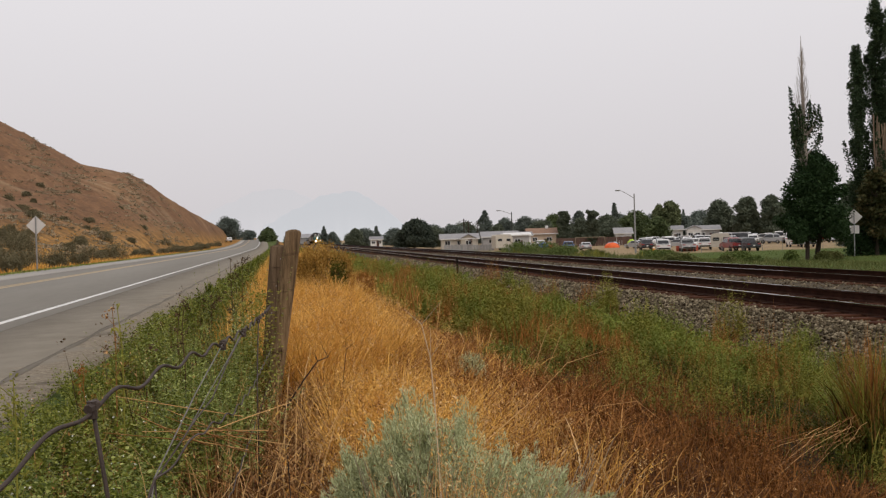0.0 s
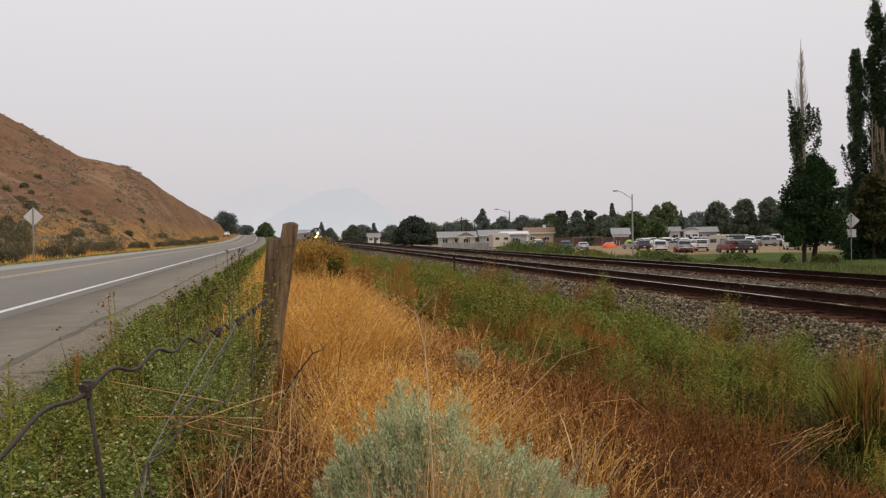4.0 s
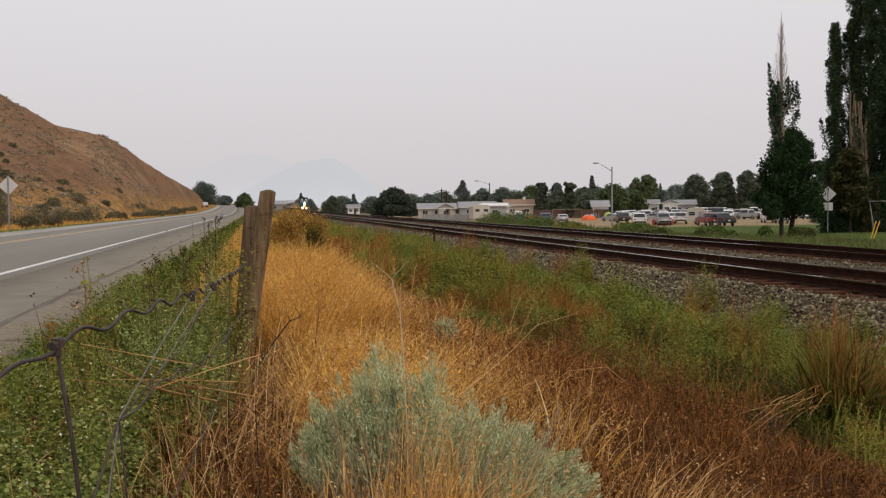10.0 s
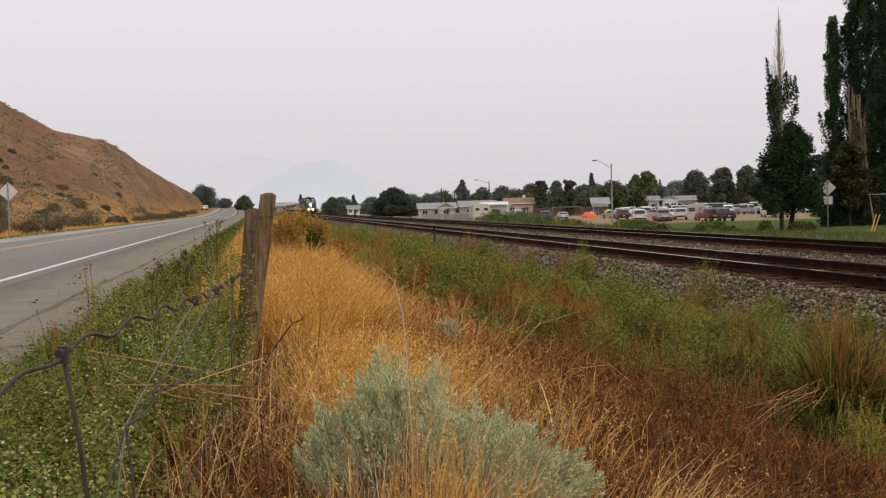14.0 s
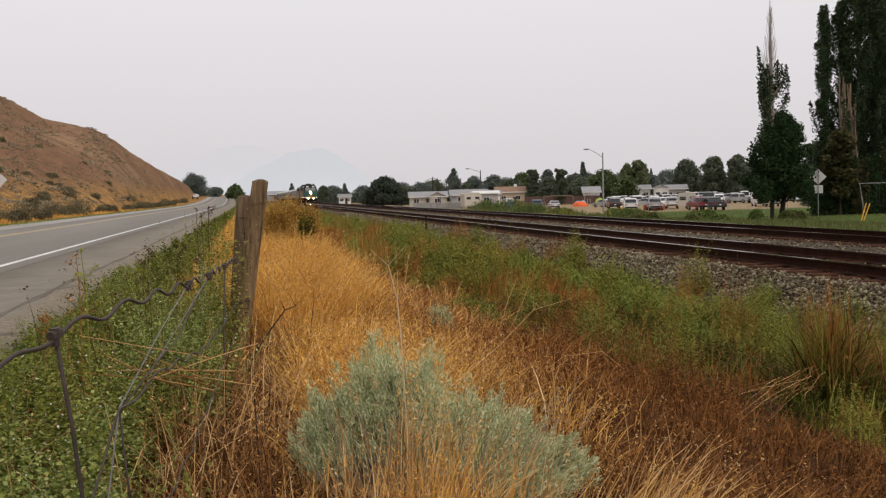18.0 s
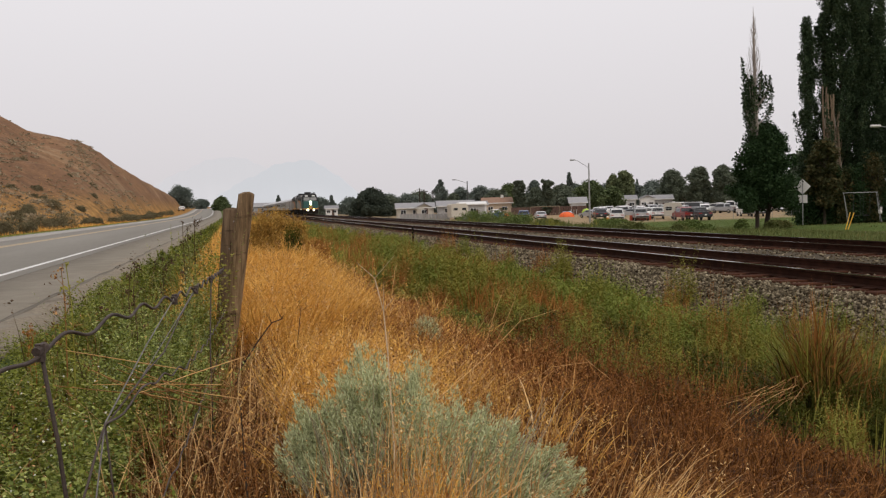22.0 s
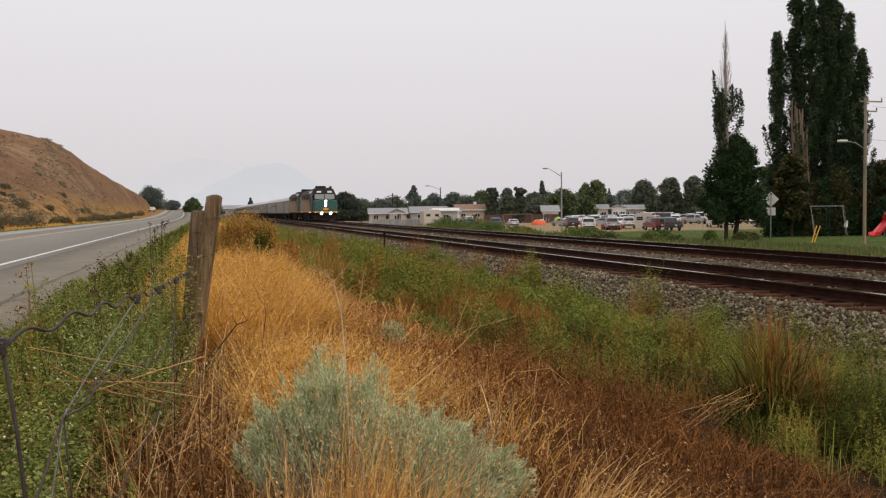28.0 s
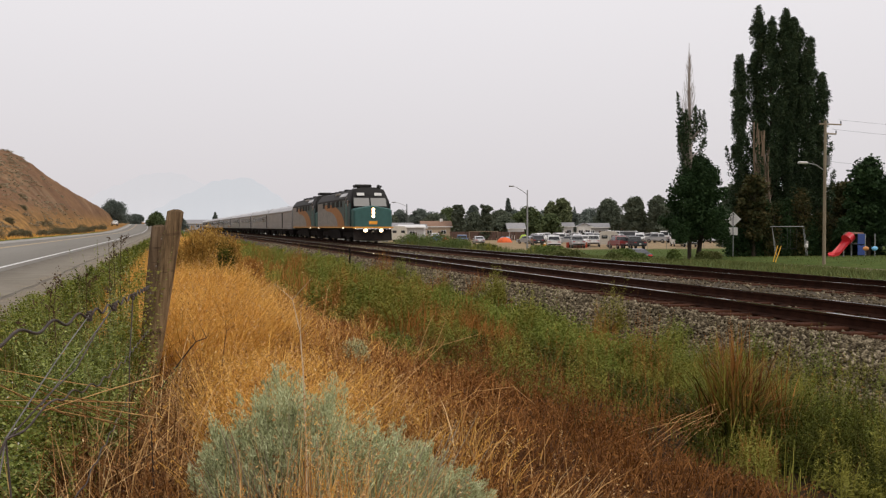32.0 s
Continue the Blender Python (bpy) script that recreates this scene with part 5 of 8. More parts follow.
    tip = blades("verge_straw", x, y, rng.uniform(0.25, 0.6, len(x)), 0.0035, 0.6, M_STRAW, "dry brown stalks among green weeds")
    seeds("verge_seed_heads", tip[::2], 8, 0.012, 0.006, M_STRAW, "brown seed heads among green weeds")
    # a few tall dark flower stalks
    x, y = scatter(20, -1.25, -0.2, 3.4, 14)
    tip = blades("flower_stalks", x, y, rng.uniform(0.5, 0.78, len(x)), 0.005, 0.25, M_DARKWEED, "thin dark flower stalks above the weeds", "weeds")
    c = np.repeat(tip, 14, 0) + rng.normal(0, 0.02, (len(tip) * 14, 3)) * [1, 1, 1.6]
    v, q = leaves_at(c, np.full(len(c), 0.008), 1.3)
    tagged(new("flower_heads", soup("flower_heads", v, q, M_DARKWEED)), "small dry brown flower heads", "weeds", kind="stuff")
    # tall leafy weeds beside the posts
    x, y = rng.normal(-0.33, 0.09, 70), rng.uniform(5.4, 7.8, 70)
    leafy_stalks("post_weeds", x, y, rng.uniform(0.5, 1.08, 70), 64, 0.027, M_WEED, "tall thin-leaved weeds climbing beside the posts", 0.25, 1.9, 0.2)
    # leafy climber on the post
    c = np.stack([rng.normal(-0.19, 0.06, 800), rng.uniform(6.3, 6.48, 800), rng.uniform(0.2, 0.9, 800)], -1)
    v, q = leaves_at(c, np.full(len(c), 0.0115), 1.8)
    tagged(new("climbing_weed", soup("climbing_weed", v, q, M_OLIVE)), "leafy weed growing against the post", "weeds", kind="stuff")
    # far side of the rails
    x, y = scatter(16000, 17.3, 24, 14, 80)
    blades("railside_grass", x, y, rng.uniform(0.2, 0.42, len(x)) * (1 + 0.3 * wave(x, y, 0.3)), 0.014, 0.6, M_LAWN, "taller green grass beside the ballast")
    x, y = scatter(30000, 17.0, 34, 14, 110)
    keep = np.abs(x - street_x(y)) > 1.5
    x, y = x[keep], y[keep]
    blades("railside_grass", x, y, rng.uniform(0.1, 0.28, len(x)), 0.014 + 0.0006 * y, 0.6, M_LAWN, "green grass beyond the railway")
    y = rng.uniform(30, 92, 9000)
    x = street_x(y) - 1.4 - rng.uniform(0, 1, 9000) ** 1.3 * 9
    blades("street_verge", x, y, rng.uniform(0.12, 0.32, len(x)), 0.025, 0.6, M_LAWN, "unmown green verge along the street")
    x, y = scatter(30000, 30, 90, 30, 115)
    keep = x > street_x(y) + 1.6
    x, y = x[keep], y[keep]
    blades("lawn", x, y, rng.uniform(0.05, 0.12, len(x)), 0.05, 0.6, M_LAWN, "mown green park lawn")
    x, y = scatter(9000, 6.9, 19, 60, 400)
    keep = (x > 16.6) | (x < 7.2)
    x, y = x[keep], y[keep]
    blades("railside_grass", x, y, rng.uniform(0.2, 0.5, len(x)), 0.06, 0.5, M_GOLD, "dry grass along the railway in the distance")
    x, y = scatter(12000, -14.0, -10.75, 25, 200)
    blades("verge_grass", x + bend(y), y, rng.uniform(0.08, 0.22, len(x)), 0.03, 0.5, M_WEED_BRIGHT, "green grass strip across the highway")
    x, y = scatter(14000, -30, -13.5, 30, 260)
    blades("dry_grass", x + bend(y), y, rng.uniform(0.15, 0.4, len(x)), 0.05, 0.5, M_GOLD, "golden dry grass at the foot of the hill", base_z=np.maximum(hill_z(x, y), ground_z(x, y)) - 0.05)


grasses()


def shrub(name, x, y, z, rx, ry, h, n, size, material, label, category="shrub", stems=M_BARK, group="", upright=0.0):
    """A bush: stems that fork from the base and a ragged crown of leaf clumps."""
    t = thing(name, pose(x, y, z), label, category, group)
    s = Shape()
    k = 14 if group != "roadside sagebrush" else 0
    for j in range(k):
        a = 2 * math.pi * j / k + rng.uniform(-0.2, 0.2)
        f = rng.uniform(0.3, 0.8)
        s.path([(0, 0, -0.05), (0.3 * f * rx * math.cos(a), 0.3 * f * ry * math.sin(a), h * 0.4), (f * rx * math.cos(a), f * ry * math.sin(a), h * 0.75)], [0.02 * h, 0.013 * h, 0.005 * h], 4)
    if k == 0:
        s.tube((0, 0, -0.1), (0.05 * rx, 0, h * 0.6), 0.04 * h, 0.012 * h, 6)
    part("woody_base", s, stems, t)
    c = rng.normal(0, 1, (max(8, n // 40), 3))
    c /= np.linalg.norm(c, axis=1)[:, None]
    c[:, 2] = np.abs(c[:, 2])
    rad = rng.uniform(0.45, 1.0, len(c)) ** 0.5
    c = c * rad[:, None]
    p = np.repeat(c, 40, 0) + rng.normal(0, 0.13, (len(c) * 40, 3)) * [1, 1, 1 + upright]
    p = p[p[:, 2] < 1.03 - 0.25 * rng.random(len(p))]
    p = p * [rx, ry, h]
    p = p[p[:, 2] > 0.02]
    v, q = leaves_at(p, np.full(len(p), size), 2.2, 1.0 + upright)
    part("foliage", soup("foliage", v, q, material), None, t)
    return t


def sagebrush():
    gz = float(ground_z(0.45, 3.0))
    t = thing("sagebrush", pose(0.455, 3.0, gz), "silvery grey-green sagebrush among dry straw", "shrub")
    lobes = [(-0.3, 0.06, 0.53, 0.11), (-0.19, 0.06, 0.6, 0.13), (-0.09, 0.1, 0.69, 0.15), (0.02, 0.0, 0.64, 0.16), (0.12, -0.04, 0.57, 0.17), (0.25, -0.04, 0.5, 0.17),
             (0.35, -0.08, 0.43, 0.15), (0.43, -0.13, 0.36, 0.13), (0.2, -0.2, 0.4, 0.13), (0.31, -0.22, 0.35, 0.13), (0.0, 0.25, 0.5, 0.2), (0.25, 0.2, 0.42, 0.2), (-0.2, 0.22, 0.45, 0.16), (0.48, -0.1, 0.33, 0.11)]
    s, root, tips = Shape(), [], []
    for lx, ly, top, rad in lobes:
        for j in range(64):
            a, f = rng.uniform(0, 2 * np.pi), rng.uniform(0, 1) ** 0.5
            e = (lx + rad * f * np.cos(a), ly + rad * f * np.sin(a), top * (1 - 0.34 * f ** 2) * rng.uniform(0.78, 1.03))
            b = (lx * 0.5 + rng.normal(0, 0.03), ly * 0.5 + rng.normal(0, 0.03), 0.0)
            hang = 0.72 if lx < 0.05 else 0.55
            m = (b[0] * (1 - hang) + e[0] * hang, b[1] * (1 - hang) + e[1] * hang, e[2] * hang)
            if j % 3 == 0:
                s.path([b, m, e], [0.004, 0.0026, 0.001], 3)
            root.append(m)
            tips.append(e)
    for j in range(70):
        a = rng.uniform(-2.9, -0.3)
        e = (0.08 + 0.42 * np.cos(a) + rng.normal(0, 0.04), 0.34 * np.sin(a) + rng.normal(0, 0.03), rng.uniform(0.3, 0.52))
        s.path([(e[0] * 0.3, e[1] * 0.4, 0.0), (e[0] * 0.75, e[1] * 0.85, e[2] * 0.5), e], [0.003, 0.0022, 0.0009], 3)
    part("woody_base", s, M_SAGE_WOOD, t, "pale woody branching base")
    root, tips = np.array(root), np.array(tips)
    per = 110
    u = rng.random((len(tips), per, 1)) ** 0.8
    ax = tips - root
    ax /= np.linalg.norm(ax, axis=1)[:, None]
    wide = 0.02 * (1.1 - u) + 0.003
    c = root[:, None] + (tips - root)[:, None] * u + rng.normal(0, 1, (len(tips), per, 3)) * wide
    d = ax[:, None] + rng.normal(0, 0.45, c.shape)
    d /= np.linalg.norm(d, axis=2)[:, :, None]
    w = np.cross(d, rng.normal(0, 1, d.shape))
    w /= np.linalg.norm(w, axis=2)[:, :, None] + 1e-9
    ln = rng.uniform(0.006, 0.013, (len(tips), per, 1))
    d, w = d * ln, w * 0.0016
    v = np.stack([c - d, c + w, c + d, c - w], 2).reshape(-1, 3)
    q = np.arange(len(v) // 4)[:, None] * 4 + np.array([[0, 1, 2, 3]])
    part("foliage", soup("foliage", v, q, M_SAGE), None, t, "fine silver-green leaves")


sagebrush()


def dead_stalk(x, y, pts, r, label="bare pale dead weed stalk", material=M_PALE):
    t = thing("dead_stalk", pose(x, y, float(ground_z(x, y))), label, "dead stalk")
    s = Shape().path(pts, [r * (1 - 0.5 * i / (len(pts) - 1)) for i in range(len(pts))], 5)
    for k in range(1, len(pts)):
        p = pts[k]
        for j in range(2):
            part("branch", Shape().path([p, (p[0] + rng.uniform(-0.06, 0.06), p[1] + rng.uniform(-0.05, 0.05), p[2] + rng.uniform(0.03, 0.09))], [r * 0.4, r * 0.15], 4), material, t)
    part("stem", s, material, t)


dead_stalk(0.385, 2.8, [(0, 0, 0), (0.01, 0, 0.4), (0.0, 0, 0.66), (-0.008, 0.01, 0.8), (-0.03, 0.02, 0.9)], 0.0026, "bare whitish dead weed stalk above the sagebrush", M_BONE)
dead_stalk(1.75, 11.0, [(0, 0, 0), (0.0, 0, 0.2), (0.03, 0, 0.34), (0.05, 0.01, 0.5)], 0.006)
dead_stalk(2.15, 8.3, [(0, 0, 0), (0.06, 0, 0.2), (0.12, 0, 0.38), (0.2, 0.01, 0.55)], 0.005)
dead_stalk(2.3, 8.6, [(0, 0, 0), (0.1, 0, 0.16), (0.2, 0, 0.36), (0.26, 0.01, 0.5)], 0.004)
dead_stalk(1.0, 4.0, [(-0.3, -0.4, 0.4), (-0.02, -0.1, 0.5), (0.2, 0.1, 0.62), (0.45, 0.3, 0.64)], 0.0016, "long bent pale stalk leaning over the straw")


dead_stalk(-0.1, 5.5, [(0, 0, 0), (0.05, 0, 0.18), (0.16, 0, 0.34), (0.24, 0.01, 0.44), (0.3, 0.01, 0.46)], 0.006, "dark dead weed stalk leaning over golden grass", M_BARK)
dead_stalk(0.28, 6.0, [(0, 0, 0), (0.03, 0, 0.2), (0.06, 0, 0.42)], 0.004, "dark dead weed stalk in golden grass", M_BARK)
dead_stalk(2.6, 6.4, [(0, 0, 0.1), (-0.25, -0.2, 0.28), (-0.6, -0.4, 0.3), (-0.95, -0.6, 0.16)], 0.0025, "long pale stalk bent over russet litter")


def verge_stalk(x, y, top, leaf, head, label, n=70):
    """A lone tall weed that stands above the verge."""
    g = float(ground_z(x, y))
    h = top - g
    t = thing("verge_stalk", pose(x, y, g), label, "weed")
    pts = [(rng.normal(0, 0.006), rng.normal(0, 0.006), h * f) for f in (0, 0.3, 0.55, 0.8, 1.0)]
    part("stem", Shape().path(pts, [0.004, 0.0036, 0.003, 0.0024, 0.0015], 5), head, t)
    tips = [pts[-1]]
    for j in range(9):
        f = rng.uniform(0.5, 0.95)
        a = rng.uniform(0, 2 * np.pi)
        e = (0.05 * math.cos(a), 0.05 * math.sin(a), h * f + 0.05)
        part("branch", Shape().path([(0, 0, h * f), e], [0.0016, 0.0009], 4), head, t)
        tips.append(e)
    c = np.repeat(np.array(tips), 9, 0) + rng.normal(0, 0.009, (len(tips) * 9, 3))
    v, q = leaves_at(c, np.full(len(c), 0.0065), 1.5, 1.2)
    tagged(part("seed_plume", soup("seed_plume", v, q, head), None, t, "small clustered seed heads"), kind="stuff")
    u = rng.uniform(0.25, 0.95, n)
    c = np.stack([rng.normal(0, 0.02, n), rng.normal(0, 0.02, n), u * h], -1)
    v, q = leaves_at(c, 0.015 * (1.3 - u), 2.2, 0.8)
    part("foliage", soup("foliage", v, q, leaf), None, t)


for x, y, top, leaf, head, label in ((-0.84, 3.0, 0.84, M_WEED, M_OLIVE, "tall green weed above the roadside verge"), (-0.7, 4.0, 0.98, M_WEED, M_OLIVE, "tall thin green weed above the roadside verge"), (-0.82, 4.6, 0.93, M_OLIVE, M_STRAW, "dry brown weed stalk above the roadside verge"),
                                     (-0.575, 5.2, 0.91, M_WEED, M_DARKWEED, "weed with dark dry flower heads at the verge"), (-0.63, 5.5, 0.86, M_WEED, M_DARKWEED, "weed with dark dry flower heads at the verge"), (-0.95, 3.5, 0.66, M_WEED_BRIGHT, M_OLIVE, "leafy green weed above the roadside verge"),
                                     (-0.5, 6.2, 0.88, M_WEED, M_DARKWEED, "weed with dark seed heads beside the fence"), (-1.05, 5.0, 0.6, M_WEED, M_RUSTWEED, "weed going to seed at the shoulder")):
    verge_stalk(x, y, top, leaf, head, label)


for x, y, top, leaf, head, label in ((-0.31, 6.45, 1.12, M_WEED, M_DARKWEED, "tall pale weed growing up against the old post"), (-0.26, 6.5, 1.0, M_SAGE, M_OLIVE, "dusty grey-green weed against the old post"), (-0.36, 6.6, 1.04, M_SAGE, M_DARKWEED, "dusty grey-green weed against the old post"), (-0.22, 6.35, 0.82, M_WEED, M_OLIVE, "leafy weed against the foot of the posts"), (-0.4, 6.8, 1.1, M_WEED, M_DARKWEED, "tall pale weed growing up beside the old post")):
    verge_stalk(x, y, top, leaf, head, label, 150)


def dock_stalk(x, y, h):
    t = thing("dock_stalk", pose(x, y, float(ground_z(x, y))), "rust-brown dried dock stalk standing in straw", "dead stalk")
    part("stem", Shape().path([(0, 0, 0), (0.006, 0, h * 0.5), (-0.004, 0, h)], [0.004, 0.003, 0.0015], 5), M_BARK, t)
    u = rng.random(320)
    c = np.stack([rng.normal(0, 0.006, 320), rng.normal(0, 0.006, 320), h * (0.3 + 0.7 * u)], -1)
    v, q = leaves_at(c, np.full(320, 0.004), 2.2, 1.6)
    part("seed_head", soup("seed_head", v, q, M_RED), None, t, "dense rust-brown dried seed head")


dock_stalk(-0.045, 2.5, 0.62)


def grass_clump(x, y, h, n, label):
    t = thing("grass_clump", pose(0, 0, 0), label, "grass clump")
    before = set(scene.objects)
    # the deepest blades also darken the clump's shaded heart by colour
    for dx, dy, f, k, mt, ln, sp in ((0.05, 0.0, 1.0, 40, M_RUSTWEED, 0.25, 0.07), (0.0, 0.0, 0.85, 45, M_BUSH, 0.5, 0.1), (0.05, 0.02, 0.75, 40, M_STRAW, 0.6, 0.1), (0.02, 0.0, 0.85, 120, M_RUST_DARK, 0.55, 0.11), (0.02, 0.0, 0.9, 110, M_OLIVE, 0.5, 0.11), (0.0, 0.0, 0.75, 120, M_OLIVE, 0.6, 0.11), (0.0, 0.0, 0.6, 140, M_DEEP_SHADE, 0.8, 0.13), (0.0, 0.02, 0.6, 170, M_RUST_DARK, 1.0, 0.1), (-0.05, -0.05, 0.62, 60, M_STRAW, 1.6, 0.08),
                                     (0.36, 0.12, 0.55, 160, M_DEEP_SHADE, 0.9, 0.16), (0.3, 0.1, 0.9, 70, M_RUST_DARK, 0.5, 0.14), (-0.05, -0.12, 0.5, 200, M_DEEP_SHADE, 1.2, 0.14), (0.7, 0.3, 0.5, 160, M_DEEP_SHADE, 0.8, 0.2), (0.6, 0.2, 0.75, 50, M_RUSTWEED, 0.6, 0.16)):
        a, r = rng.uniform(0, 2 * np.pi, k), np.abs(rng.normal(0, sp, k))
        blades("blade", x + dx + r * np.cos(a), y + dy + r * np.sin(a), rng.uniform(0.45, 1, k) * h * f, 0.009, ln, mt, "arching dry and green blades", thing_kind="stuff")
    for ob in set(scene.objects) - before:
        ob.parent = t
        del ob["category"]
    b = float(ground_z(x, y))
    for j in range(26):
        sx, sy, sz = x - 0.22 + rng.normal(0, 0.08), y - 0.1 + rng.normal(0, 0.06), b + rng.uniform(0.2, 0.36)
        f = rng.uniform(0.3, 1.0) ** 1.3
        ex, ey = sx - (1.2 + rng.normal(0, 0.08)) * f, sy - (0.95 + rng.normal(0, 0.1)) * f
        ez = sz + (float(ground_z(ex, ey)) + rng.uniform(0.03, 0.09) - sz) * f ** 0.6
        pts = [(sx + (ex - sx) * u + rng.normal(0, 0.01), sy + (ey - sy) * u, sz + (ez - sz) * u ** 1.1 + 0.03 * math.sin(math.pi * u)) for u in (0, 0.2, 0.4, 0.6, 0.8, 1)]
        part("fallen_stalk", Shape().path(pts, [0.0022, 0.002, 0.0018, 0.0016, 0.0012, 0.0006], 4), M_STRAW if j % 3 else M_PALE, t, "pale fallen straw stalk")


shrub("sagebrush", 1.55, 8.0, -0.05, 0.13, 0.13, 0.26, 5000, 0.006, M_SAGE, "small silvery sagebrush among russet grass", upright=0.3)
grass_clump(4.08, 6.15, 1.2, 1000, "tall brown-green bunch of grass with fallen stalks")
shrub("roadside_bush", 0.6, 16.8, 0.0, 0.38, 0.4, 1.2, 26000, 0.014, M_BUSH, "yellow-brown seeding bush beside the fence line", upright=1.2)
shrub("roadside_bush", 1.02, 17.0, 0.0, 0.25, 0.3, 1.06, 12000, 0.014, M_BUSH, "dry golden weed bush beside the fence line", upright=1.2)
shrub("roadside_bush", 0.3, 17.2, 0.0, 0.24, 0.3, 0.98, 9000, 0.014, M_BUSH, "dry golden weed bush beside the fence line", upright=1.2)
shrub("roadside_bush", 1.35, 16.6, -0.05, 0.26, 0.3, 0.72, 9000, 0.013, M_RUSTWEED, "low rust-brown weed bush beside dry grass", upright=0.8)
shrub("roadside_bush", 0.9, 16.1, -0.05, 0.2, 0.2, 0.98, 9000, 0.014, M_DEEP_SHADE, "dark green weed bush beside dry grass", upright=0.2)



# ---- trees ----
def tree(name, x, y, z, h, w, style, n, size, material, label, trunk=0.12, group="", bare=0.22, seed=0):
    """Tapered trunk, limbs and a crown of leaf clumps inside an uneven envelope."""
    g = np.random.default_rng(seed)
    t = thing(name, pose(x, y, z), label, "tree", group)
    s = Shape()
    s.path([(0, 0, -1.0), (0.05 * w * g.normal(), 0.03 * w, h * 0.25), (0.02 * w, 0, h * 0.6), (0, 0, h * 0.92)], [trunk * 1.25, trunk, trunk * 0.55, trunk * 0.12], 8)
    m = {"round": 30, "column": 44, "cone": 34, "dome": 40, "block": 44}[style]
    cl, rad = [], []
    for j in range(m * 3):
        f = (j + g.uniform(0, 1)) / (m * 3)
        zz = h * (bare + (1 - bare) * f * 0.94)
        if style == "round":
            r = 0.5 * w * math.sqrt(max(0.03, 1 - (2 * f - 0.85) ** 2 * 0.72)) * g.uniform(0.2, 0.82)
        elif style == "dome":
            r = 0.5 * w * max(0.04, 1 - f ** 1.7) ** 0.55 * g.uniform(0.2, 0.92)
        elif style == "block":
            r = 0.5 * w * min(0.8 + f, 1.0) * (1 - 0.2 * f ** 6) * g.uniform(0.2, 0.92)
        elif style == "column":
            r = 0.5 * w * min(0.7 + f, 1.0) * (1 - 0.75 * f ** 4) * g.uniform(0.05, 0.88)
        else:
            r = 0.5 * w * (1.02 - f) * g.uniform(0.2, 0.85)
        a = g.uniform(0, 2 * math.pi)
        c = np.array([r * math.cos(a), r * math.sin(a), zz])
        cl.append(c)
        rad.append({"round": 0.15, "dome": 0.13, "column": 0.13, "cone": 0.09, "block": 0.13}[style] * w * g.uniform(0.7, 1.25) * (1.0 if style != "cone" else 0.5 + 0.9 * (1 - f)))
        if j % 3 == 0:
            s.path([(0, 0, zz * 0.82), tuple(c * [0.55, 0.55, 0.95]), tuple(c)], [trunk * 0.32, trunk * 0.2, trunk * 0.07], 5)
    part("trunk", s, M_BARK, t)
    cl, rad = np.array(cl), np.array(rad)
    k = g.integers(0, len(cl), n)
    d = g.normal(0, 1, (n, 3))
    d /= np.linalg.norm(d, axis=1)[:, None]
    stretch = np.array([1, 1, 3.0 if style == "column" else 0.85])
    p = cl[k] + d * stretch * (rad[k] * g.uniform(0.35, 1.1, n))[:, None]
    p[:, 2] = np.clip(p[:, 2], max(0.03, bare * 0.7) * h, None)
    v, q = leaves_at(p, np.full(n, size), 1.5, 0.9)
    part("crown", soup("crown", v, q, material), None, t)
    return t


G1 = -0.85
tree("chestnut_tree", 40.0, 64.8, G1, 7.6, 5.8, "dome", 48000, 0.085, M_LEAF_DARK, "dense dark green broadleaf tree with short trunk", 0.16, bare=0.15, seed=3)


def plumes(g, limbs, n, spread, size):
    """Leaves strung along upward-sweeping limbs, so that the crown breaks into feathery plumes."""
    a, b = np.array([q[0] for q in limbs]), np.array([q[1] for q in limbs])
    k = g.integers(0, len(limbs), n)
    u = g.random(n) ** 0.75
    bow = np.stack([u ** 0.55, u ** 0.55, u], -1)
    c = a[k] + (b[k] - a[k]) * bow
    wide = spread * (1.15 - 0.85 * u ** 2)[:, None] * np.array([1, 1, 1.5])
    c = c + np.clip(g.normal(0, 1, (n, 3)), -1.7, 1.7) * wide
    return leaves_at(c, np.full(n, size), 1.7, 1.1)


def poplar(x, y, h, w, n, seed, label, bare=0.12):
    g = np.random.default_rng(seed)
    t = thing("poplar", pose(x, y, G1), label, "tree", "row of poplars")
    s = Shape().path([(0, 0, -1.0), (0.05 * w, 0.02 * w, h * 0.3), (0, 0, h * 0.6), (0, 0, h * 0.97)], [0.2, 0.16, 0.1, 0.015], 8)
    limbs = []
    for j in range(64):
        f = bare * 0.5 + (0.93 - bare * 0.5) * (j + g.random()) / 64
        z0 = h * f
        top = min(z0 + g.uniform(1.6, 3.8) * (1.15 - 0.6 * f), h)
        e = top / h
        r = 0.5 * w * min(0.55 + 1.3 * e, 1.0) * (1 - 0.82 * e ** 4.5) * g.uniform(0.35, 1.12)
        a = g.uniform(0, 2 * math.pi)
        tip = (r * math.cos(a), r * math.sin(a), top)
        limbs.append(((0, 0, z0), tip))
        s.path([(0, 0, z0), (tip[0] * 0.6, tip[1] * 0.6, z0 * 0.6 + top * 0.4), tip], [0.055 * (1.2 - f), 0.035 * (1.2 - f), 0.006], 4)
    part("trunk", s, M_BARK, t)
    v, q = plumes(g, limbs, int(n * 1.7), 0.085 * w, 0.08)
    part("crown", soup("crown", v, q, M_LEAF_POPLAR), None, t)
    return t


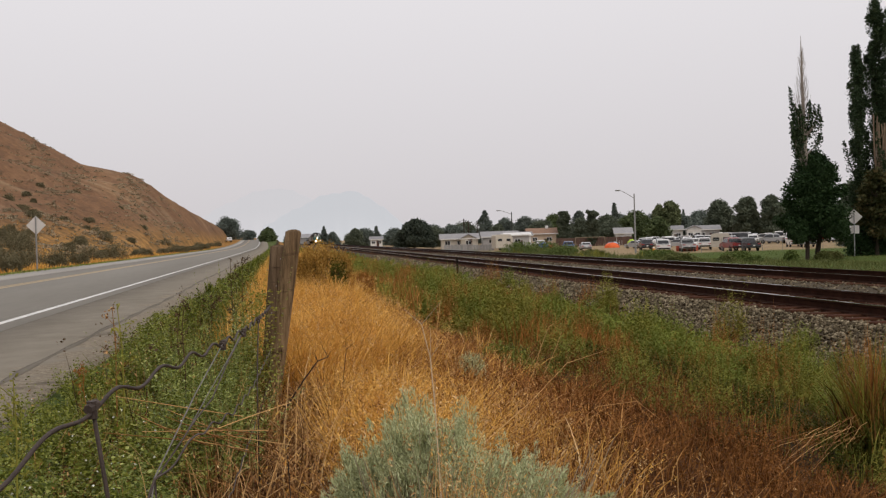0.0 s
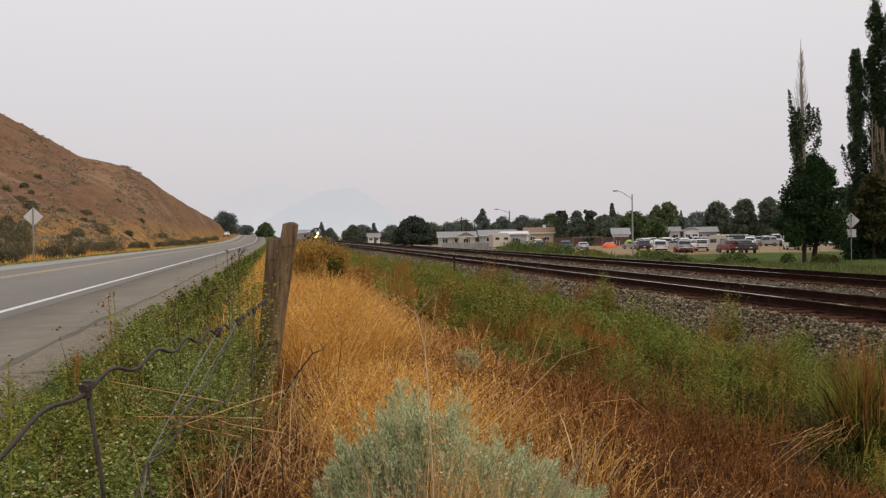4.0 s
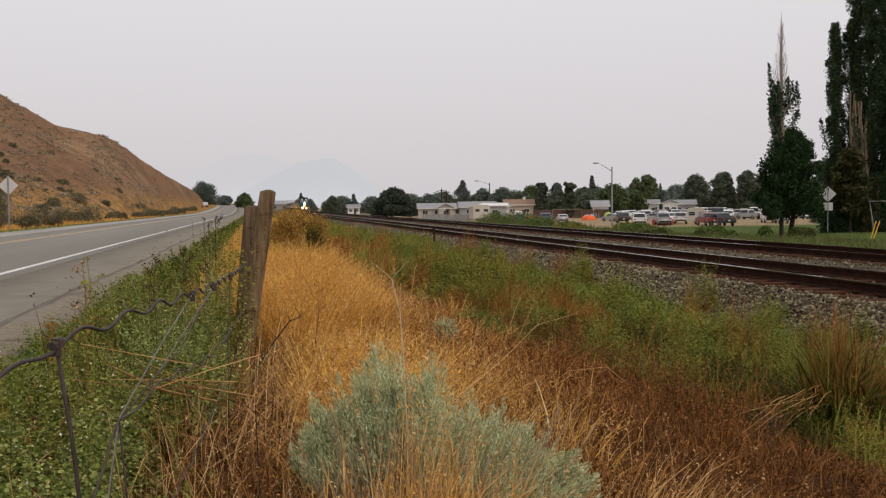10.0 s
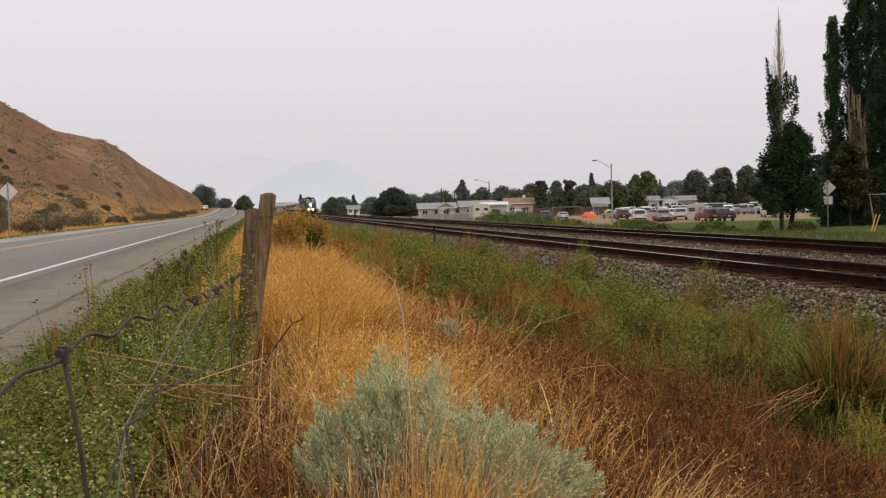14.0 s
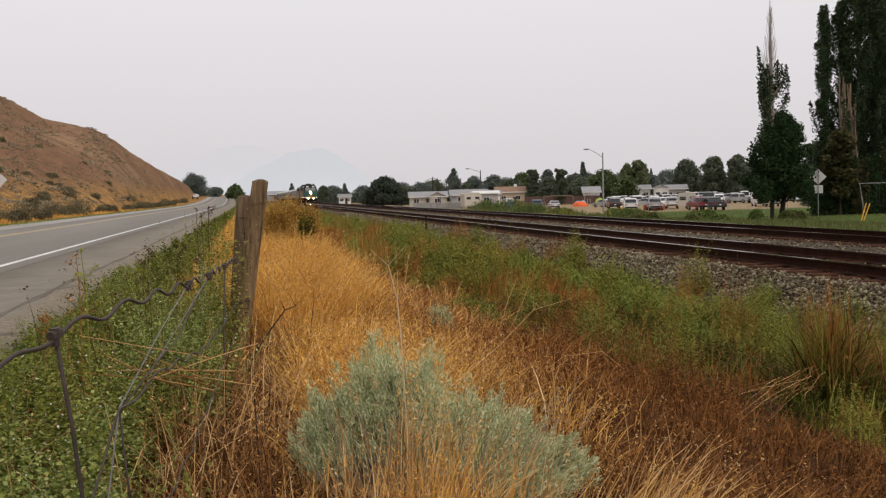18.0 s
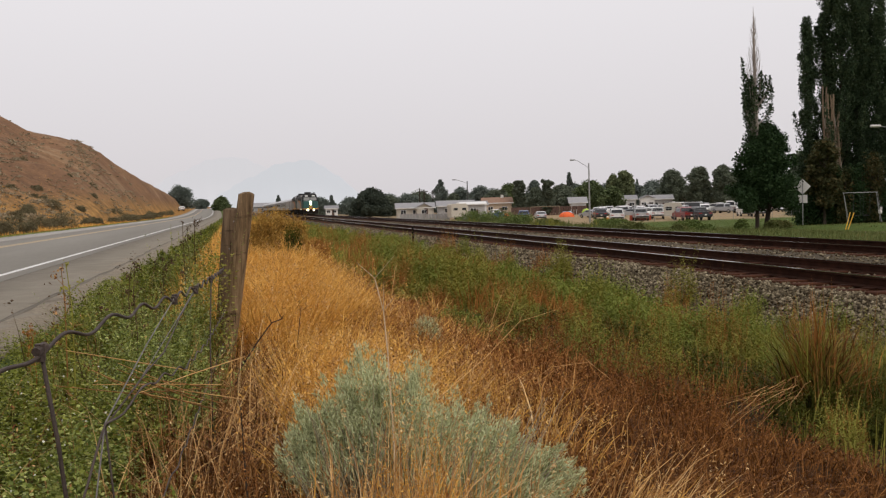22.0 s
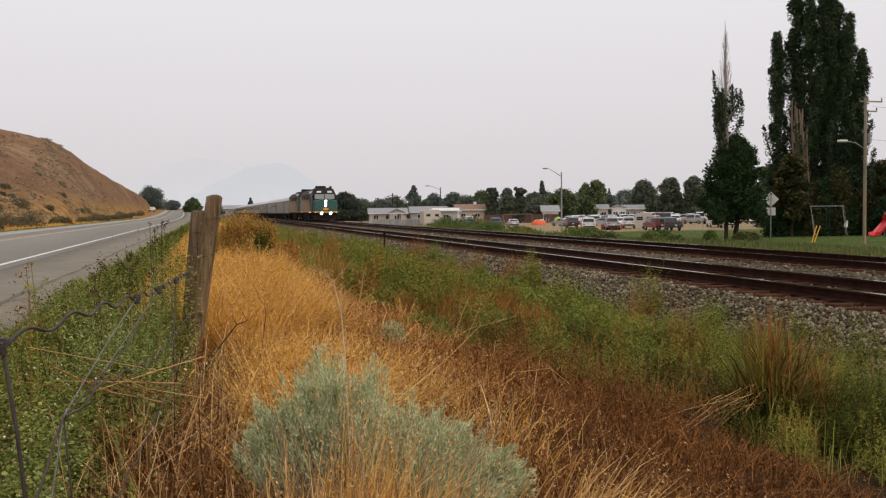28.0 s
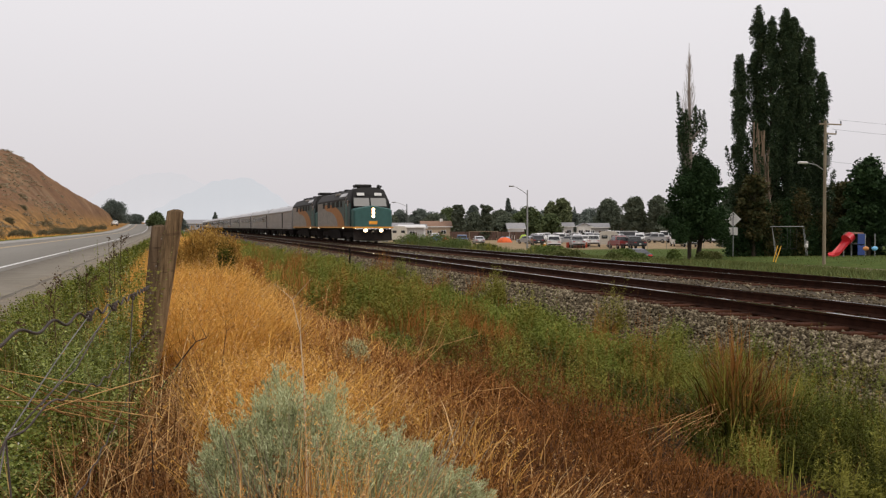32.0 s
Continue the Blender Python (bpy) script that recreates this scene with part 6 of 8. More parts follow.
poplar(49.3, 72.9, 17.4, 2.5, 13000, 11, "slender dark green poplar beside a broad one", 0.1)
poplar(50.9, 72.6, 21.8, 2.7, 17000, 12, "tall dark poplar with bare trunks low down", 0.4)
poplar(51.5, 71.4, 20.6, 2.7, 19000, 13, "tall dark poplar with dense foliage", 0.1)
poplar(52.5, 70.8, 21.2, 2.9, 21000, 14, "tall dark poplar with a ragged top", 0.08)
poplar(53.2, 70.4, 20.4, 2.9, 20000, 16, "tall dark poplar with dense foliage", 0.07)
poplar(54.0, 69.6, 18.6, 2.9, 18000, 17, "tall dark poplar at the thinner end of a row", 0.06)
poplar(54.8, 69.0, 15.4, 2.5, 13000, 15, "lower dark poplar at the end of a row", 0.05)
POP = thing("bare_poplar", pose(49.2, 69.8, G1), "pale bare poplar trunks with peeling bark", "tree")
M_PEEL = surface("peeling_poplar_bark", (0.1, 0.07, 0.047), (0.32, 0.23, 0.15), 2, 0.9, 0, 0.6, 12, False, (1, 1, 0.12))
rp = random.Random(19)
for j in range(11):
    f = j / 10
    dx, dy, top = -0.75 + 1.35 * f, rp.uniform(0.0, 0.5), rp.uniform(9.4, 11.6) if f < 0.75 else rp.uniform(7.4, 9.2)
    pts = []
    for z in (-0.2, 1.5, 3.0, 4.2, 5.4, 6.6, 7.8, 9.0, top):
        if z > top:
            continue
        w = smooth01(z / 9)
        pts.append((1.0 - 0.2 * w + dx * (0.25 + 0.75 * w) - 0.35 * w + rp.uniform(-0.1, 0.1), dy, z))
    trunk = part("trunk", Shape().path(pts, [0.17 - 0.12 * k / (len(pts) - 1) for k in range(len(pts))], 7), M_PEEL, POP)
    for k in range(3):
        q = pts[rp.randrange(3, len(pts) - 1)]
        e = rp.uniform(-0.35, 0.35)
        part("twig", Shape().path([(q[0], q[1], q[2]), (q[0] + e * 0.7, q[1] - 0.15, q[2] + 0.5), (q[0] + e, q[1] - 0.2, q[2] + rp.uniform(0.9, 1.5))], [0.03, 0.022, 0.006], 4), M_PEEL, trunk)
    q = pts[rp.randrange(3, len(pts) - 2)]
    part("bark_strip", Shape().path([(q[0] + 0.05, q[1] - 0.1, q[2] + 0.6), (q[0] + 0.02, q[1] - 0.16, q[2] + 0.1), (q[0] + 0.1, q[1] - 0.24, q[2] - 0.5)], [0.03, 0.035, 0.012], 4), M_DEADWOOD, trunk, "hanging strip of pale peeling bark")
gp = np.random.default_rng(5)
v, q = plumes(gp, [((0.5, -0.35, 2.0 + 0.5 * k), (gp.uniform(-0.7, 0.9), -0.45, 3.6 + 0.75 * k)) for k in range(10)], 1500, 0.12, 0.08)
part("foliage", soup("foliage", v, q, M_LEAF_POPLAR), None, POP, "sparse dark leaves among bare trunks")


def dying_poplar(x, y):
    g = np.random.default_rng(77)
    t = thing("dying_poplar", pose(x, y, G1), "half-dead poplar with bare pale top branches", "tree")
    part("lower_trunk", Shape().path([(0, 0, -1.0), (0.1, 0, 5), (0, 0, 9)], [0.16, 0.15, 0.13], 8), M_BARK, t)
    s = Shape().path([(0.05, 0, 6.5), (0, 0, 9), (-0.1, 0, 13), (-0.12, 0, 16.4)], [0.17, 0.15, 0.09, 0.012], 8)
    limbs = []
    # bare spire: thin twigs sweeping up close to the stem
    for j in range(150):
        z0 = 9.6 + 5.6 * g.random()
        a, ln = g.uniform(0, 2 * np.pi), g.uniform(0.8, 2.0) * (17.0 - z0) / 6
        r = g.uniform(0.2, 0.8) * (16.8 - z0) / 7
        s.path([(-0.06, 0, z0), (r * 0.75 * np.cos(a) - 0.06, r * 0.75 * np.sin(a), z0 + ln * 0.4), (r * np.cos(a) - 0.08, r * np.sin(a), z0 + ln)], [0.014, 0.011, 0.006], 3)
    # living limbs, each ending in a plume of leaves
    for j in range(26):
        z0 = g.uniform(6.0, 9.6)
        a, ln = g.uniform(0, 2 * np.pi), g.uniform(1.2, 3.2)
        r = g.uniform(0.5, 1.25)
        e = (r * np.cos(a), r * np.sin(a), z0 + ln)
        s.path([(0, 0, z0 - 0.4), (e[0] * 0.7, e[1] * 0.7, z0 + ln * 0.3), e], [0.06, 0.04, 0.01], 4)
        limbs.append(((e[0] * 0.4, e[1] * 0.4, z0), e))
    limbs += [((-0.45, 0.2, 9.0), (-0.85, 0.45, 12.6)), ((-0.4, 0.3, 8.6), (-0.7, 0.5, 11.8)), ((0.5, -0.3, 7.6), (1.05, -0.6, 10.2))]
    part("trunk", s, M_DEADWOOD, t, "pale bare trunk and twigs")
    v, q = plumes(g, limbs, 5200, 0.15, 0.085)
    part("crown", soup("crown", v, q, M_LEAF_POPLAR), None, t, "remaining dark green leaves")


dying_poplar(39.2, 64.6)
tree("maple_tree", 47.7, 68.4, G1, 6.6, 3.2, "round", 8000, 0.13, M_LEAF_BROWN, "small tree with browning leaves beneath the poplars", 0.14, bare=0.15, seed=21)
tree("maple_tree", 58.2, 70.0, G1, 6.0, 6.0, "round", 9000, 0.14, M_LEAF_BROWN, "small tree with reddish leaves behind the playground", 0.14, bare=0.1, seed=22)
tree("maple_tree", 55.2, 63.5, G1, 7.8, 5.0, "dome", 14000, 0.13, M_LEAF_DARK, "leafy green maple behind the playground", 0.18, bare=0.1, seed=23)
tree("maple_tree", 59.5, 61.0, G1, 6.8, 5.0, "round", 12000, 0.13, M_LEAF_DARK, "leafy green maple at the park edge", 0.18, bare=0.08, seed=24)
tree("maple_tree", 61, 66, G1, 6.6, 6.0, "round", 9000, 0.15, M_LEAF_DARK, "dark leafy tree behind the park", 0.18, bare=0.05, seed=25)
tree("maple_tree", 60.8, 91.5, -1.6, 7.6, 4.0, "dome", 5000, 0.18, M_LEAF_TOWN_HAZE, "green tree behind the chestnut tree", 0.18, bare=0.1, seed=26)
for k, (x, y, h, w) in enumerate(((56.5, 75.5, 4.6, 7), (62.0, 73.0, 5.0, 8), (67, 68, 6.0, 8), (64, 63, 5.5, 7))):
    tree("maple_tree", x, y, float(ground_z(x, y)), h, w, "round", 6500, 0.16, M_LEAF_DARK, "dark understorey tree behind the park", 0.14, "", 0.0, 40 + k)

G2 = -2.0
FAR_TREES = [
    (37.2, 257, 5.3, 9.6, "round", "S"), (42.2, 257, 3.4, 5.4, "round", "D"), (26.0, 329, 4.4, 6, "round", "D"), (46.5, 398, 5.2, 5, "cone", "F"), (71.5, 322, 10.2, 12, "cone", "F"), (65.9, 333, 5.2, 10, "round", "D"), (83.3, 340, 6.9, 8, "round", "F"),
    (82, 308, 6.4, 8, "round", "F"), (90, 300, 6.8, 9, "round", "M"), (68.6, 219.6, 6.6, 3.1, "block", "B"), (81.5, 247, 7.0, 4.6, "round", "F"), (71.9, 208, 6.3, 2.9, "block", "B"), (104.5, 281, 10.5, 6, "cone", "F"),
    (88.5, 223, 5.7, 6.4, "round", "M"), (101.5, 239, 8.0, 4.2, "round", "L"), (104.6, 238, 8.6, 5.2, "round", "L"), (173.8, 382, 10.3, 5, "cone", "F"), (179.8, 380, 7.3, 9, "round", "F"), (125, 250.5, 8.8, 8.2, "round", "D"), (122, 229, 9.0, 5.6, "round", "D"), (127.5, 226, 9.3, 6, "round", "D"), (149.8, 260, 8.0, 6, "round", "D"),
    (-21.9, 399, 11.0, 12.4, "round", "F"), (-13.8, 420, 6.0, 5.4, "round", "F"), (-3.9, 300, 5.2, 5, "round", "M"), (19.2, 420, 7.6, 7.0, "cone", "F"), (23.0, 419, 4.2, 6, "round", "F"), (35.2, 345, 6.0, 6.0, "cone", "F"), (4.2, 410, 5.5, 5, "round", "F"),
    (56, 300, 4.2, 8, "round", "F"), (77, 232, 4.6, 5, "round", "D"), (96, 246, 5.0, 6, "round", "M"), (113, 300, 6.4, 9, "round", "F"), (142, 330, 6.6, 12, "round", "F"), (160, 300, 7.0, 10, "round", "F"), (112, 250, 5.4, 6, "round", "F"), (62, 262, 4.0, 5, "round", "D"), (138, 238, 6.4, 7, "round", "D"), (48, 300, 3.4, 7, "round", "F"), (92, 330, 5.6, 9, "round", "F"), (100, 330, 5.8, 10, "round", "F"), (75, 262, 4.2, 7, "round", "D"), (95, 262, 5.4, 8, "round", "D"), (120, 290, 5.6, 9, "round", "F"), (133, 300, 5.8, 9, "round", "F"), (152, 320, 7, 10, "round", "F"), (80, 218, 3.2, 6, "round", "D"), (96, 226, 4.2, 5, "round", "M"), (66, 233, 4.0, 5, "round", "D"), (34, 380, 4.6, 9, "round", "F"), (46, 380, 4.4, 10, "round", "F"), (60, 370, 4.8, 10, "round", "F")]
TM = {"S": (M_LEAF_SHADE, "large dense dark shade tree beside the rails"), "D": (M_LEAF_TOWN_HAZE, "dark green broadleaf tree among houses"), "F": (M_LEAF_FAR_HAZE, "distant tree with leaves paled grey-green for haze"), "M": (M_LEAF_MID, "green leafy tree beside the houses"), "L": (M_LEAF_WILLOW, "light green tree with a split crown"), "B": (M_LEAF_TOWN_HAZE, "clipped blocky dark olive cedar")}
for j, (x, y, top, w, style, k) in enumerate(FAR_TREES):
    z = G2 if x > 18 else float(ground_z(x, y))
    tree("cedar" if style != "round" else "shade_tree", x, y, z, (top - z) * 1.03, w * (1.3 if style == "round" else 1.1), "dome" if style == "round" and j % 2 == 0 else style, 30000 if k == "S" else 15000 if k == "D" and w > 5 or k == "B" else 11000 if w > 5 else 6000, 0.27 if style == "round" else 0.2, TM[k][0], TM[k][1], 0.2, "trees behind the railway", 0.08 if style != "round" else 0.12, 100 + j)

rb = random.Random(31)
for j in range(46):
    a = radians(2.0 + 34.0 * j / 45 + rb.uniform(-0.3, 0.3))
    r = rb.uniform(320, 420)
    x, y = r * math.sin(a), r * math.cos(a)
    h, w = rb.uniform(5.6, 8.4) * (1 if a > 0.26 else 0.75), rb.uniform(10, 15)
    if a < 0.158 or x - 0.6 * w < 18:
        continue
    tree("shade_tree", x, y, G2, h, w, "round" if j % 3 else "dome", 2600, 0.42, M_LEAF_FAR_HAZE, "distant tree with leaves paled grey-green for haze", 0.25, "trees behind the railway", 0.04, 300 + j)

# dark understorey beneath the poplars
rb = random.Random(8)
for k in range(13):
    f = k / 12
    x, y = 46.9 + 7.8 * f, 69.6 - 3.4 * f + rb.uniform(-0.6, 0.5)
    shrub("understorey_bush", x, y, float(ground_z(x, y)), rb.uniform(0.9, 1.3), 0.9, rb.uniform(2.4, 4.4) if not 2 < k < 8 else rb.uniform(4.6, 6.0), 4200 if not 2 < k < 8 else 6000, 0.11, M_LEAF_BROWN if k % 3 == 1 else M_LEAF_DARK, "dark leafy bush beneath the poplars" if k % 3 != 1 else "browning leafy bush beneath the poplars", group="bushes beneath the poplars")

# bushes along the far side of the rails
for x, y, rx, h, mt in ((26.0, 92, 2.4, 1.75, M_THICKET), (24.2, 94, 1.8, 1.6, M_THICKET), (28.0, 90, 1.7, 1.4, M_THICKET), (29.0, 84, 1.5, 0.9, M_LAWN), (34.4, 80, 1.6, 0.9, M_LAWN), (35.8, 78, 1.2, 0.8, M_LAWN), (29.3, 50.0, 0.42, 0.72, M_THICKET), (28.4, 52.8, 0.5, 0.4, M_THICKET), (27.5, 54.5, 0.5, 0.4, M_LAWN), (23.6, 53.0, 0.9, 0.7, M_LAWN), (25.5, 60, 1.2, 0.8, M_THICKET), (27.2, 66, 1.1, 0.8, M_THICKET), (24.0, 70, 1.2, 0.8, M_LAWN), (40.0, 63.7, 0.7, 0.8, M_LAWN), (40.9, 64.0, 0.7, 0.65, M_LAWN), (30.0, 58, 1.0, 0.7, M_THICKET), (23.2, 78, 1.3, 0.9, M_THICKET)):
    shrub("weed_bush", x, y, float(ground_z(x, y)), rx, rx * 0.8, h, 4200, 0.075, mt, "green weed bush beside the side street", group="bushes beyond the railway")

# sagebrush on the hillside
def hill_brush():
    rr = np.random.default_rng(9)
    for j in range(160):
        if j < 56:
            y, up = rr.uniform(45, 105), rr.uniform(0, 1) ** 1.1 * 16
        elif j < 120:
            y, up = rr.uniform(100, 260), rr.uniform(0, 1) ** 1.5 * 9
        else:
            y, up = rr.uniform(60, 190), rr.uniform(8, 34)
        x = -14.6 - up
        if wave(np.array(x), np.array(y), 0.22) < -0.55:
            continue
        b = float(max(hill_z(np.array(x), np.array(y)), ground_z(x, y)))
        r = rr.uniform(0.6, 1.35) * (1.0 if j < 56 else 0.85)
        shrub("sagebrush_clump", x + float(bend(y)), y, b - 0.08, r, r, r * rr.uniform(0.95, 1.5), 3400, 0.05, M_SAGE_FAR, "grey-brown sagebrush beside the highway", group="roadside sagebrush", upright=0.4)
    n = 9000
    a = np.radians(rr.uniform(4, 24, n))
    r = rr.uniform(80, 260, n)
    x, y = -r * np.sin(a), r * np.cos(a)
    keep = (x < -21) & (wave(x, y, 0.09) + 0.6 * rr.normal(0, 1, n) > 0.05)
    x, y = x[keep], y[keep]
    z = hill_z(x, y)
    sz = 0.12 + 0.62 * rr.random(len(x)) ** 3.0
    k = 40
    d = rr.normal(0, 1, (len(x), k, 3))
    d /= np.linalg.norm(d, axis=2)[:, :, None]
    d[:, :, 2] = np.abs(d[:, :, 2])
    c = np.stack([x, y, z], -1)[:, None] + d * (rr.uniform(0.5, 1.0, (len(x), k)) * sz[:, None])[:, :, None] * np.array([1.4, 1.4, 0.6])
    v, q = leaves_at(c.reshape(-1, 3), np.repeat(0.045 + 0.15 * sz, k), 1.6, 1.0)
    tagged(new("hillside_brush", soup("hillside_brush", v, q, M_HILL_BRUSH)), "scattered grey sagebrush on the hillside", "shrub", kind="stuff")


hill_brush()


# ---- train ----
M_L_GREY = paint("loco_grey", (0.24, 0.215, 0.185), 0.6, 0.3)
M_L_TEAL = paint("loco_teal", (0.04, 0.115, 0.105), 0.5, 0.2)
M_L_DTEAL = paint("loco_dark_teal", (0.025, 0.06, 0.058), 0.5, 0.2)
M_L_ORANGE = paint("loco_orange", (0.36, 0.15, 0.04), 0.6, 0.25)
M_L_DARK = paint("loco_dark_roof", (0.016, 0.015, 0.014), 0.75, 0.3)
M_L_YELLOW = paint("loco_yellow", (0.75, 0.32, 0.03), 0.5, 0.1)
M_NUMBER = paint("white_number_bar", (0.75, 0.74, 0.72), 0.5, 0.05)
M_STEEL = surface("stainless_coach_steel", (0.27, 0.265, 0.262), (0.42, 0.41, 0.4), 1.2, 0.4, 0.5, 0.03, 30, False, (1, 0.2, 1))
M_COACH_ROOF = surface("coach_roof_steel", (0.42, 0.415, 0.42), (0.58, 0.57, 0.57), 1.0, 0.45, 0.4, 0.03, 20)


def bogie(parent, y, axles, wb):
    b = part("truck", Shape().box(-1.12, y, 0.62, 0.2, wb + 1.3, 0.34, 0.04).box(1.12, y, 0.62, 0.2, wb + 1.3, 0.34, 0.04).box(-1.12, y, 0.36, 0.16, wb * 0.5, 0.3, 0.04).box(1.12, y, 0.36, 0.16, wb * 0.5, 0.3, 0.04).box(0, y, 0.85, 2.3, wb + 1.6, 0.2, 0.02).box(0, y, 0.6, 1.9, 0.4, 0.25, 0.03), M_UNDER, parent, "grimy bogie frame")
    for k in range(axles):
        yy = y + (k - (axles - 1) / 2) * wb / max(1, axles - 1)
        for s in (-1, 1):
            part("wheel", Shape().tube((s * 0.66, yy, 0.5), (s * 0.8, yy, 0.5), 0.5, n=20).tube((s * 0.62, yy, 0.5), (s * 0.66, yy, 0.5), 0.53, n=20).tube((s * 0.8, yy, 0.5), (s * 1.02, yy, 0.5), 0.12, n=10), M_UNDER, b)


def lower(t, f):
    for ob in t.children_recursive:
        ob.data.transform(Matrix.Diagonal((1, 1, f, 1)))


def build_loco(label):
    """Cowl-bodied passenger diesel, its nose towards -y."""
    t = thing("locomotive", pose(FAR_TRACK, 0, 0), label, "locomotive", "pair of locomotives")
    hw = 1.53
    # cowl behind the cab
    cowl = [(-hw, 1.25), (hw, 1.25), (hw, 3.55), (1.12, 4.1), (0.55, 4.28), (-0.55, 4.28), (-1.12, 4.1), (-hw, 3.55)]
    body = part("body", Shape().prism(cowl, 2.9, 16.6), M_L_GREY, t, "grey cowl body with grime")
    part("roof", Shape().prism([(-hw - 0.012, 3.4), (-hw - 0.012, 3.56), (-1.13, 4.12), (-0.56, 4.3), (0.56, 4.3), (1.13, 4.12), (hw + 0.012, 3.56), (hw + 0.012, 3.4)], 2.95, 16.62), M_L_DARK, t, "dark weathered roof")
    # sweeping colour bands on the flanks
    for s in (-1, 1):
        part("flank_panel", Shape().box(s * (hw + 0.0), 8.0, 2.32, 0.012, 9.9, 2.1), M_L_DTEAL, t, "dark teal flank panel")
        q = [k * math.pi / 24 for k in range(13)]
        arc = [(11.5, 1.28)] + [(11.5 - 8.2 * math.cos(a), 1.28 + 1.95 * math.sin(a)) for a in q] + [(13.5, 3.1), (13.5, 1.28)]
        part("side_swoosh", Shape().prism(arc, s * (hw + 0.012), s * (hw - 0.05), "x"), M_L_ORANGE, t, "curved orange flank band")
        arc = [(11.5, 1.29)] + [(11.5 - 5.3 * math.cos(a), 1.29 + 1.36 * math.sin(a)) for a in q] + [(13.6, 3.2), (13.6, 1.29)]
        part("side_swoosh", Shape().prism(arc, s * (hw + 0.018), s * (hw - 0.05), "x"), M_L_GREY, t, "grey inner arc")
        part("sill_stripe", Shape().box(s * (hw + 0.006), 8.3, 1.22, 0.04, 16.4, 0.1), M_L_YELLOW, t, "yellow sill stripe")
        for yy, ww in ((4.6, 0.7), (6.3, 1.1), (8.3, 1.3), (10.4, 1.3), (13.0, 1.0)):
            g = part("side_grille", Shape().box(s * (hw + 0.012), yy, 3.15, 0.03, ww, 0.5, 0.01), M_L_DARK, t, "dark intake grille")
            for k in range(4):
                part("slat", Shape().box(s * (hw + 0.03), yy, 2.98 + 0.11 * k, 0.02, ww - 0.08, 0.03), M_UNDER, g)
        part("cab_door", Shape().box(s * (hw + 0.01), 2.45, 2.25, 0.03, 0.62, 1.75, 0.02), M_L_TEAL, t)
        part("cab_side_window", Shape().box(s * (hw + 0.012), 1.85, 3.12, 0.03, 0.7, 0.52, 0.02), M_GLASS, t, "dark cab side window")
        part("handrail", Shape().tube((s * (hw + 0.07), 2.85, 1.3), (s * (hw + 0.07), 2.85, 3.2), 0.018, n=6), M_CHROME, t)
    # cab and nose
    cab = [(-hw, 1.25), (hw, 1.25), (hw, 3.3), (1.2, 4.25), (0.55, 4.42), (-0.55, 4.42), (-1.2, 4.25), (-hw, 3.3)]
    ring = lambda y, f, zt: [(x * f, y + max(0.0, (z - 2.75)) * zt, z) for x, z in cab]
    part("cab", Shape().loft([ring(0.95, 0.96, 0.42), ring(1.25, 1.0, 0.35), ring(2.95, 1.0, 0.0)]), M_L_DARK, t, "dark cab with sloping front")
    part("cab_flank", Shape().box(-hw + 0.02, 1.95, 2.2, 0.06, 1.95, 1.85).box(hw - 0.02, 1.95, 2.2, 0.06, 1.95, 1.85), M_L_DTEAL, t, "teal cab flank")
    nose = [(-1.46, 1.25), (1.46, 1.25), (1.46, 2.55), (1.3, 2.72), (0.0, 2.95), (-1.3, 2.72), (-1.46, 2.55)]
    part("nose", Shape().loft([[(x * 0.9, 0.0, 1.25 + (z - 1.25) * 0.95) for x, z in nose], [(x * 0.985, 0.14, 1.25 + (z - 1.25) * 0.99) for x, z in nose], [(x, 1.1, z) for x, z in nose]]), M_L_TEAL, t, "teal snub nose")
    part("nose_stripe", Shape().box(0, 0.0, 1.22, 2.75, 0.06, 0.1).box(0, 0.1, 1.2, 2.95, 0.1, 0.1), M_L_YELLOW, t, "yellow stripe along the sill")
    part("nose_badge", Shape().box(0, -0.012, 1.58, 0.62, 0.03, 0.26, 0.01), M_L_YELLOW, t, "yellow badge")
    for s in (-1, 1):
        part("windshield", Shape().add([(s * 0.06, 0.95, 2.9), (s * 1.24, 0.95, 2.9), (s * 1.2, 1.22, 3.56), (s * 0.06, 1.22, 3.56), (s * 0.06, 1.05, 2.9), (s * 1.24, 1.05, 2.9), (s * 1.2, 1.32, 3.56), (s * 0.06, 1.32, 3.56)], [(0, 1, 2, 3), (4, 7, 6, 5), (0, 4, 5, 1), (1, 5, 6, 2), (2, 6, 7, 3), (3, 7, 4, 0)]), M_WINDSHIELD, t, "pale reflecting windshield")
        part("number_board", Shape().box(s * 0.66, 1.36, 3.86, 0.55, 0.05, 0.24, 0.01, Matrix.Rotation(-0.35, 4, "X")), M_NUMBER, t, "white number board bar")
        d = part("ditch_light", Shape().tube((s * 0.58, -0.12, 0.98), (s * 0.58, 0.1, 0.98), 0.15, n=14), M_UNDER, t, "ditch lamp housing")
        part("lens", Shape().tube((s * 0.58, -0.135, 0.98), (s * 0.58, -0.118, 0.98), 0.085, n=14), M_HEADLIGHT, d, "lit ditch lamp")
        part("reflector", Shape().tube((s * 0.58, -0.128, 0.98), (s * 0.58, -0.119, 0.98), 0.125, n=16), M_LAMP_GLARE, d, "glowing ring added for warm glare round the lamp")
        part("step_light", Shape().ball((s * 1.3, 0.12, 1.14), 0.03), M_MARKER, t)
        part("flank_light", Shape().ball((s * 1.6, 3.4, 1.15), 0.04), M_MARKER, t)
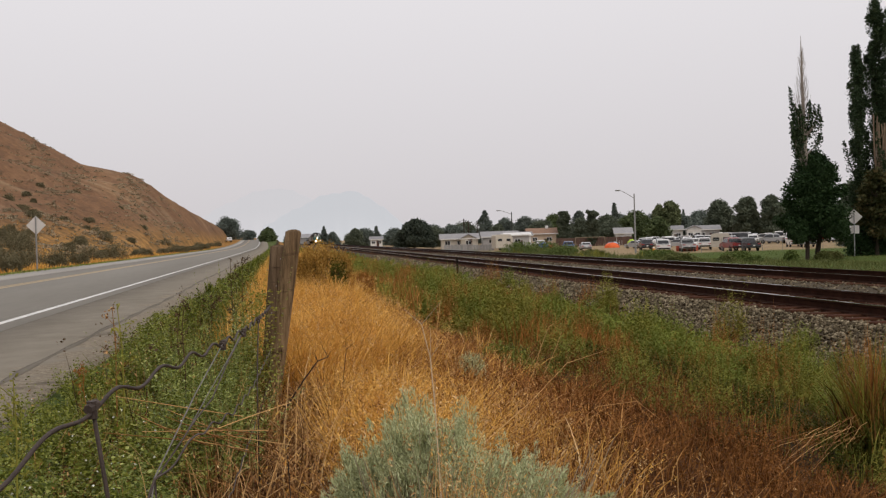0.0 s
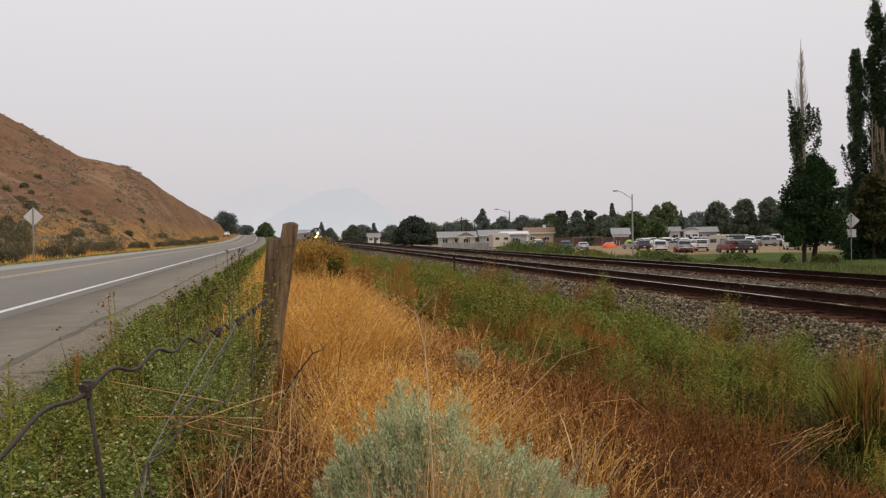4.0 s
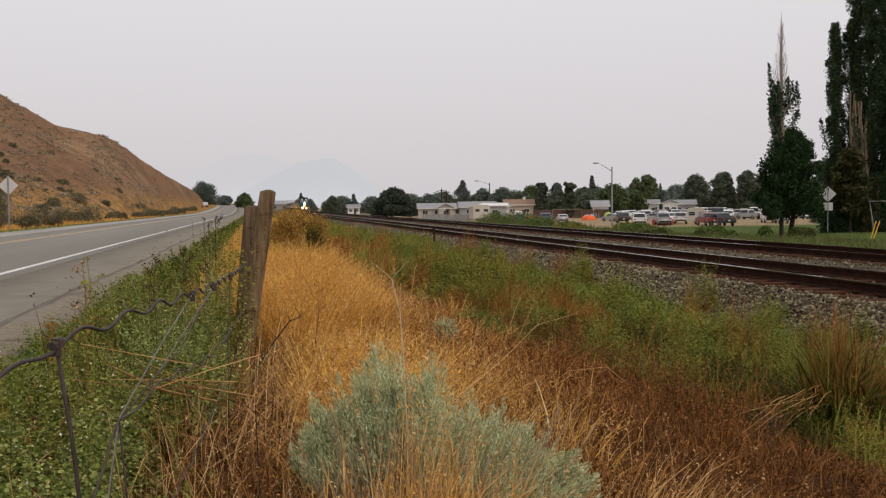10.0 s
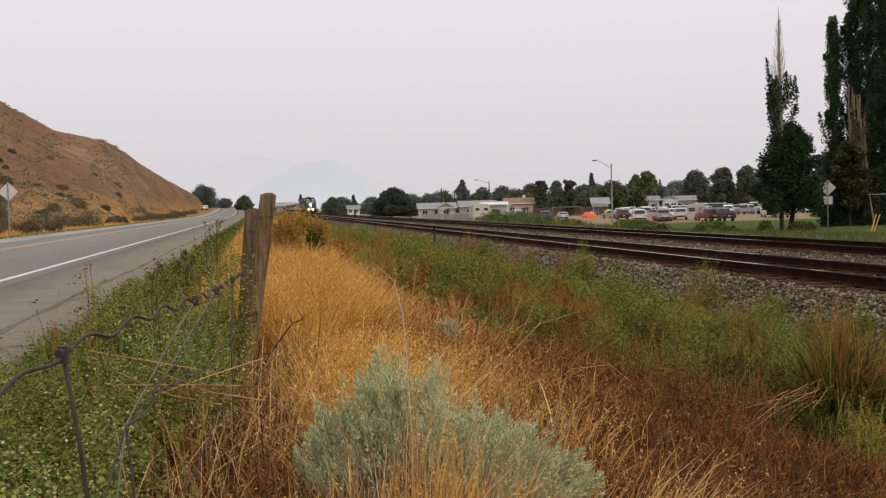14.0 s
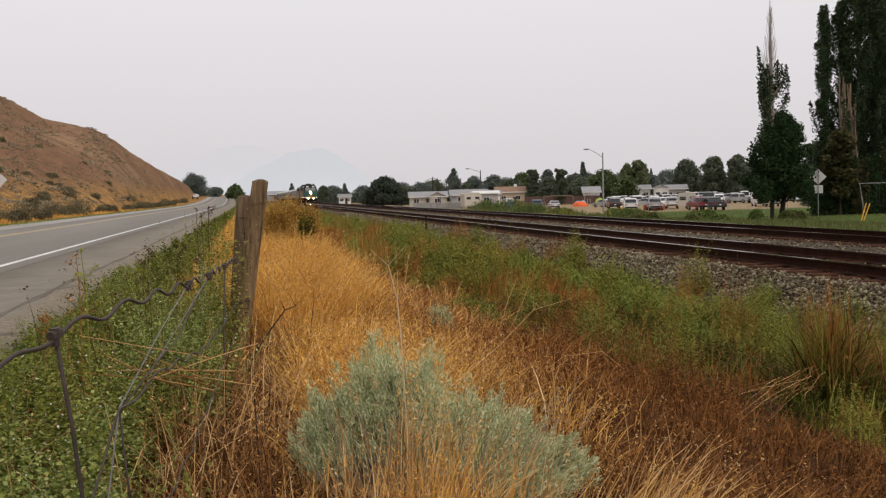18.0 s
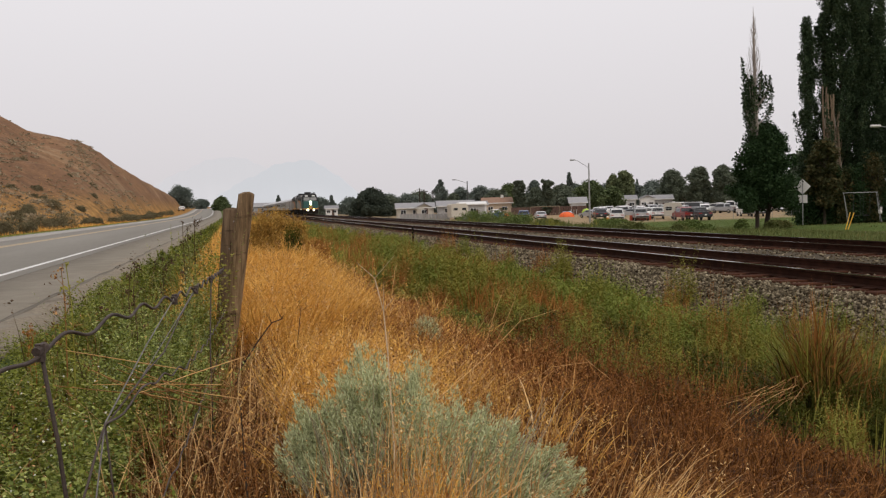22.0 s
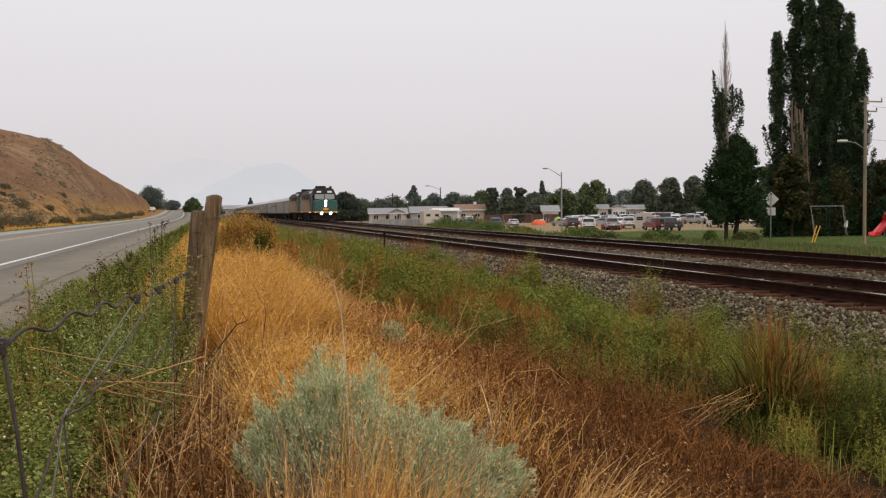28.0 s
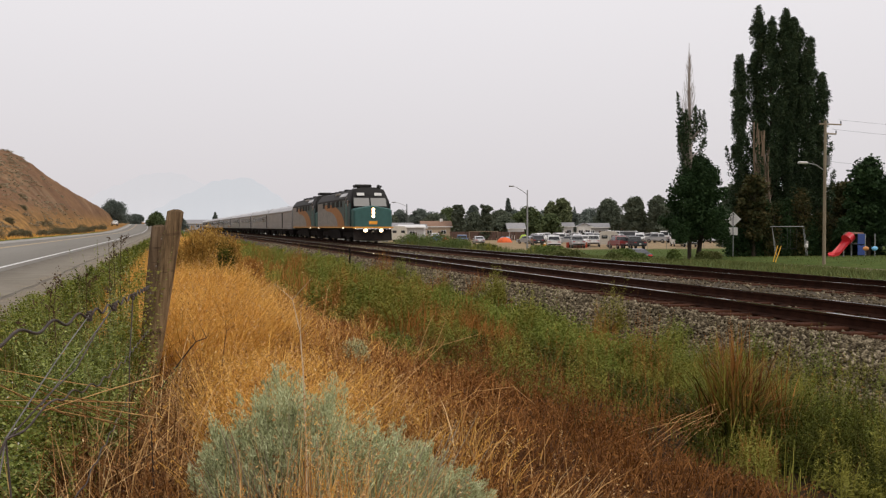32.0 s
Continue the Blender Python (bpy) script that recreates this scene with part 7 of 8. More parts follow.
    hh = part("headlight", Shape().box(0, -0.02, 2.36, 0.28, 0.08, 0.92, 0.04), M_L_DARK, t, "vertical headlight housing")
    for k in (-1, 0, 1):
        part("lens", Shape().tube((0, -0.075, 2.36 + 0.27 * k), (0, -0.06, 2.36 + 0.27 * k), 0.075, n=14), M_HEADLIGHT, hh, "lit headlight")
        part("reflector", Shape().tube((0, -0.068, 2.36 + 0.27 * k), (0, -0.061, 2.36 + 0.27 * k), 0.115, n=16), M_LAMP_GLARE, hh, "glowing ring added for warm glare round the lamp")
    # roof gear
    part("air_conditioner", Shape().box(-0.35, 2.3, 4.54, 1.25, 1.1, 0.24, 0.07), M_L_DARK, t)
    part("horn", Shape().tube((0.75, 1.6, 4.55), (0.75, 2.1, 4.55), 0.1, 0.04, 8).tube((0.95, 1.65, 4.5), (0.95, 2.1, 4.5), 0.09, 0.03, 8).box(0.85, 1.95, 4.42, 0.3, 0.08, 0.2), M_L_DARK, t, "roof horns")
    for yy in (5.0, 7.6, 11.0, 13.0, 15.0):
        fan = part("roof_fan", Shape().tube((0, yy, 4.28), (0, yy, 4.46), 0.62, 0.58, 18), M_L_DARK, t)
        part("fan_hub", Shape().tube((0, yy, 4.44), (0, yy, 4.5), 0.16, n=10), M_UNDER, fan)
    part("exhaust_stack", Shape().box(0, 9.3, 4.4, 0.8, 0.5, 0.3, 0.03), M_UNDER, t)
    for s in (-1, 1):
        part("roof_panel", Shape().box(s * 1.33, 4.6, 3.86, 0.36, 2.6, 0.06, 0.01, Matrix.Rotation(s * 0.92, 4, "Y")), M_COACH_ROOF, t, "pale sloping roof panel")
        part("roof_vent", Shape().box(s * 1.2, 7.4, 4.0, 0.35, 1.6, 0.2, 0.03), M_L_GREY, t, "grey roof vent")
    # underframe and pilot
    part("underframe", Shape().box(0, 8.6, 1.08, 2.7, 16.2, 0.28, 0.03), M_UNDER, t)
    part("fuel_tank", Shape().prism([(-1.45, 1.0), (1.45, 1.0), (1.3, 0.26), (-1.3, 0.26)], 5.9, 11.0), M_UNDER, t)
    part("pilot", Shape().add([(-1.45, 0.35, 1.15), (1.45, 0.35, 1.15), (1.4, -0.05, 0.2), (0, -0.5, 0.12), (-1.4, -0.05, 0.2), (-1.45, 0.7, 1.15), (1.45, 0.7, 1.15), (1.4, 0.5, 0.2), (-1.4, 0.5, 0.2)], [(0, 1, 2, 3, 4), (5, 8, 7, 6), (0, 5, 6, 1), (1, 6, 7, 2), (4, 8, 5, 0), (2, 7, 8, 4, 3)]), M_UNDER, t, "black snow-plough pilot")
    part("coupler", Shape().box(0, -0.4, 0.85, 0.3, 0.6, 0.28, 0.05), M_UNDER, t)
    part("hand_rail", Shape().tube((-1.3, -0.05, 1.1), (1.3, -0.05, 1.1), 0.02, n=6), M_CHROME, t)
    for s in (-1, 1):
        part("step", Shape().box(s * 1.35, 0.7, 0.6, 0.3, 0.6, 0.05).box(s * 1.35, 0.7, 0.9, 0.3, 0.6, 0.05), M_UNDER, t)
    bogie(t, 3.6, 2, 2.74)
    bogie(t, 13.4, 2, 2.74)
    lower(t, 0.935)
    return t


def build_coach(label, baggage=False):
    """Fluted stainless passenger car."""
    t = thing("passenger_car", pose(FAR_TRACK, 0, 0), label, "train car", "string of passenger cars")
    L, hw = 25.6, 1.52
    prof = [(-hw, 1.05), (hw, 1.05), (hw, 3.35), (1.3, 3.75), (0.8, 4.02), (0, 4.1), (-0.8, 4.02), (-1.3, 3.75), (-hw, 3.35)]
    part("body", Shape().prism(prof, 0.2, L - 0.2), M_STEEL, t, "stainless steel body")
    part("roof", Shape().prism([(hw + 0.01, 3.36), (1.31, 3.77), (0.8, 4.04), (0, 4.12), (-0.8, 4.04), (-1.31, 3.77), (-hw - 0.01, 3.36), (-hw + 0.1, 3.3), (hw - 0.1, 3.3)], 0.25, L - 0.25), M_COACH_ROOF, t, "pale ribbed roof")
    for s in (-1, 1):
        for k in range(6):
            part("flute", Shape().box(s * (hw + 0.008), L / 2, 1.15 + 0.12 * k, 0.03, L - 0.6, 0.07, 0.012), M_STEEL, t)
        part("letter_band", Shape().box(s * (hw + 0.006), L / 2, 3.2, 0.02, L - 0.6, 0.2), M_L_GREY, t, "plain name band")
        for k in range(0 if baggage else 10):
            w = part("window", Shape().box(s * (hw + 0.012), 3.6 + 2.05 * k, 2.5, 0.03, 1.35, 0.7, 0.02), M_GLASS, t, "dark tinted window")
            part("frame", Shape().box(s * (hw + 0.01), 3.6 + 2.05 * k, 2.88, 0.04, 1.45, 0.05).box(s * (hw + 0.01), 3.6 + 2.05 * k, 2.12, 0.04, 1.45, 0.05), M_CHROME, w)
        part("vestibule_door", Shape().box(s * (hw + 0.012), 9.0 if baggage else 1.4, 2.15, 0.03, 0.75, 2.0, 0.02), M_UNDER, t, "dark vestibule door")
    part("diaphragm", Shape().box(0, 0.05, 2.3, 1.3, 0.4, 2.4, 0.05), M_BLACK, t)
    part("diaphragm", Shape().box(0, L - 0.05, 2.3, 1.3, 0.4, 2.4, 0.05), M_BLACK, t)
    part("underframe", Shape().box(0, L / 2, 0.95, 2.7, L - 0.8, 0.3, 0.03), M_UNDER, t)
    for yy, ll in ((9, 2.4), (12.6, 3.0), (16.2, 1.8)):
        part("equipment_box", Shape().box(0.75, yy, 0.6, 1.1, ll, 0.55, 0.04).box(-0.75, yy, 0.6, 1.1, ll, 0.55, 0.04), M_UNDER, t)
    part("coupler", Shape().box(0, -0.15, 0.85, 0.25, 0.7, 0.25, 0.03), M_UNDER, t)
    for yy in (5, 12.8, 20.6):
        part("roof_vent", Shape().box(0, yy, 4.14, 0.7, 1.4, 0.1, 0.03), M_COACH_ROOF, t)
    bogie(t, 3.3, 2, 2.6)
    bogie(t, L - 3.3, 2, 2.6)
    lower(t, 0.885)
    return t


loco = build_loco("lead teal and grey diesel locomotive with lit headlights")
loco2 = copy_thing(loco, pose(FAR_TRACK, 17.3, 0))
loco2["label"] = "second teal and grey diesel locomotive behind the lead"
for ob in loco2.children_recursive:
    if ob.data.materials[0] in (M_HEADLIGHT, M_LAMP_GLARE):
        ob.data = ob.data.copy()
        ob.data.materials[0] = M_WINDSHIELD
        ob["label"] = "unlit lamp glass"
baggage = build_coach("windowless stainless steel baggage car behind the locomotives", True)
coach = build_coach("stainless steel passenger car with fluted sides and dark windows")
TRAIN = [(loco, 0.0), (loco2, 17.4), (baggage, 35.0), (coach, 61.1)] + [(copy_thing(coach, pose(FAR_TRACK, 35 + 26.1 * k, 0)), 35.0 + 26.1 * k) for k in range(2, 11)]


# ---- cars ----
CAR_PAINT = {}


def car_paint(c):
    if c not in CAR_PAINT:
        CAR_PAINT[c] = paint("car_paint", c, 0.3, 0.06, 0.0, 0.5)
    return CAR_PAINT[c]


def build_car(kind, c, x, y, z, turn, label, name="car", moving=False):
    """A road vehicle, its front towards +y of its own space."""
    t = thing(name, pose(x, y, z, 0, 0, turn), label, {"sedan": "car", "suv": "car", "pickup": "pickup truck", "van": "van"}[kind], "" if moving else "parked vehicles")
    p = car_paint(c) if not moving else paint("dark_blue_car_paint", c, 0.28, 0.06)
    if kind == "sedan":
        L, hw, base, belt, roof = 4.75, 0.9, 0.32, 0.92, 1.45
        low = [(-2.35, 0.4), (-2.38, 0.75), (-2.25, 0.98), (-1.55, 1.0), (0.9, 0.96), (2.0, 0.8), (2.33, 0.62), (2.36, 0.4), (2.2, 0.28), (-2.2, 0.28)]
        top = [(-1.95, 0.97), (-1.05, 1.4), (-0.2, 1.46), (0.35, 1.4), (1.15, 0.95)]
    elif kind == "suv":
        L, hw, base, belt, roof = 4.8, 0.95, 0.4, 1.08, 1.78
        low = [(-2.38, 0.45), (-2.4, 1.0), (-2.32, 1.12), (1.0, 1.1), (2.1, 1.0), (2.38, 0.8), (2.4, 0.45), (2.2, 0.36), (-2.2, 0.36)]
        top = [(-2.3, 1.1), (-2.05, 1.7), (-1.6, 1.78), (0.1, 1.76), (0.55, 1.66), (1.2, 1.09)]
    elif kind == "pickup":
        L, hw, base, belt, roof = 5.8, 0.98, 0.5, 1.15, 1.9
        low = [(-2.9, 0.55), (-2.9, 1.15), (-0.65, 1.17), (1.5, 1.17), (2.6, 1.08), (2.9, 0.9), (2.9, 0.55), (2.7, 0.45), (-2.7, 0.45)]
        top = [(-0.75, 1.16), (-0.6, 1.8), (-0.3, 1.9), (0.9, 1.86), (1.25, 1.7), (1.75, 1.16)]
    else:
        L, hw, base, belt, roof = 5.6, 1.0, 0.4, 1.2, 2.3
        low = [(-2.8, 0.45), (-2.8, 1.25), (1.6, 1.25), (2.5, 1.1), (2.8, 0.8), (2.8, 0.45), (2.6, 0.36), (-2.6, 0.36)]
        top = [(-2.8, 1.24), (-2.75, 2.2), (-2.5, 2.3), (1.0, 2.28), (1.4, 2.1), (2.0, 1.24)]
    flare = lambda a, b, s: (a, b, s * (1.0 if b > 0.5 else 0.94))
    part("body", Shape().prism(low, -hw, hw, "x", flare), p, t)
    zr = max(b for a, b in top)
    zb = min(b for a, b in top)
    inw = lambda a, b, s: (a, b, s * (1 - 0.16 * (b - zb) / (zr - zb)))
    part("cabin", Shape().prism(top, -hw * 0.97, hw * 0.97, "x", inw), p, t)
    mid = sum(a for a, b in top) / len(top)
    glass = [(mid + (a - mid) * 0.9, zb + 0.05 + (b - zb) * 0.78) for a, b in top]
    for s in (-1, 1):
        part("side_window", Shape().prism(glass, s * hw * 0.985, s * hw * 0.8, "x", inw), M_GLASS, t, "dark side window")
    a0, a1 = top[0], top[1]
    b0, b1 = top[-1], top[-2]
    for (p0, p1, off), nm in ((((a0), (a1), -0.012), "rear_window"), (((b0), (b1), 0.012), "windscreen")):
        w0, w1 = hw * 0.85, hw * 0.74
        q0 = (p0[0] + (p1[0] - p0[0]) * 0.12 + off, p0[1] + (p1[1] - p0[1]) * 0.12 + 0.012)
        q1 = (p0[0] + (p1[0] - p0[0]) * 0.9 + off, p0[1] + (p1[1] - p0[1]) * 0.9 + 0.012)
        part(nm, Shape().add([(-w0, q0[0], q0[1]), (w0, q0[0], q0[1]), (w1, q1[0], q1[1]), (-w1, q1[0], q1[1]), (-w0, q0[0] - off * 3, q0[1] - 0.03), (w0, q0[0] - off * 3, q0[1] - 0.03), (w1, q1[0] - off * 3, q1[1] - 0.03), (-w1, q1[0] - off * 3, q1[1] - 0.03)], [(0, 1, 2, 3), (7, 6, 5, 4), (0, 4, 5, 1), (1, 5, 6, 2), (2, 6, 7, 3), (3, 7, 4, 0)]), M_GLASS, t)
    if kind == "pickup":
        part("bed_liner", Shape().box(0, -1.8, 1.165, 1.6, 1.9, 0.02), M_BLACK, t)
    r = 0.33 if kind == "sedan" else 0.38
    for fy in (-L * 0.29, L * 0.3):
        for s in (-1, 1):
            w = part("wheel", Shape().tube((s * (hw - 0.2), fy, r), (s * (hw + 0.01), fy, r), r, n=18), M_BLACK, t, "black tyre")
            part("rim", Shape().tube((s * (hw + 0.008), fy, r), (s * (hw + 0.02), fy, r), r * 0.62, r * 0.55, 12), M_CHROME, w)
    ends = max(a for a, b in low), min(a for a, b in low)
    zl = belt * 0.8
    for s in (-1, 1):
        part("headlamp", Shape().box(s * hw * 0.74, ends[0] - 0.04, zl, 0.36, 0.14, 0.16, 0.03), M_WINDSHIELD, t)
        part("tail_lamp", Shape().box(s * hw * 0.72, ends[1] + 0.04, zl + 0.06, 0.42, 0.12, 0.14, 0.03), M_TAIL if moving else paint("red_lens", (0.35, 0.02, 0.02), 0.3) if "red_lens" not in bpy.data.materials else bpy.data.materials["red_lens"], t, "red tail lamp")
        part("mirror", Shape().box(s * (hw + 0.09), mid + 0.75, belt + 0.08, 0.18, 0.1, 0.13, 0.03), p, t)
    part("bumper", Shape().box(0, ends[0] - 0.03, base + 0.12, hw * 1.86, 0.16, 0.2, 0.05), M_BLACK, t)
    part("bumper", Shape().box(0, ends[1] + 0.03, base + 0.12, hw * 1.86, 0.16, 0.2, 0.05), M_BLACK, t)
    part("number_plate", Shape().box(0, ends[1] - 0.055, base + 0.3, 0.3, 0.02, 0.15), M_NUMBER, t, "blank plate")
    return t


WHITE, SILVER, DARK, REDC, BLUE, TANC = (0.75, 0.74, 0.73), (0.45, 0.45, 0.46), (0.04, 0.042, 0.05), (0.22, 0.03, 0.03), (0.05, 0.09, 0.2), (0.42, 0.36, 0.27)
CL = {WHITE: "white", SILVER: "silver", DARK: "dark", REDC: "red", BLUE: "blue", TANC: "tan"}
def park_row(rng_m, a0, a1, seed, kinds, colours, gap=2.9):
    """A row of parked vehicles on an arc of the lot."""
    rp = random.Random(seed)
    n = int(radians(a1 - a0) * rng_m / gap)
    for k in range(n):
        if rp.random() < 0.1:
            continue
        a = radians(a0 + (a1 - a0) * (k + rp.uniform(-0.15, 0.15)) / n)
        d = rng_m + rp.uniform(-2.5, 2.5)
        x, y = d * math.sin(a), d * math.cos(a)
        kind, c = rp.choice(kinds), rp.choice(colours)
        build_car(kind, c, x, y, float(ground_z(x, y)), rp.choice((0, 0, 180, 180, 60)) - math.degrees(a) + rp.uniform(-22, 22), f"{CL[c]} {kind if kind != 'suv' else 'sport utility car'} parked on the dry lot")


W3 = (WHITE, WHITE, WHITE, SILVER)
park_row(205, 22.3, 34.2, 1, ("suv", "pickup", "suv", "sedan", "van"), W3, 2.6)
park_row(222, 22.6, 34.2, 2, ("suv", "pickup", "suv"), W3 + (DARK,), 3.0)
park_row(190, 22.4, 34.0, 4, ("suv", "pickup", "sedan"), W3 + (REDC, DARK), 3.6)
park_row(176, 21.6, 26.6, 3, ("suv", "pickup", "sedan"), W3 + (DARK,), 3.2)
for kind, c, d, a, turn in (("pickup", WHITE, 138, 23.2, 75), ("pickup", SILVER, 141, 24.6, 80), ("pickup", WHITE, 150, 25.6, 75), ("suv", DARK, 160, 22.2, 80), ("pickup", REDC, 137, 27.2, 95), ("pickup", DARK, 135, 28.0, 95), ("suv", WHITE, 158, 24.9, 90), ("suv", WHITE, 156, 30.6, 85), ("pickup", SILVER, 150, 31.4, 85), ("pickup", WHITE, 170, 34.6, 85), ("suv", WHITE, 172, 35.8, 85), ("suv", DARK, 150, 35.0, 85), ("suv", BLUE, 165, 17.6, 70), ("sedan", SILVER, 170, 18.6, 80), ("sedan", WHITE, 205, 15.0, 90), ("suv", WHITE, 212, 15.8, 90)):
    x, y = d * math.sin(radians(a)), d * math.cos(radians(a))
    build_car(kind, c, x, y, float(ground_z(x, y)), (turn - 85) * 0.8 + 10 - a, f"{CL[c]} {kind if kind != 'suv' else 'sport utility car'} parked near the lot fence")
# car shapes stand in for far white spots, the farther a house-like trailer
for x, y in ((-18.5, 345), (-8.0, 470)):
    build_car("suv", WHITE, x, y, float(ground_z(x, y)) + 0.05, 10, "white car shape standing in for a far white spot by the highway")
mover = build_car("sedan", (0.012, 0.014, 0.022), 29.5, 40, -0.8, 0, "small dark blue sedan driving along the side street", "driving_car", True)
for ob in mover.children_recursive:
    ob.data.transform(Matrix.Diagonal((0.92, 0.87, 0.84, 1)))


# ---- street furniture ----
def street_lamp(x, y, z, h, label, k=1.0):
    t = thing("street_lamp", pose(x, y, z), label, "street lamp", "street lamps")
    part("pole", Shape().path([(0, 0, -0.2), (0, 0, h * 0.5), (0, 0, h)], [0.15 * k, 0.12 * k, 0.09 * k], 10), M_DARK_METAL if k > 1 else M_METAL, t)
    part("arm", Shape().path([(0, 0, h - 0.7), (-0.8 * k, -0.1, h - 0.2), (-1.8 * k, -0.2, h + 0.35), (-2.4 * k, -0.25, h + 0.5)], 0.04 * k, 6), M_METAL, t)
    head = part("lamp_head", Shape().box(-2.6 * k, -0.3, h + 0.5, 0.8 * k, 0.3, 0.16 * k, 0.06), M_METAL, t, "cobra-head luminaire")
    part("lens", Shape().box(-2.65 * k, -0.3, h + 0.5 - 0.09 * k, 0.5 * k, 0.22, 0.05, 0.02), M_WINDSHIELD, head)


street_lamp(50.4, 127.4, -2.0, 8.6, "grey street lamp with curved arm beside the lot")
street_lamp(70.2, 278, -2.0, 10.2, "dark street lamp with curved arm beside houses", 1.6)


def diamond_sign(x, y, z, size, post_h, plate, label, turn=0):
    t = thing("road_sign", pose(x, y, z, 0, 0, turn), label, "road sign", "diamond road signs")
    part("post", Shape().box(0, 0, post_h / 2 - 0.2, 0.07, 0.07, post_h + 0.4, 0.01), M_METAL, t, "galvanised post")
    p = part("sign_plate", Shape().box(0, 0.05, post_h - size * 0.62, size, 0.012, size, 0.004, Matrix.Rotation(math.pi / 4, 4, "Y")), M_SIGN_BACK, t, "bare back of a diamond sign")
    part("bolt", Shape().tube((0, 0.03, post_h - size * 0.4), (0, 0.045, post_h - size * 0.4), 0.015, n=6).tube((0, 0.03, post_h - size * 0.85), (0, 0.045, post_h - size * 0.85), 0.015, n=6), M_METAL, p)
    if plate:
        part("tab_plate", Shape().box(0, 0.05, post_h - size * 1.75, size * 0.82, 0.012, size * 0.72, 0.004), M_SIGN_BACK, t, "bare back of a tab sign")


diamond_sign(-13.55, 55.4, 0.0, 0.75, 3.0, False, "diamond warning sign seen from behind on the verge", 0)
diamond_sign(45.7, 68.4, float(ground_z(45.7, 68.4)), 0.9, 3.75, True, "diamond sign with a tab plate seen from behind", -30)

pole = thing("utility_pole", pose(39.4, 49.15, float(ground_z(39.4, 49.15))), "wooden utility pole with crossarms and a lamp arm", "utility pole")
part("shaft", Shape().path([(0, 0, -0.3), (0, 0, 4), (0, 0, 8.3)], [0.1, 0.09, 0.075], 12), M_POLE_WOOD, pole)
for zz, w in ((8.1, 1.3), (7.55, 0.7)):
    a = part("crossarm", Shape().box(0.35, 0, zz, w * 1.15, 0.08, 0.08, 0.01), M_POLE_WOOD, pole)
    for s in (-1, 1):
        part("insulator", Shape().tube((0.35 + s * w * 0.55, 0, zz + 0.06), (0.35 + s * w * 0.55, 0, zz + 0.2), 0.04, 0.03, 8), M_GLASS, a)
part("transformer", Shape().tube((0.22, 0, 5.75), (0.22, 0, 6.3), 0.12, n=12), M_METAL, pole, "grey transformer can")
part("lamp_arm", Shape().path([(0, 0, 5.4), (-0.6, 0, 5.75), (-1.3, 0, 5.85)], 0.03, 6), M_METAL, pole)
part("lamp_head", Shape().box(-1.5, 0, 5.85, 0.6, 0.25, 0.14, 0.05), M_SIGN_BACK, pole)
for ob in pole.children_recursive:
    ob.data.transform(Matrix.Scale(1.085, 4))
lines = thing("power_lines", pose(0, 0, 0), "thin power lines hanging between poles", "power line")
for (x0, y0, z0), (x1, y1, z1) in (((40.4, 49.15, 7.9), (80, 45, 8.3)), ((39.9, 49.15, 7.3), (80, 47, 7.7)), ((39.4, 49.15, 5.3), (80, 50, 5.7)), ((39.4, 49.15, 5.3), (150, 260, 6.0))):
    part("wire", Shape().path([(x0 + (x1 - x0) * f, y0 + (y1 - y0) * f, z0 + (z1 - z0) * f - 1.0 * math.sin(math.pi * f)) for f in [k / 14 for k in range(15)]], 0.006, 4), M_BLACK, lines)
for x, y, h in ((52, 262, 8.2), (57, 280, 8.0), (64, 300, 8.0)):
    t = thing("utility_pole", pose(x, y, -2), "distant wooden utility pole among houses", "utility pole")
    part("shaft", Shape().path([(0, 0, -0.2), (0, 0, h)], [0.2, 0.14], 8), M_BARK, t)
    part("crossarm", Shape().box(0, 0, h - 0.6, 1.8, 0.12, 0.14), M_BARK, t)
stake = thing("track_stake", pose(7.4, 39.3, -0.7), "thin dark steel stake beside the ballast", "marker post")
part("stake", Shape().box(0, 0, 0.47, 0.08, 0.03, 1.0, 0.005).box(0, 0.025, 0.47, 0.012, 0.04, 0.98), M_UNDER, stake)
part("tip", Shape().box(0, 0, 0.94, 0.084, 0.034, 0.06, 0.005), M_UNDER, stake)


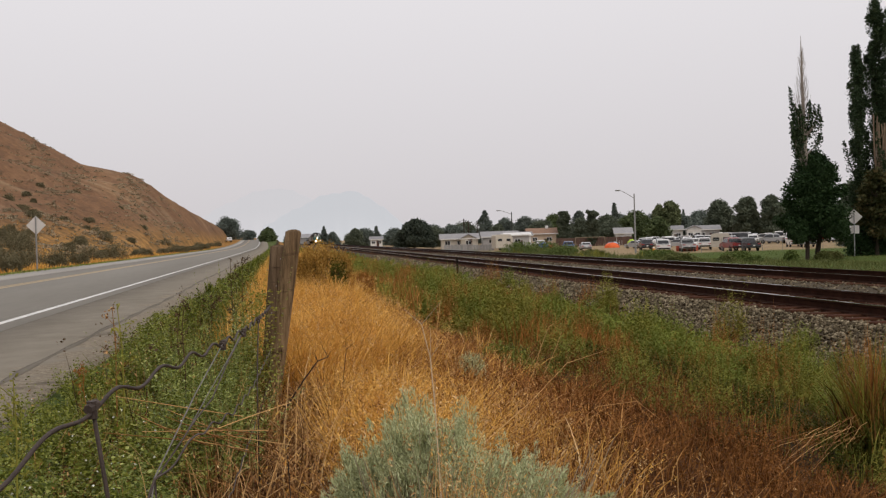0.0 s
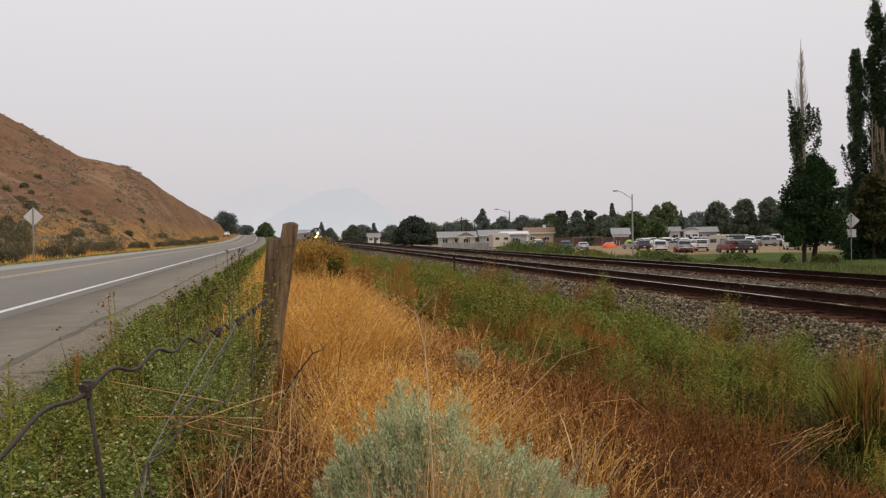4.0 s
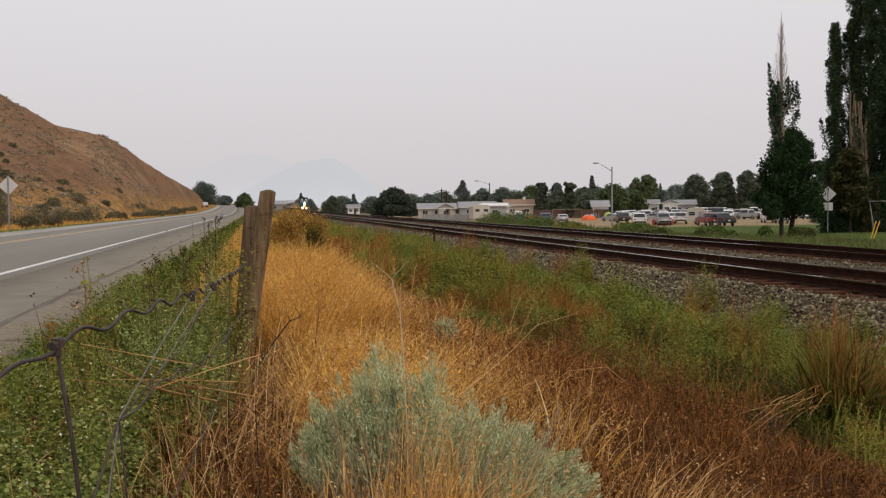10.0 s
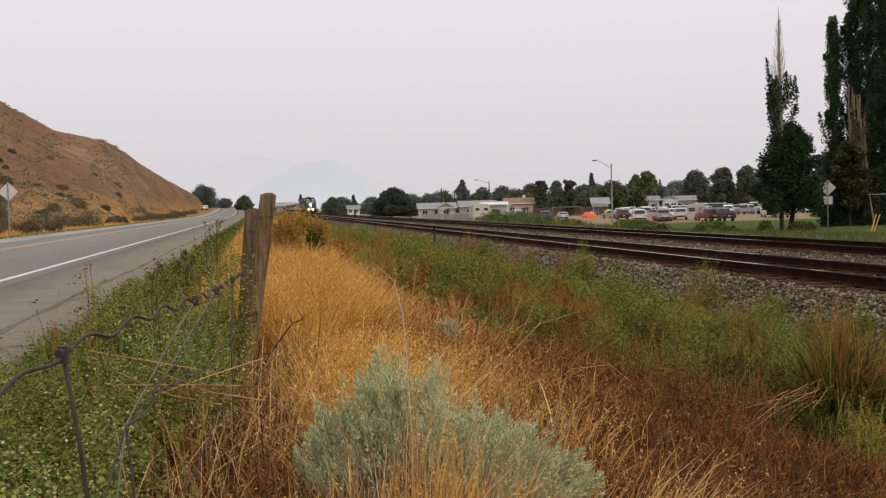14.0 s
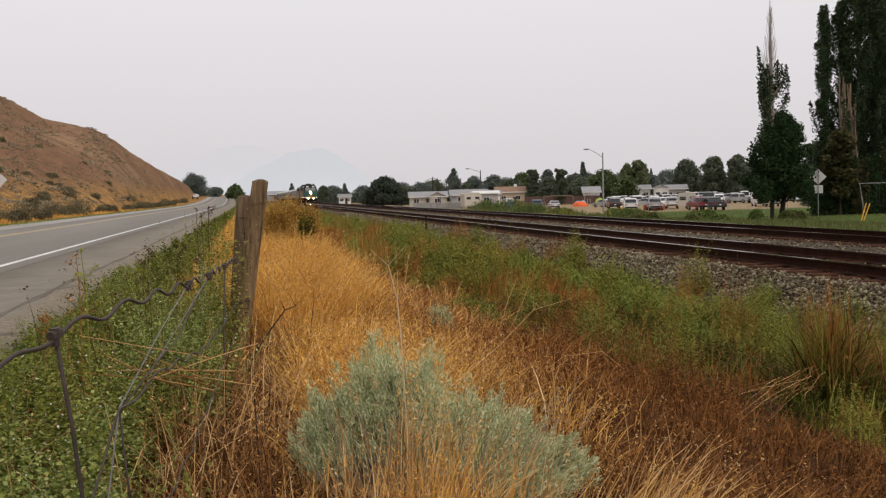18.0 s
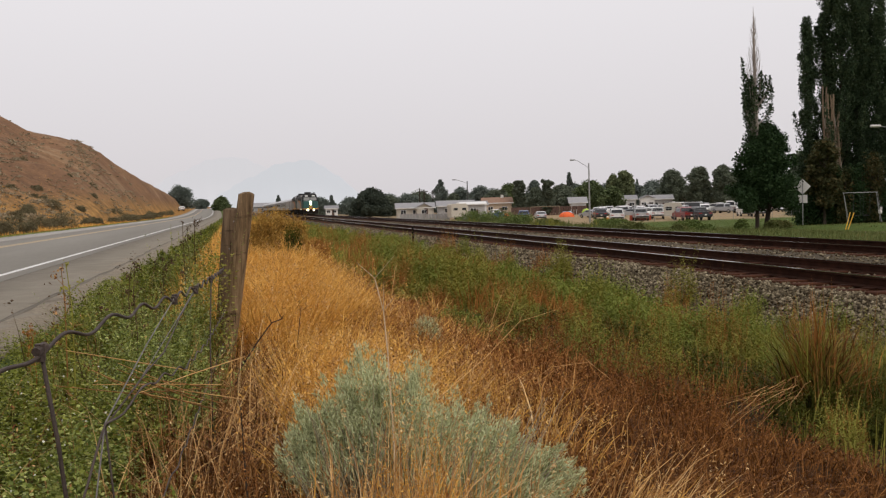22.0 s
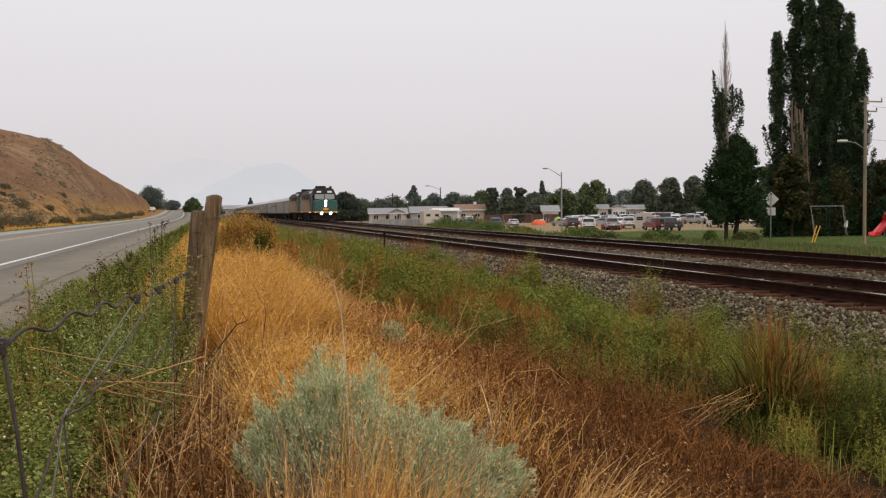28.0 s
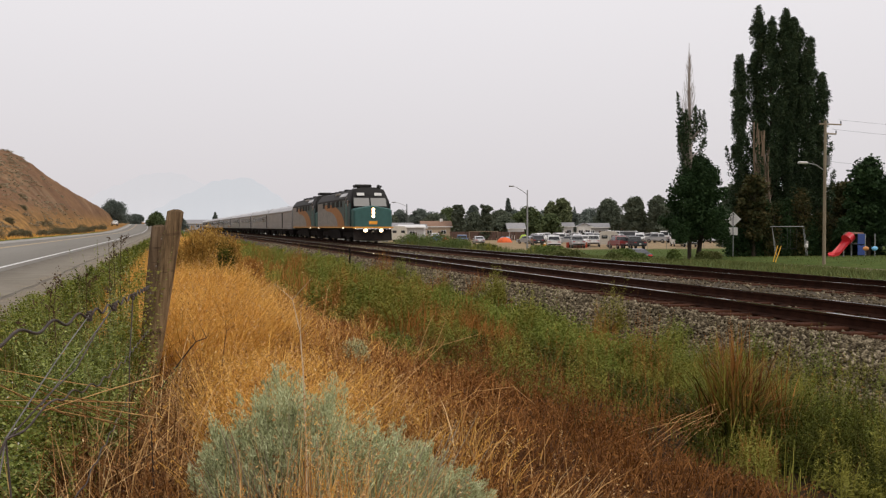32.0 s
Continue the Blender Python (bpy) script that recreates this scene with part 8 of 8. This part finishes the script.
# ---- playground ----
def playground():
    red = paint("red_slide_plastic", (0.55, 0.025, 0.035), 0.35, 0.1)
    blue = paint("blue_panel", (0.03, 0.06, 0.22), 0.4, 0.1)
    yellow = paint("yellow_marker", (0.7, 0.38, 0.03), 0.5, 0.1)
    t = thing("slide", pose(46.75, 55.8, -1.05, 0, 0, 8), "red plastic tube slide on a play tower", "slide")
    pts = [(-1.6, 0, 0.12), (-1.15, 0, 0.2), (-0.6, 0, 0.65), (-0.1, 0, 1.1), (0.2, 0, 1.25)]
    rings = []
    for x, y, z in pts:
        rings.append([(x, y - 0.33, z + 0.25), (x, y - 0.28, z), (x, y + 0.28, z), (x, y + 0.33, z + 0.25), (x + 0.02, y + 0.24, z + 0.09), (x + 0.02, y - 0.24, z + 0.09)])
    part("chute", Shape().loft(rings), red, t, "red slide chute")
    part("tunnel", Shape().tube((-0.15, 0, 1.3), (0.3, 0, 1.55), 0.36, 0.36, 16).tube((-0.17, 0, 1.29), (-0.1, 0, 1.33), 0.4, 0.4, 16), red, t, "red tunnel entrance")
    for x, y in ((1.02, -0.6), (1.02, 0.6), (2.0, -0.6), (0.25, 0.6)):
        part("tower_post", Shape().tube((x, y, 0), (x, y, 1.72), 0.045, n=8), M_METAL, t, "grey steel post")
    part("deck", Shape().box(0.65, 0, 1.0, 0.9, 1.2, 0.08, 0.01), M_DARK_METAL, t)
    part("panel", Shape().box(0.62, -0.62, 1.35, 0.7, 0.05, 0.75, 0.02).box(0.62, -0.62, 0.55, 0.7, 0.05, 0.7, 0.02), blue, t, "blue play panel")
    part("roof", Shape().prism([(0.3, 1.72), (0.95, 1.72), (0.8, 1.84), (0.4, 1.84)], -0.6, 0.6), M_ROOF_BROWN, t, "brown canopy")
    for x, cc, nm in ((1.0, (0.6, 0.25, 0.08), "orange"), (1.75, (0.2, 0.5, 0.75), "pale blue")):
        r = thing("spring_rider", pose(46.1 + x, 54.4, -0.9), f"{nm} spring rider beside the play tower", "play rider")
        part("seat", Shape().ball((0, 0, 0.55), 0.2, (1.3, 0.6, 0.8), 2), paint("rider_paint", cc, 0.4), r)
        part("spring", Shape().path([(0.05 * math.cos(a), 0.05 * math.sin(a), 0.02 + 0.02 * a) for a in [k * 0.7 for k in range(28)]], 0.012, 4), M_DARK_METAL, r)
    bars = thing("climbing_bars", pose(50.6, 55.0, -0.9), "grey steel climbing bars in the park", "climbing frame")
    for x in (0, 1.3, 2.6):
        part("upright", Shape().tube((x, 0, 0), (x, 0, 2.0), 0.05, n=8), M_SIGN_BACK, bars)
    part("top_bar", Shape().tube((0, 0, 1.85), (2.6, 0, 1.85), 0.04, n=8), M_SIGN_BACK, bars)
    a, b = Vector((42.2, 58.3, -0.9)), Vector((44.2, 57.45, -0.9))
    sw = thing("swing_set", pose(0, 0, 0), "pale steel swing frame on the lawn", "swing set")
    up = Vector((0, 0, 2.1))
    d = (b - a).normalized()
    n = Vector((-d.y, d.x, 0)) * 0.5
    part("top_bar", Shape().tube(a + up + d * -0.1, b + up + d * 0.1, 0.024, n=8), M_METAL, sw)
    for q, o in ((a, 0.0), (b, 0.0)):
        for s in (-1, 1):
            part("leg", Shape().tube(q + n * s * 0.4 + d * 0.3, q + up + d * o, 0.02, n=8), M_METAL, sw)
    for f in (0.3, 0.6):
        c = a.lerp(b, f)
        part("chain", Shape().tube(c + up, c + Vector((0, 0, 0.5)), 0.01, n=4).tube(c + up + d * 0.45, c + d * 0.45 + Vector((0, 0, 0.5)), 0.01, n=4), M_DARK_METAL, sw)
        part("seat", Shape().box(c.x + 0.2, c.y, c.z + 0.48, 0.5, 0.2, 0.04, 0.01), M_BLACK, sw)
    c = b + d * 0.25
    part("bucket_seat", Shape().box(c.x, c.y, c.z + 0.7, 0.26, 0.22, 0.3, 0.07).box(c.x + 0.08, c.y, c.z + 0.9, 0.05, 0.2, 0.3, 0.02), M_SIGN_BACK, sw, "pale bucket swing seat")
    part("hanger", Shape().tube(c + Vector((0, 0, 1.0)), b + up + d * 0.08, 0.012, n=4), M_METAL, sw)
    for k, (x, y) in enumerate(((34.5, 47.5), (34.75, 47.6))):
        m = thing("marker_post", pose(x, y, -0.85, 0, 18 if k == 0 else 22, 0), "leaning yellow marker post beside the street", "marker post")
        part("tube", Shape().tube((0, 0, -0.1), (0, 0, 0.95), 0.03, 0.028, 8), yellow, m)
        part("cap", Shape().tube((0, 0, 0.95), (0, 0, 0.98), 0.034, 0.02, 8), M_WIRE, m)
    pw = strip("path", -1.4, 1.4, 0, 9, 0.0, M_PATH, 1.0, False, 0.0)
    pw.transform(pose(46.8, 66.5, -1.35, 0, 0, -128))
    tagged(new("path", pw), "bare soil path across the lawn", "path", kind="structure")
    f = thing("chain_fence", pose(0, 0, -0.85), "low chain-link fence along the park", "fence")
    for k in range(22):
        part("post", Shape().tube((36 + 1.9 * k * 1.0, 80 - 0.2 * k, -0.1), (36 + 1.9 * k, 80 - 0.2 * k, 1.1), 0.02, n=6), M_METAL, f)
    part("rail", Shape().tube((36, 80, 1.08), (36 + 1.9 * 21, 80 - 4.2, 1.08), 0.016, n=6), M_METAL, f)
    for z in (0.2, 0.45, 0.7, 0.9):
        part("line_wire", Shape().tube((36, 80, z), (36 + 1.9 * 21, 80 - 4.2, z), 0.004, n=4), M_METAL, f)


playground()


# ---- houses ----
def house(x, y, z, w, d, wall_h, roof_h, turn, wall, roof, label, windows=2, gable=False, chimney=False):
    t = thing("house", pose(x, y, z, 0, 0, turn), label, "house", "houses behind the railway")
    part("wall", Shape().box(0, 0, wall_h / 2 - 0.2, w, d, wall_h + 0.4, 0.02), wall, t)
    e = 0.45
    if gable:
        part("gable", Shape().prism([(-w / 2, wall_h), (w / 2, wall_h), (0, wall_h + roof_h)], -d / 2, d / 2), wall, t)
        rf = part("roof", Shape().prism([(-w / 2 - e, wall_h - 0.12), (0, wall_h + roof_h + 0.02), (w / 2 + e, wall_h - 0.12), (w / 2 + e, wall_h + 0.08), (0, wall_h + roof_h + 0.24), (-w / 2 - e, wall_h + 0.08)], -d / 2 - e, d / 2 + e), roof, t)
    else:
        part("gable", Shape().prism([(-d / 2, wall_h), (d / 2, wall_h), (0, wall_h + roof_h)], -w / 2, w / 2, "x"), wall, t)
        rf = part("roof", Shape().prism([(-d / 2 - e, wall_h - 0.12), (0, wall_h + roof_h + 0.02), (d / 2 + e, wall_h - 0.12), (d / 2 + e, wall_h + 0.08), (0, wall_h + roof_h + 0.24), (-d / 2 - e, wall_h + 0.08)], -w / 2 - e, w / 2 + e, "x"), roof, t)
    part("fascia", Shape().box(0, -d / 2 - e - 0.02, wall_h - 0.02, w + 2 * e, 0.04, 0.2), M_WHITE, t, "white fascia board")
    if chimney:
        part("chimney", Shape().box(w * 0.2, 0, wall_h + roof_h + 0.2, 0.7, 0.7, 1.2, 0.02), M_WHITE, rf)
    for k in range(windows):
        xx = -w / 2 + w * (k + 0.5) / windows
        wd = part("window", Shape().box(xx, -d / 2 - 0.02, wall_h * 0.58, 1.3, 0.06, 1.0, 0.01), M_WHITE, t, "white-framed window")
        part("pane", Shape().box(xx - 0.3, -d / 2 - 0.055, wall_h * 0.58, 0.52, 0.02, 0.84).box(xx + 0.3, -d / 2 - 0.055, wall_h * 0.58, 0.52, 0.02, 0.84), M_GLASS, wd)
    part("door", Shape().box(w * 0.12, -d / 2 - 0.02, 1.0, 0.9, 0.06, 2.0, 0.01), M_FENCE_BROWN, t)
    return t


house(41.0, 213, -1.5, 8.4, 6.5, 2.1, 1.0, -8, M_CREAM, M_ROOF_GREY, "long white bungalow with grey shingle roof", 3)
house(42.2, 208.5, -1.5, 3.4, 4, 2.1, 0.9, -8, M_CREAM, M_ROOF_GREY, "white gabled porch wing with grey roof", 1, True)
house(51.2, 215, -1.5, 8.4, 6.5, 2.3, 1.1, -10, M_GREYWALL, M_ROOF_GREY, "low grey house with pale shingle roof", 2)
house(54.5, 209, -1.8, 5.0, 4.5, 2.7, 0.7, -10, M_WHITE, M_ROOF_GREY, "white carport beside the grey house", 1)
house(49.1, 190.5, -2.0, 4.8, 4, 3.1, 0.3, -10, M_GREYWALL, M_WHITE, "flat-roofed grey garage with white trim", 1)
house(64.0, 224, -2.0, 7.0, 6, 3.2, 1.2, -12, M_TAN, M_ROOF_BROWN, "tan house with brown roof and white chimney", 2, False, True)
house(81.5, 214, -2.0, 3.8, 5, 2.7, 1.2, -15, M_WHITE, M_ROOF_GREY, "small white house with grey roof", 2)
house(101.6, 230, -2.0, 4.4, 6, 3.2, 0.9, -20, M_WHITE, M_ROOF_GREY, "white house with grey roof behind parked cars", 2)
house(105.4, 226, -2.0, 3.6, 4, 3.2, 0.8, -20, M_WHITE, M_ROOF_GREY, "white gabled house front with large windows", 2, True)
house(130, 252, -2.0, 7, 6, 3.0, 1.4, -25, M_TAN, M_ROOF_GREY, "tan house with grey roof among trees", 2)
house(141, 244, -2.0, 9, 6, 3.0, 1.3, -25, paint("brick_red_siding", (0.25, 0.09, 0.07), 0.8), M_ROOF_BROWN, "red-brown house behind trees", 2)
house(116, 240, -2.0, 6, 6, 3.0, 1.0, -20, M_GREYWALL, M_ROOF_GREY, "grey house with grey roof among trees", 2)
house(33.6, 330, -1.5, 4.2, 6, 2.4, 0.9, -6, M_WHITE, M_ROOF_GREY, "distant white house by the railway", 2)
house(46, 318, -1.5, 6, 6, 3.4, 1.2, -6, M_WHITE, M_ROOF_GREY, "distant white house by the railway", 2, True)
house(12, 430, -0.5, 12, 7, 3.2, 1.4, 0, M_GREYWALL, M_ROOF_GREY, "distant grey building along the railway", 3)


def board_fence(x0, y0, x1, y1, z, h, material, label):
    t = thing("board_fence", pose(0, 0, 0), label, "fence")
    n = max(4, int(math.hypot(x1 - x0, y1 - y0) / 0.6))
    for k in range(n):
        f = (k + 0.5) / n
        part("board", Shape().box(x0 + (x1 - x0) * f, y0 + (y1 - y0) * f, z + h / 2, (abs(x1 - x0) / n) * 0.96, 0.05, h + 0.03 * math.sin(k * 7.7), 0.01), material, t)
    part("rail", Shape().tube((x0, y0 + 0.08, z + h * 0.75), (x1, y1 + 0.08, z + h * 0.75), 0.05, n=4), material, t)


board_fence(33.0, 188, 38.2, 187, -2.0, 1.5, M_FENCE_GREY, "grey board fence in front of the bungalow")
board_fence(38.6, 192, 44.0, 190, -2.0, 1.3, M_FENCE_GREY, "grey board fence beside the bungalow")
board_fence(63.5, 210, 80.5, 205, -2.0, 2.0, M_FENCE_BROWN, "long dark board fence behind the field")


def camper(x, y, z, turn, w, l, h, wall, label):
    t = thing("camper", pose(x, y, z, 0, 0, turn), label, "camper")
    part("body", Shape().prism([(-l / 2, 0.5), (l / 2, 0.5), (l / 2, h - 0.3), (l / 2 - 0.3, h), (-l / 2 + 0.5, h), (-l / 2, h - 0.7)], -w / 2, w / 2, "x"), wall, t)
    part("stripe", Shape().box(w / 2 + 0.005, 0, h * 0.5, 0.02, l * 0.95, 0.12), M_FENCE_BROWN, t)
    for k in (-1, 1):
        part("window", Shape().box(w / 2 + 0.01, k * l * 0.25, h * 0.66, 0.04, 0.9, 0.5, 0.02), M_GLASS, t)
        part("window", Shape().box(-w / 2 - 0.01, k * l * 0.25, h * 0.66, 0.04, 0.9, 0.5, 0.02), M_GLASS, t)
        part("wheel", Shape().tube((k * w * 0.35, 0, 0.36), (k * w * 0.48, 0, 0.36), 0.36, n=14), M_BLACK, t)
    part("door", Shape().box(w / 2 + 0.01, 0, h * 0.5, 0.04, 0.7, h * 0.62, 0.02), M_WHITE, t)
    part("vent", Shape().box(0, 0, h + 0.08, 0.5, 0.5, 0.16, 0.03), M_WHITE, t)


camper(64.2, 128.5, -2.0, 65, 1.9, 2.9, 2.5, M_CREAM, "boxy cream camper trailer parked on the lot")
camper(44.8, 186, -2.0, 100, 2.2, 3.8, 3.3, M_CREAM, "beige motor home beside the garage")


def tent(x, y, z, r, h, c, label):
    t = thing("tent", pose(x, y, z), label, "tent", "tents on the field")
    m = paint("tent_fabric", c, 0.7, 0.12)
    n, rings = 12, []
    for k in range(6):
        f = k / 5
        rr = r * math.cos(f * math.pi / 2 * 0.96)
        rings.append([(rr * math.cos(2 * math.pi * i / n), rr * math.sin(2 * math.pi * i / n), h * math.sin(f * math.pi / 2)) for i in range(n)])
    part("canopy", Shape().loft(rings), m, t)
    part("door_flap", Shape().add([(-0.3, -r * 0.98, 0), (0.3, -r * 0.98, 0), (0.0, -r * 0.72, h * 0.62), (0, -r * 0.6, 0.1)], [(0, 1, 2), (0, 2, 3), (1, 3, 2), (0, 3, 1)]), M_DARK_METAL, t)
    for i in range(4):
        a = math.pi / 4 + i * math.pi / 2
        part("pole", Shape().path([(r * 1.01 * math.cos(a) * math.cos(f), r * 1.01 * math.sin(a) * math.cos(f), h * 1.02 * math.sin(f)) for f in [k * math.pi / 12 for k in range(7)]], 0.02, 4), M_DARK_METAL, t)


tent(74, 189, -2, 1.1, 1.5, (0.4, 0.55, 0.06), "lime green dome tent on the field")
tent(67, 183, -2, 1.0, 1.1, (0.3, 0.4, 0.55), "pale blue dome tent on the field")
tent(69.4, 187, -2, 0.9, 1.1, (0.35, 0.45, 0.55), "pale blue dome tent on the field")
tent(84, 207, -2, 1.5, 1.4, (0.12, 0.25, 0.5), "blue dome tent behind parked cars")
tent(57, 198, -2, 1.4, 1.3, (0.07, 0.14, 0.42), "blue canopy tent on the field")
tent(65.5, 178, -2, 1.6, 1.05, (0.75, 0.13, 0.03), "bright orange low tent on the field")
tent(55.5, 187, -2, 0.8, 1.0, (0.6, 0.15, 0.05), "small orange tent near the bushes")
goal = thing("soccer_goal", pose(63, 184, -2.0, 0, 0, -18), "rusty soccer goal frame on the field", "goal")
part("crossbar", Shape().tube((-3, 0, 2.2), (3, 0, 2.2), 0.06, n=8), M_POLE_WOOD, goal)
for s in (-3, 3):
    part("goal_post", Shape().tube((s, 0, 0), (s, 0, 2.2), 0.06, n=8), M_POLE_WOOD, goal)
bar = thing("barrier", pose(59.5, 130, -2.0, 0, 0, -25), "orange and red plastic barrier by the lot entrance", "barrier")
for k in range(4):
    part("panel", Shape().box(-1.2 + 0.8 * k, 0, 0.4, 0.76, 0.2, 0.8, 0.04), paint("barrier_plastic", (0.45, 0.08, 0.04), 0.5) if k == 0 else bpy.data.materials["barrier_plastic"], bar)
hyd = thing("hydrant", pose(50.9, 122, -2.0), "small yellow and white hydrant by the street", "hydrant")
part("barrel", Shape().tube((0, 0, 0), (0, 0, 0.75), 0.17, 0.15, 12), M_L_YELLOW, hyd)
part("cap", Shape().ball((0, 0, 0.78), 0.16, (1, 1, 0.7), 2), M_WHITE, hyd)
part("outlet", Shape().tube((-0.25, 0, 0.5), (0.25, 0, 0.5), 0.07, n=8), M_L_YELLOW, hyd)

# ---- ties and ballast stones ----
tie_mesh = mesh_of("tie", Shape().box(0, 0, 0, 2.6, 0.22, 0.17, 0.015).v, Shape().box(0, 0, 0, 2.6, 0.22, 0.17, 0.015).f, M_TIE)
for t, n_near in ((TRACKS[0], 170), (TRACKS[1], 110)):
    y = 4.0
    rr = random.Random(5)
    for k in range(n_near):
        o = new("tie", tie_mesh)
        o.parent = t
        o.matrix_basis = pose(rr.uniform(-0.05, 0.05), y, -0.245 + rr.uniform(-0.012, 0.012), 0, 0, rr.uniform(-1.2, 1.2))
        y += 0.53
    far = Shape()
    while y < 300:
        far.box(0, y, -0.245, 2.6, 0.22, 0.17)
        y += 0.53
    tagged(part("distant_ties", far, M_TIE, t, "row of dark ties"), kind="stuff")
# spikes and plates on the nearest ties
plate_mesh = mesh_of("tie_plate", Shape().box(0, 0, 0, 0.36, 0.19, 0.02, 0.004).v, Shape().box(0, 0, 0, 0.36, 0.19, 0.02, 0.004).f, M_RAIL)
for k in range(60):
    for s in (-1, 1):
        o = new("tie_plate", plate_mesh)
        o.parent = TRACKS[0]
        o.matrix_basis = pose(s * 0.7535, 4.0 + 0.53 * k, -0.162)


def stones():
    n = 80000
    x, y = scatter(n, 6.3, 17.6, 6.0, 80)
    w = rng.random(n)
    x = np.where(w < 0.62, rng.uniform(6.2, 8.3, n), x)
    bed = np.interp(x, bx, bz) + 0.03
    ok = (x > 6.2)
    x, y, bed = x[ok], y[ok], bed[ok]
    n = len(x)
    s = rng.uniform(0.013, 0.036, n) * (1 + y * 0.012)
    base = np.array([[1, 0, 0], [-1, 0, 0], [0, 1, 0], [0, -1, 0], [0, 0, 1], [0, 0, -1]], float)
    v = base[None] * s[:, None, None] * rng.uniform(0.6, 1.3, (n, 6, 1)) * np.array([1, 1, 0.8])
    a = rng.uniform(0, np.pi, n)
    ca, sa = np.cos(a)[:, None], np.sin(a)[:, None]
    vx, vy, vz = v[..., 0], v[..., 1], v[..., 2]
    tl = rng.normal(0, 0.5, n)[:, None]
    vx, vz = vx * np.cos(tl) - vz * np.sin(tl), vx * np.sin(tl) + vz * np.cos(tl)
    v = np.stack([vx * ca - vy * sa + x[:, None], vx * sa + vy * ca + y[:, None], vz + bed[:, None] + 0.01], -1).reshape(-1, 3)
    f = np.array([[0, 2, 4], [2, 1, 4], [1, 3, 4], [3, 0, 4], [2, 0, 5], [1, 2, 5], [3, 1, 5], [0, 3, 5]])
    q = (np.arange(n)[:, None, None] * 6 + f[None]).reshape(-1, 3)
    tagged(new("ballast_stones", soup("ballast_stones", v, q, M_STONE)), "loose angular grey ballast stones", "gravel", kind="stuff")


stones()


# ---- movement ----
def motions():
    run = [(0, 372), (3, 349), (6, 324.5), (9, 299), (13, 264), (16, 237), (19, 209), (23, 170), (25.5, 143), (28, 114.5), (30, 91), (32, 66.8)]
    for ob, off in TRAIN:
        walk(ob, [(t, pose(FAR_TRACK, y + off, 0)) for t, y in run])
    drive = [(0, -322), (26, -2.2), (28, 22.4), (29, 34.8), (30, 47.2), (30.5, 53.3), (31, 59.5), (31.5, 65.8), (32, 72.2)]
    walk(mover, [(t, pose(street_x(y), y, float(ground_z(street_x(y), y)) + 0.03, 0, 0, -1.7)) for t, y in drive])


motions()
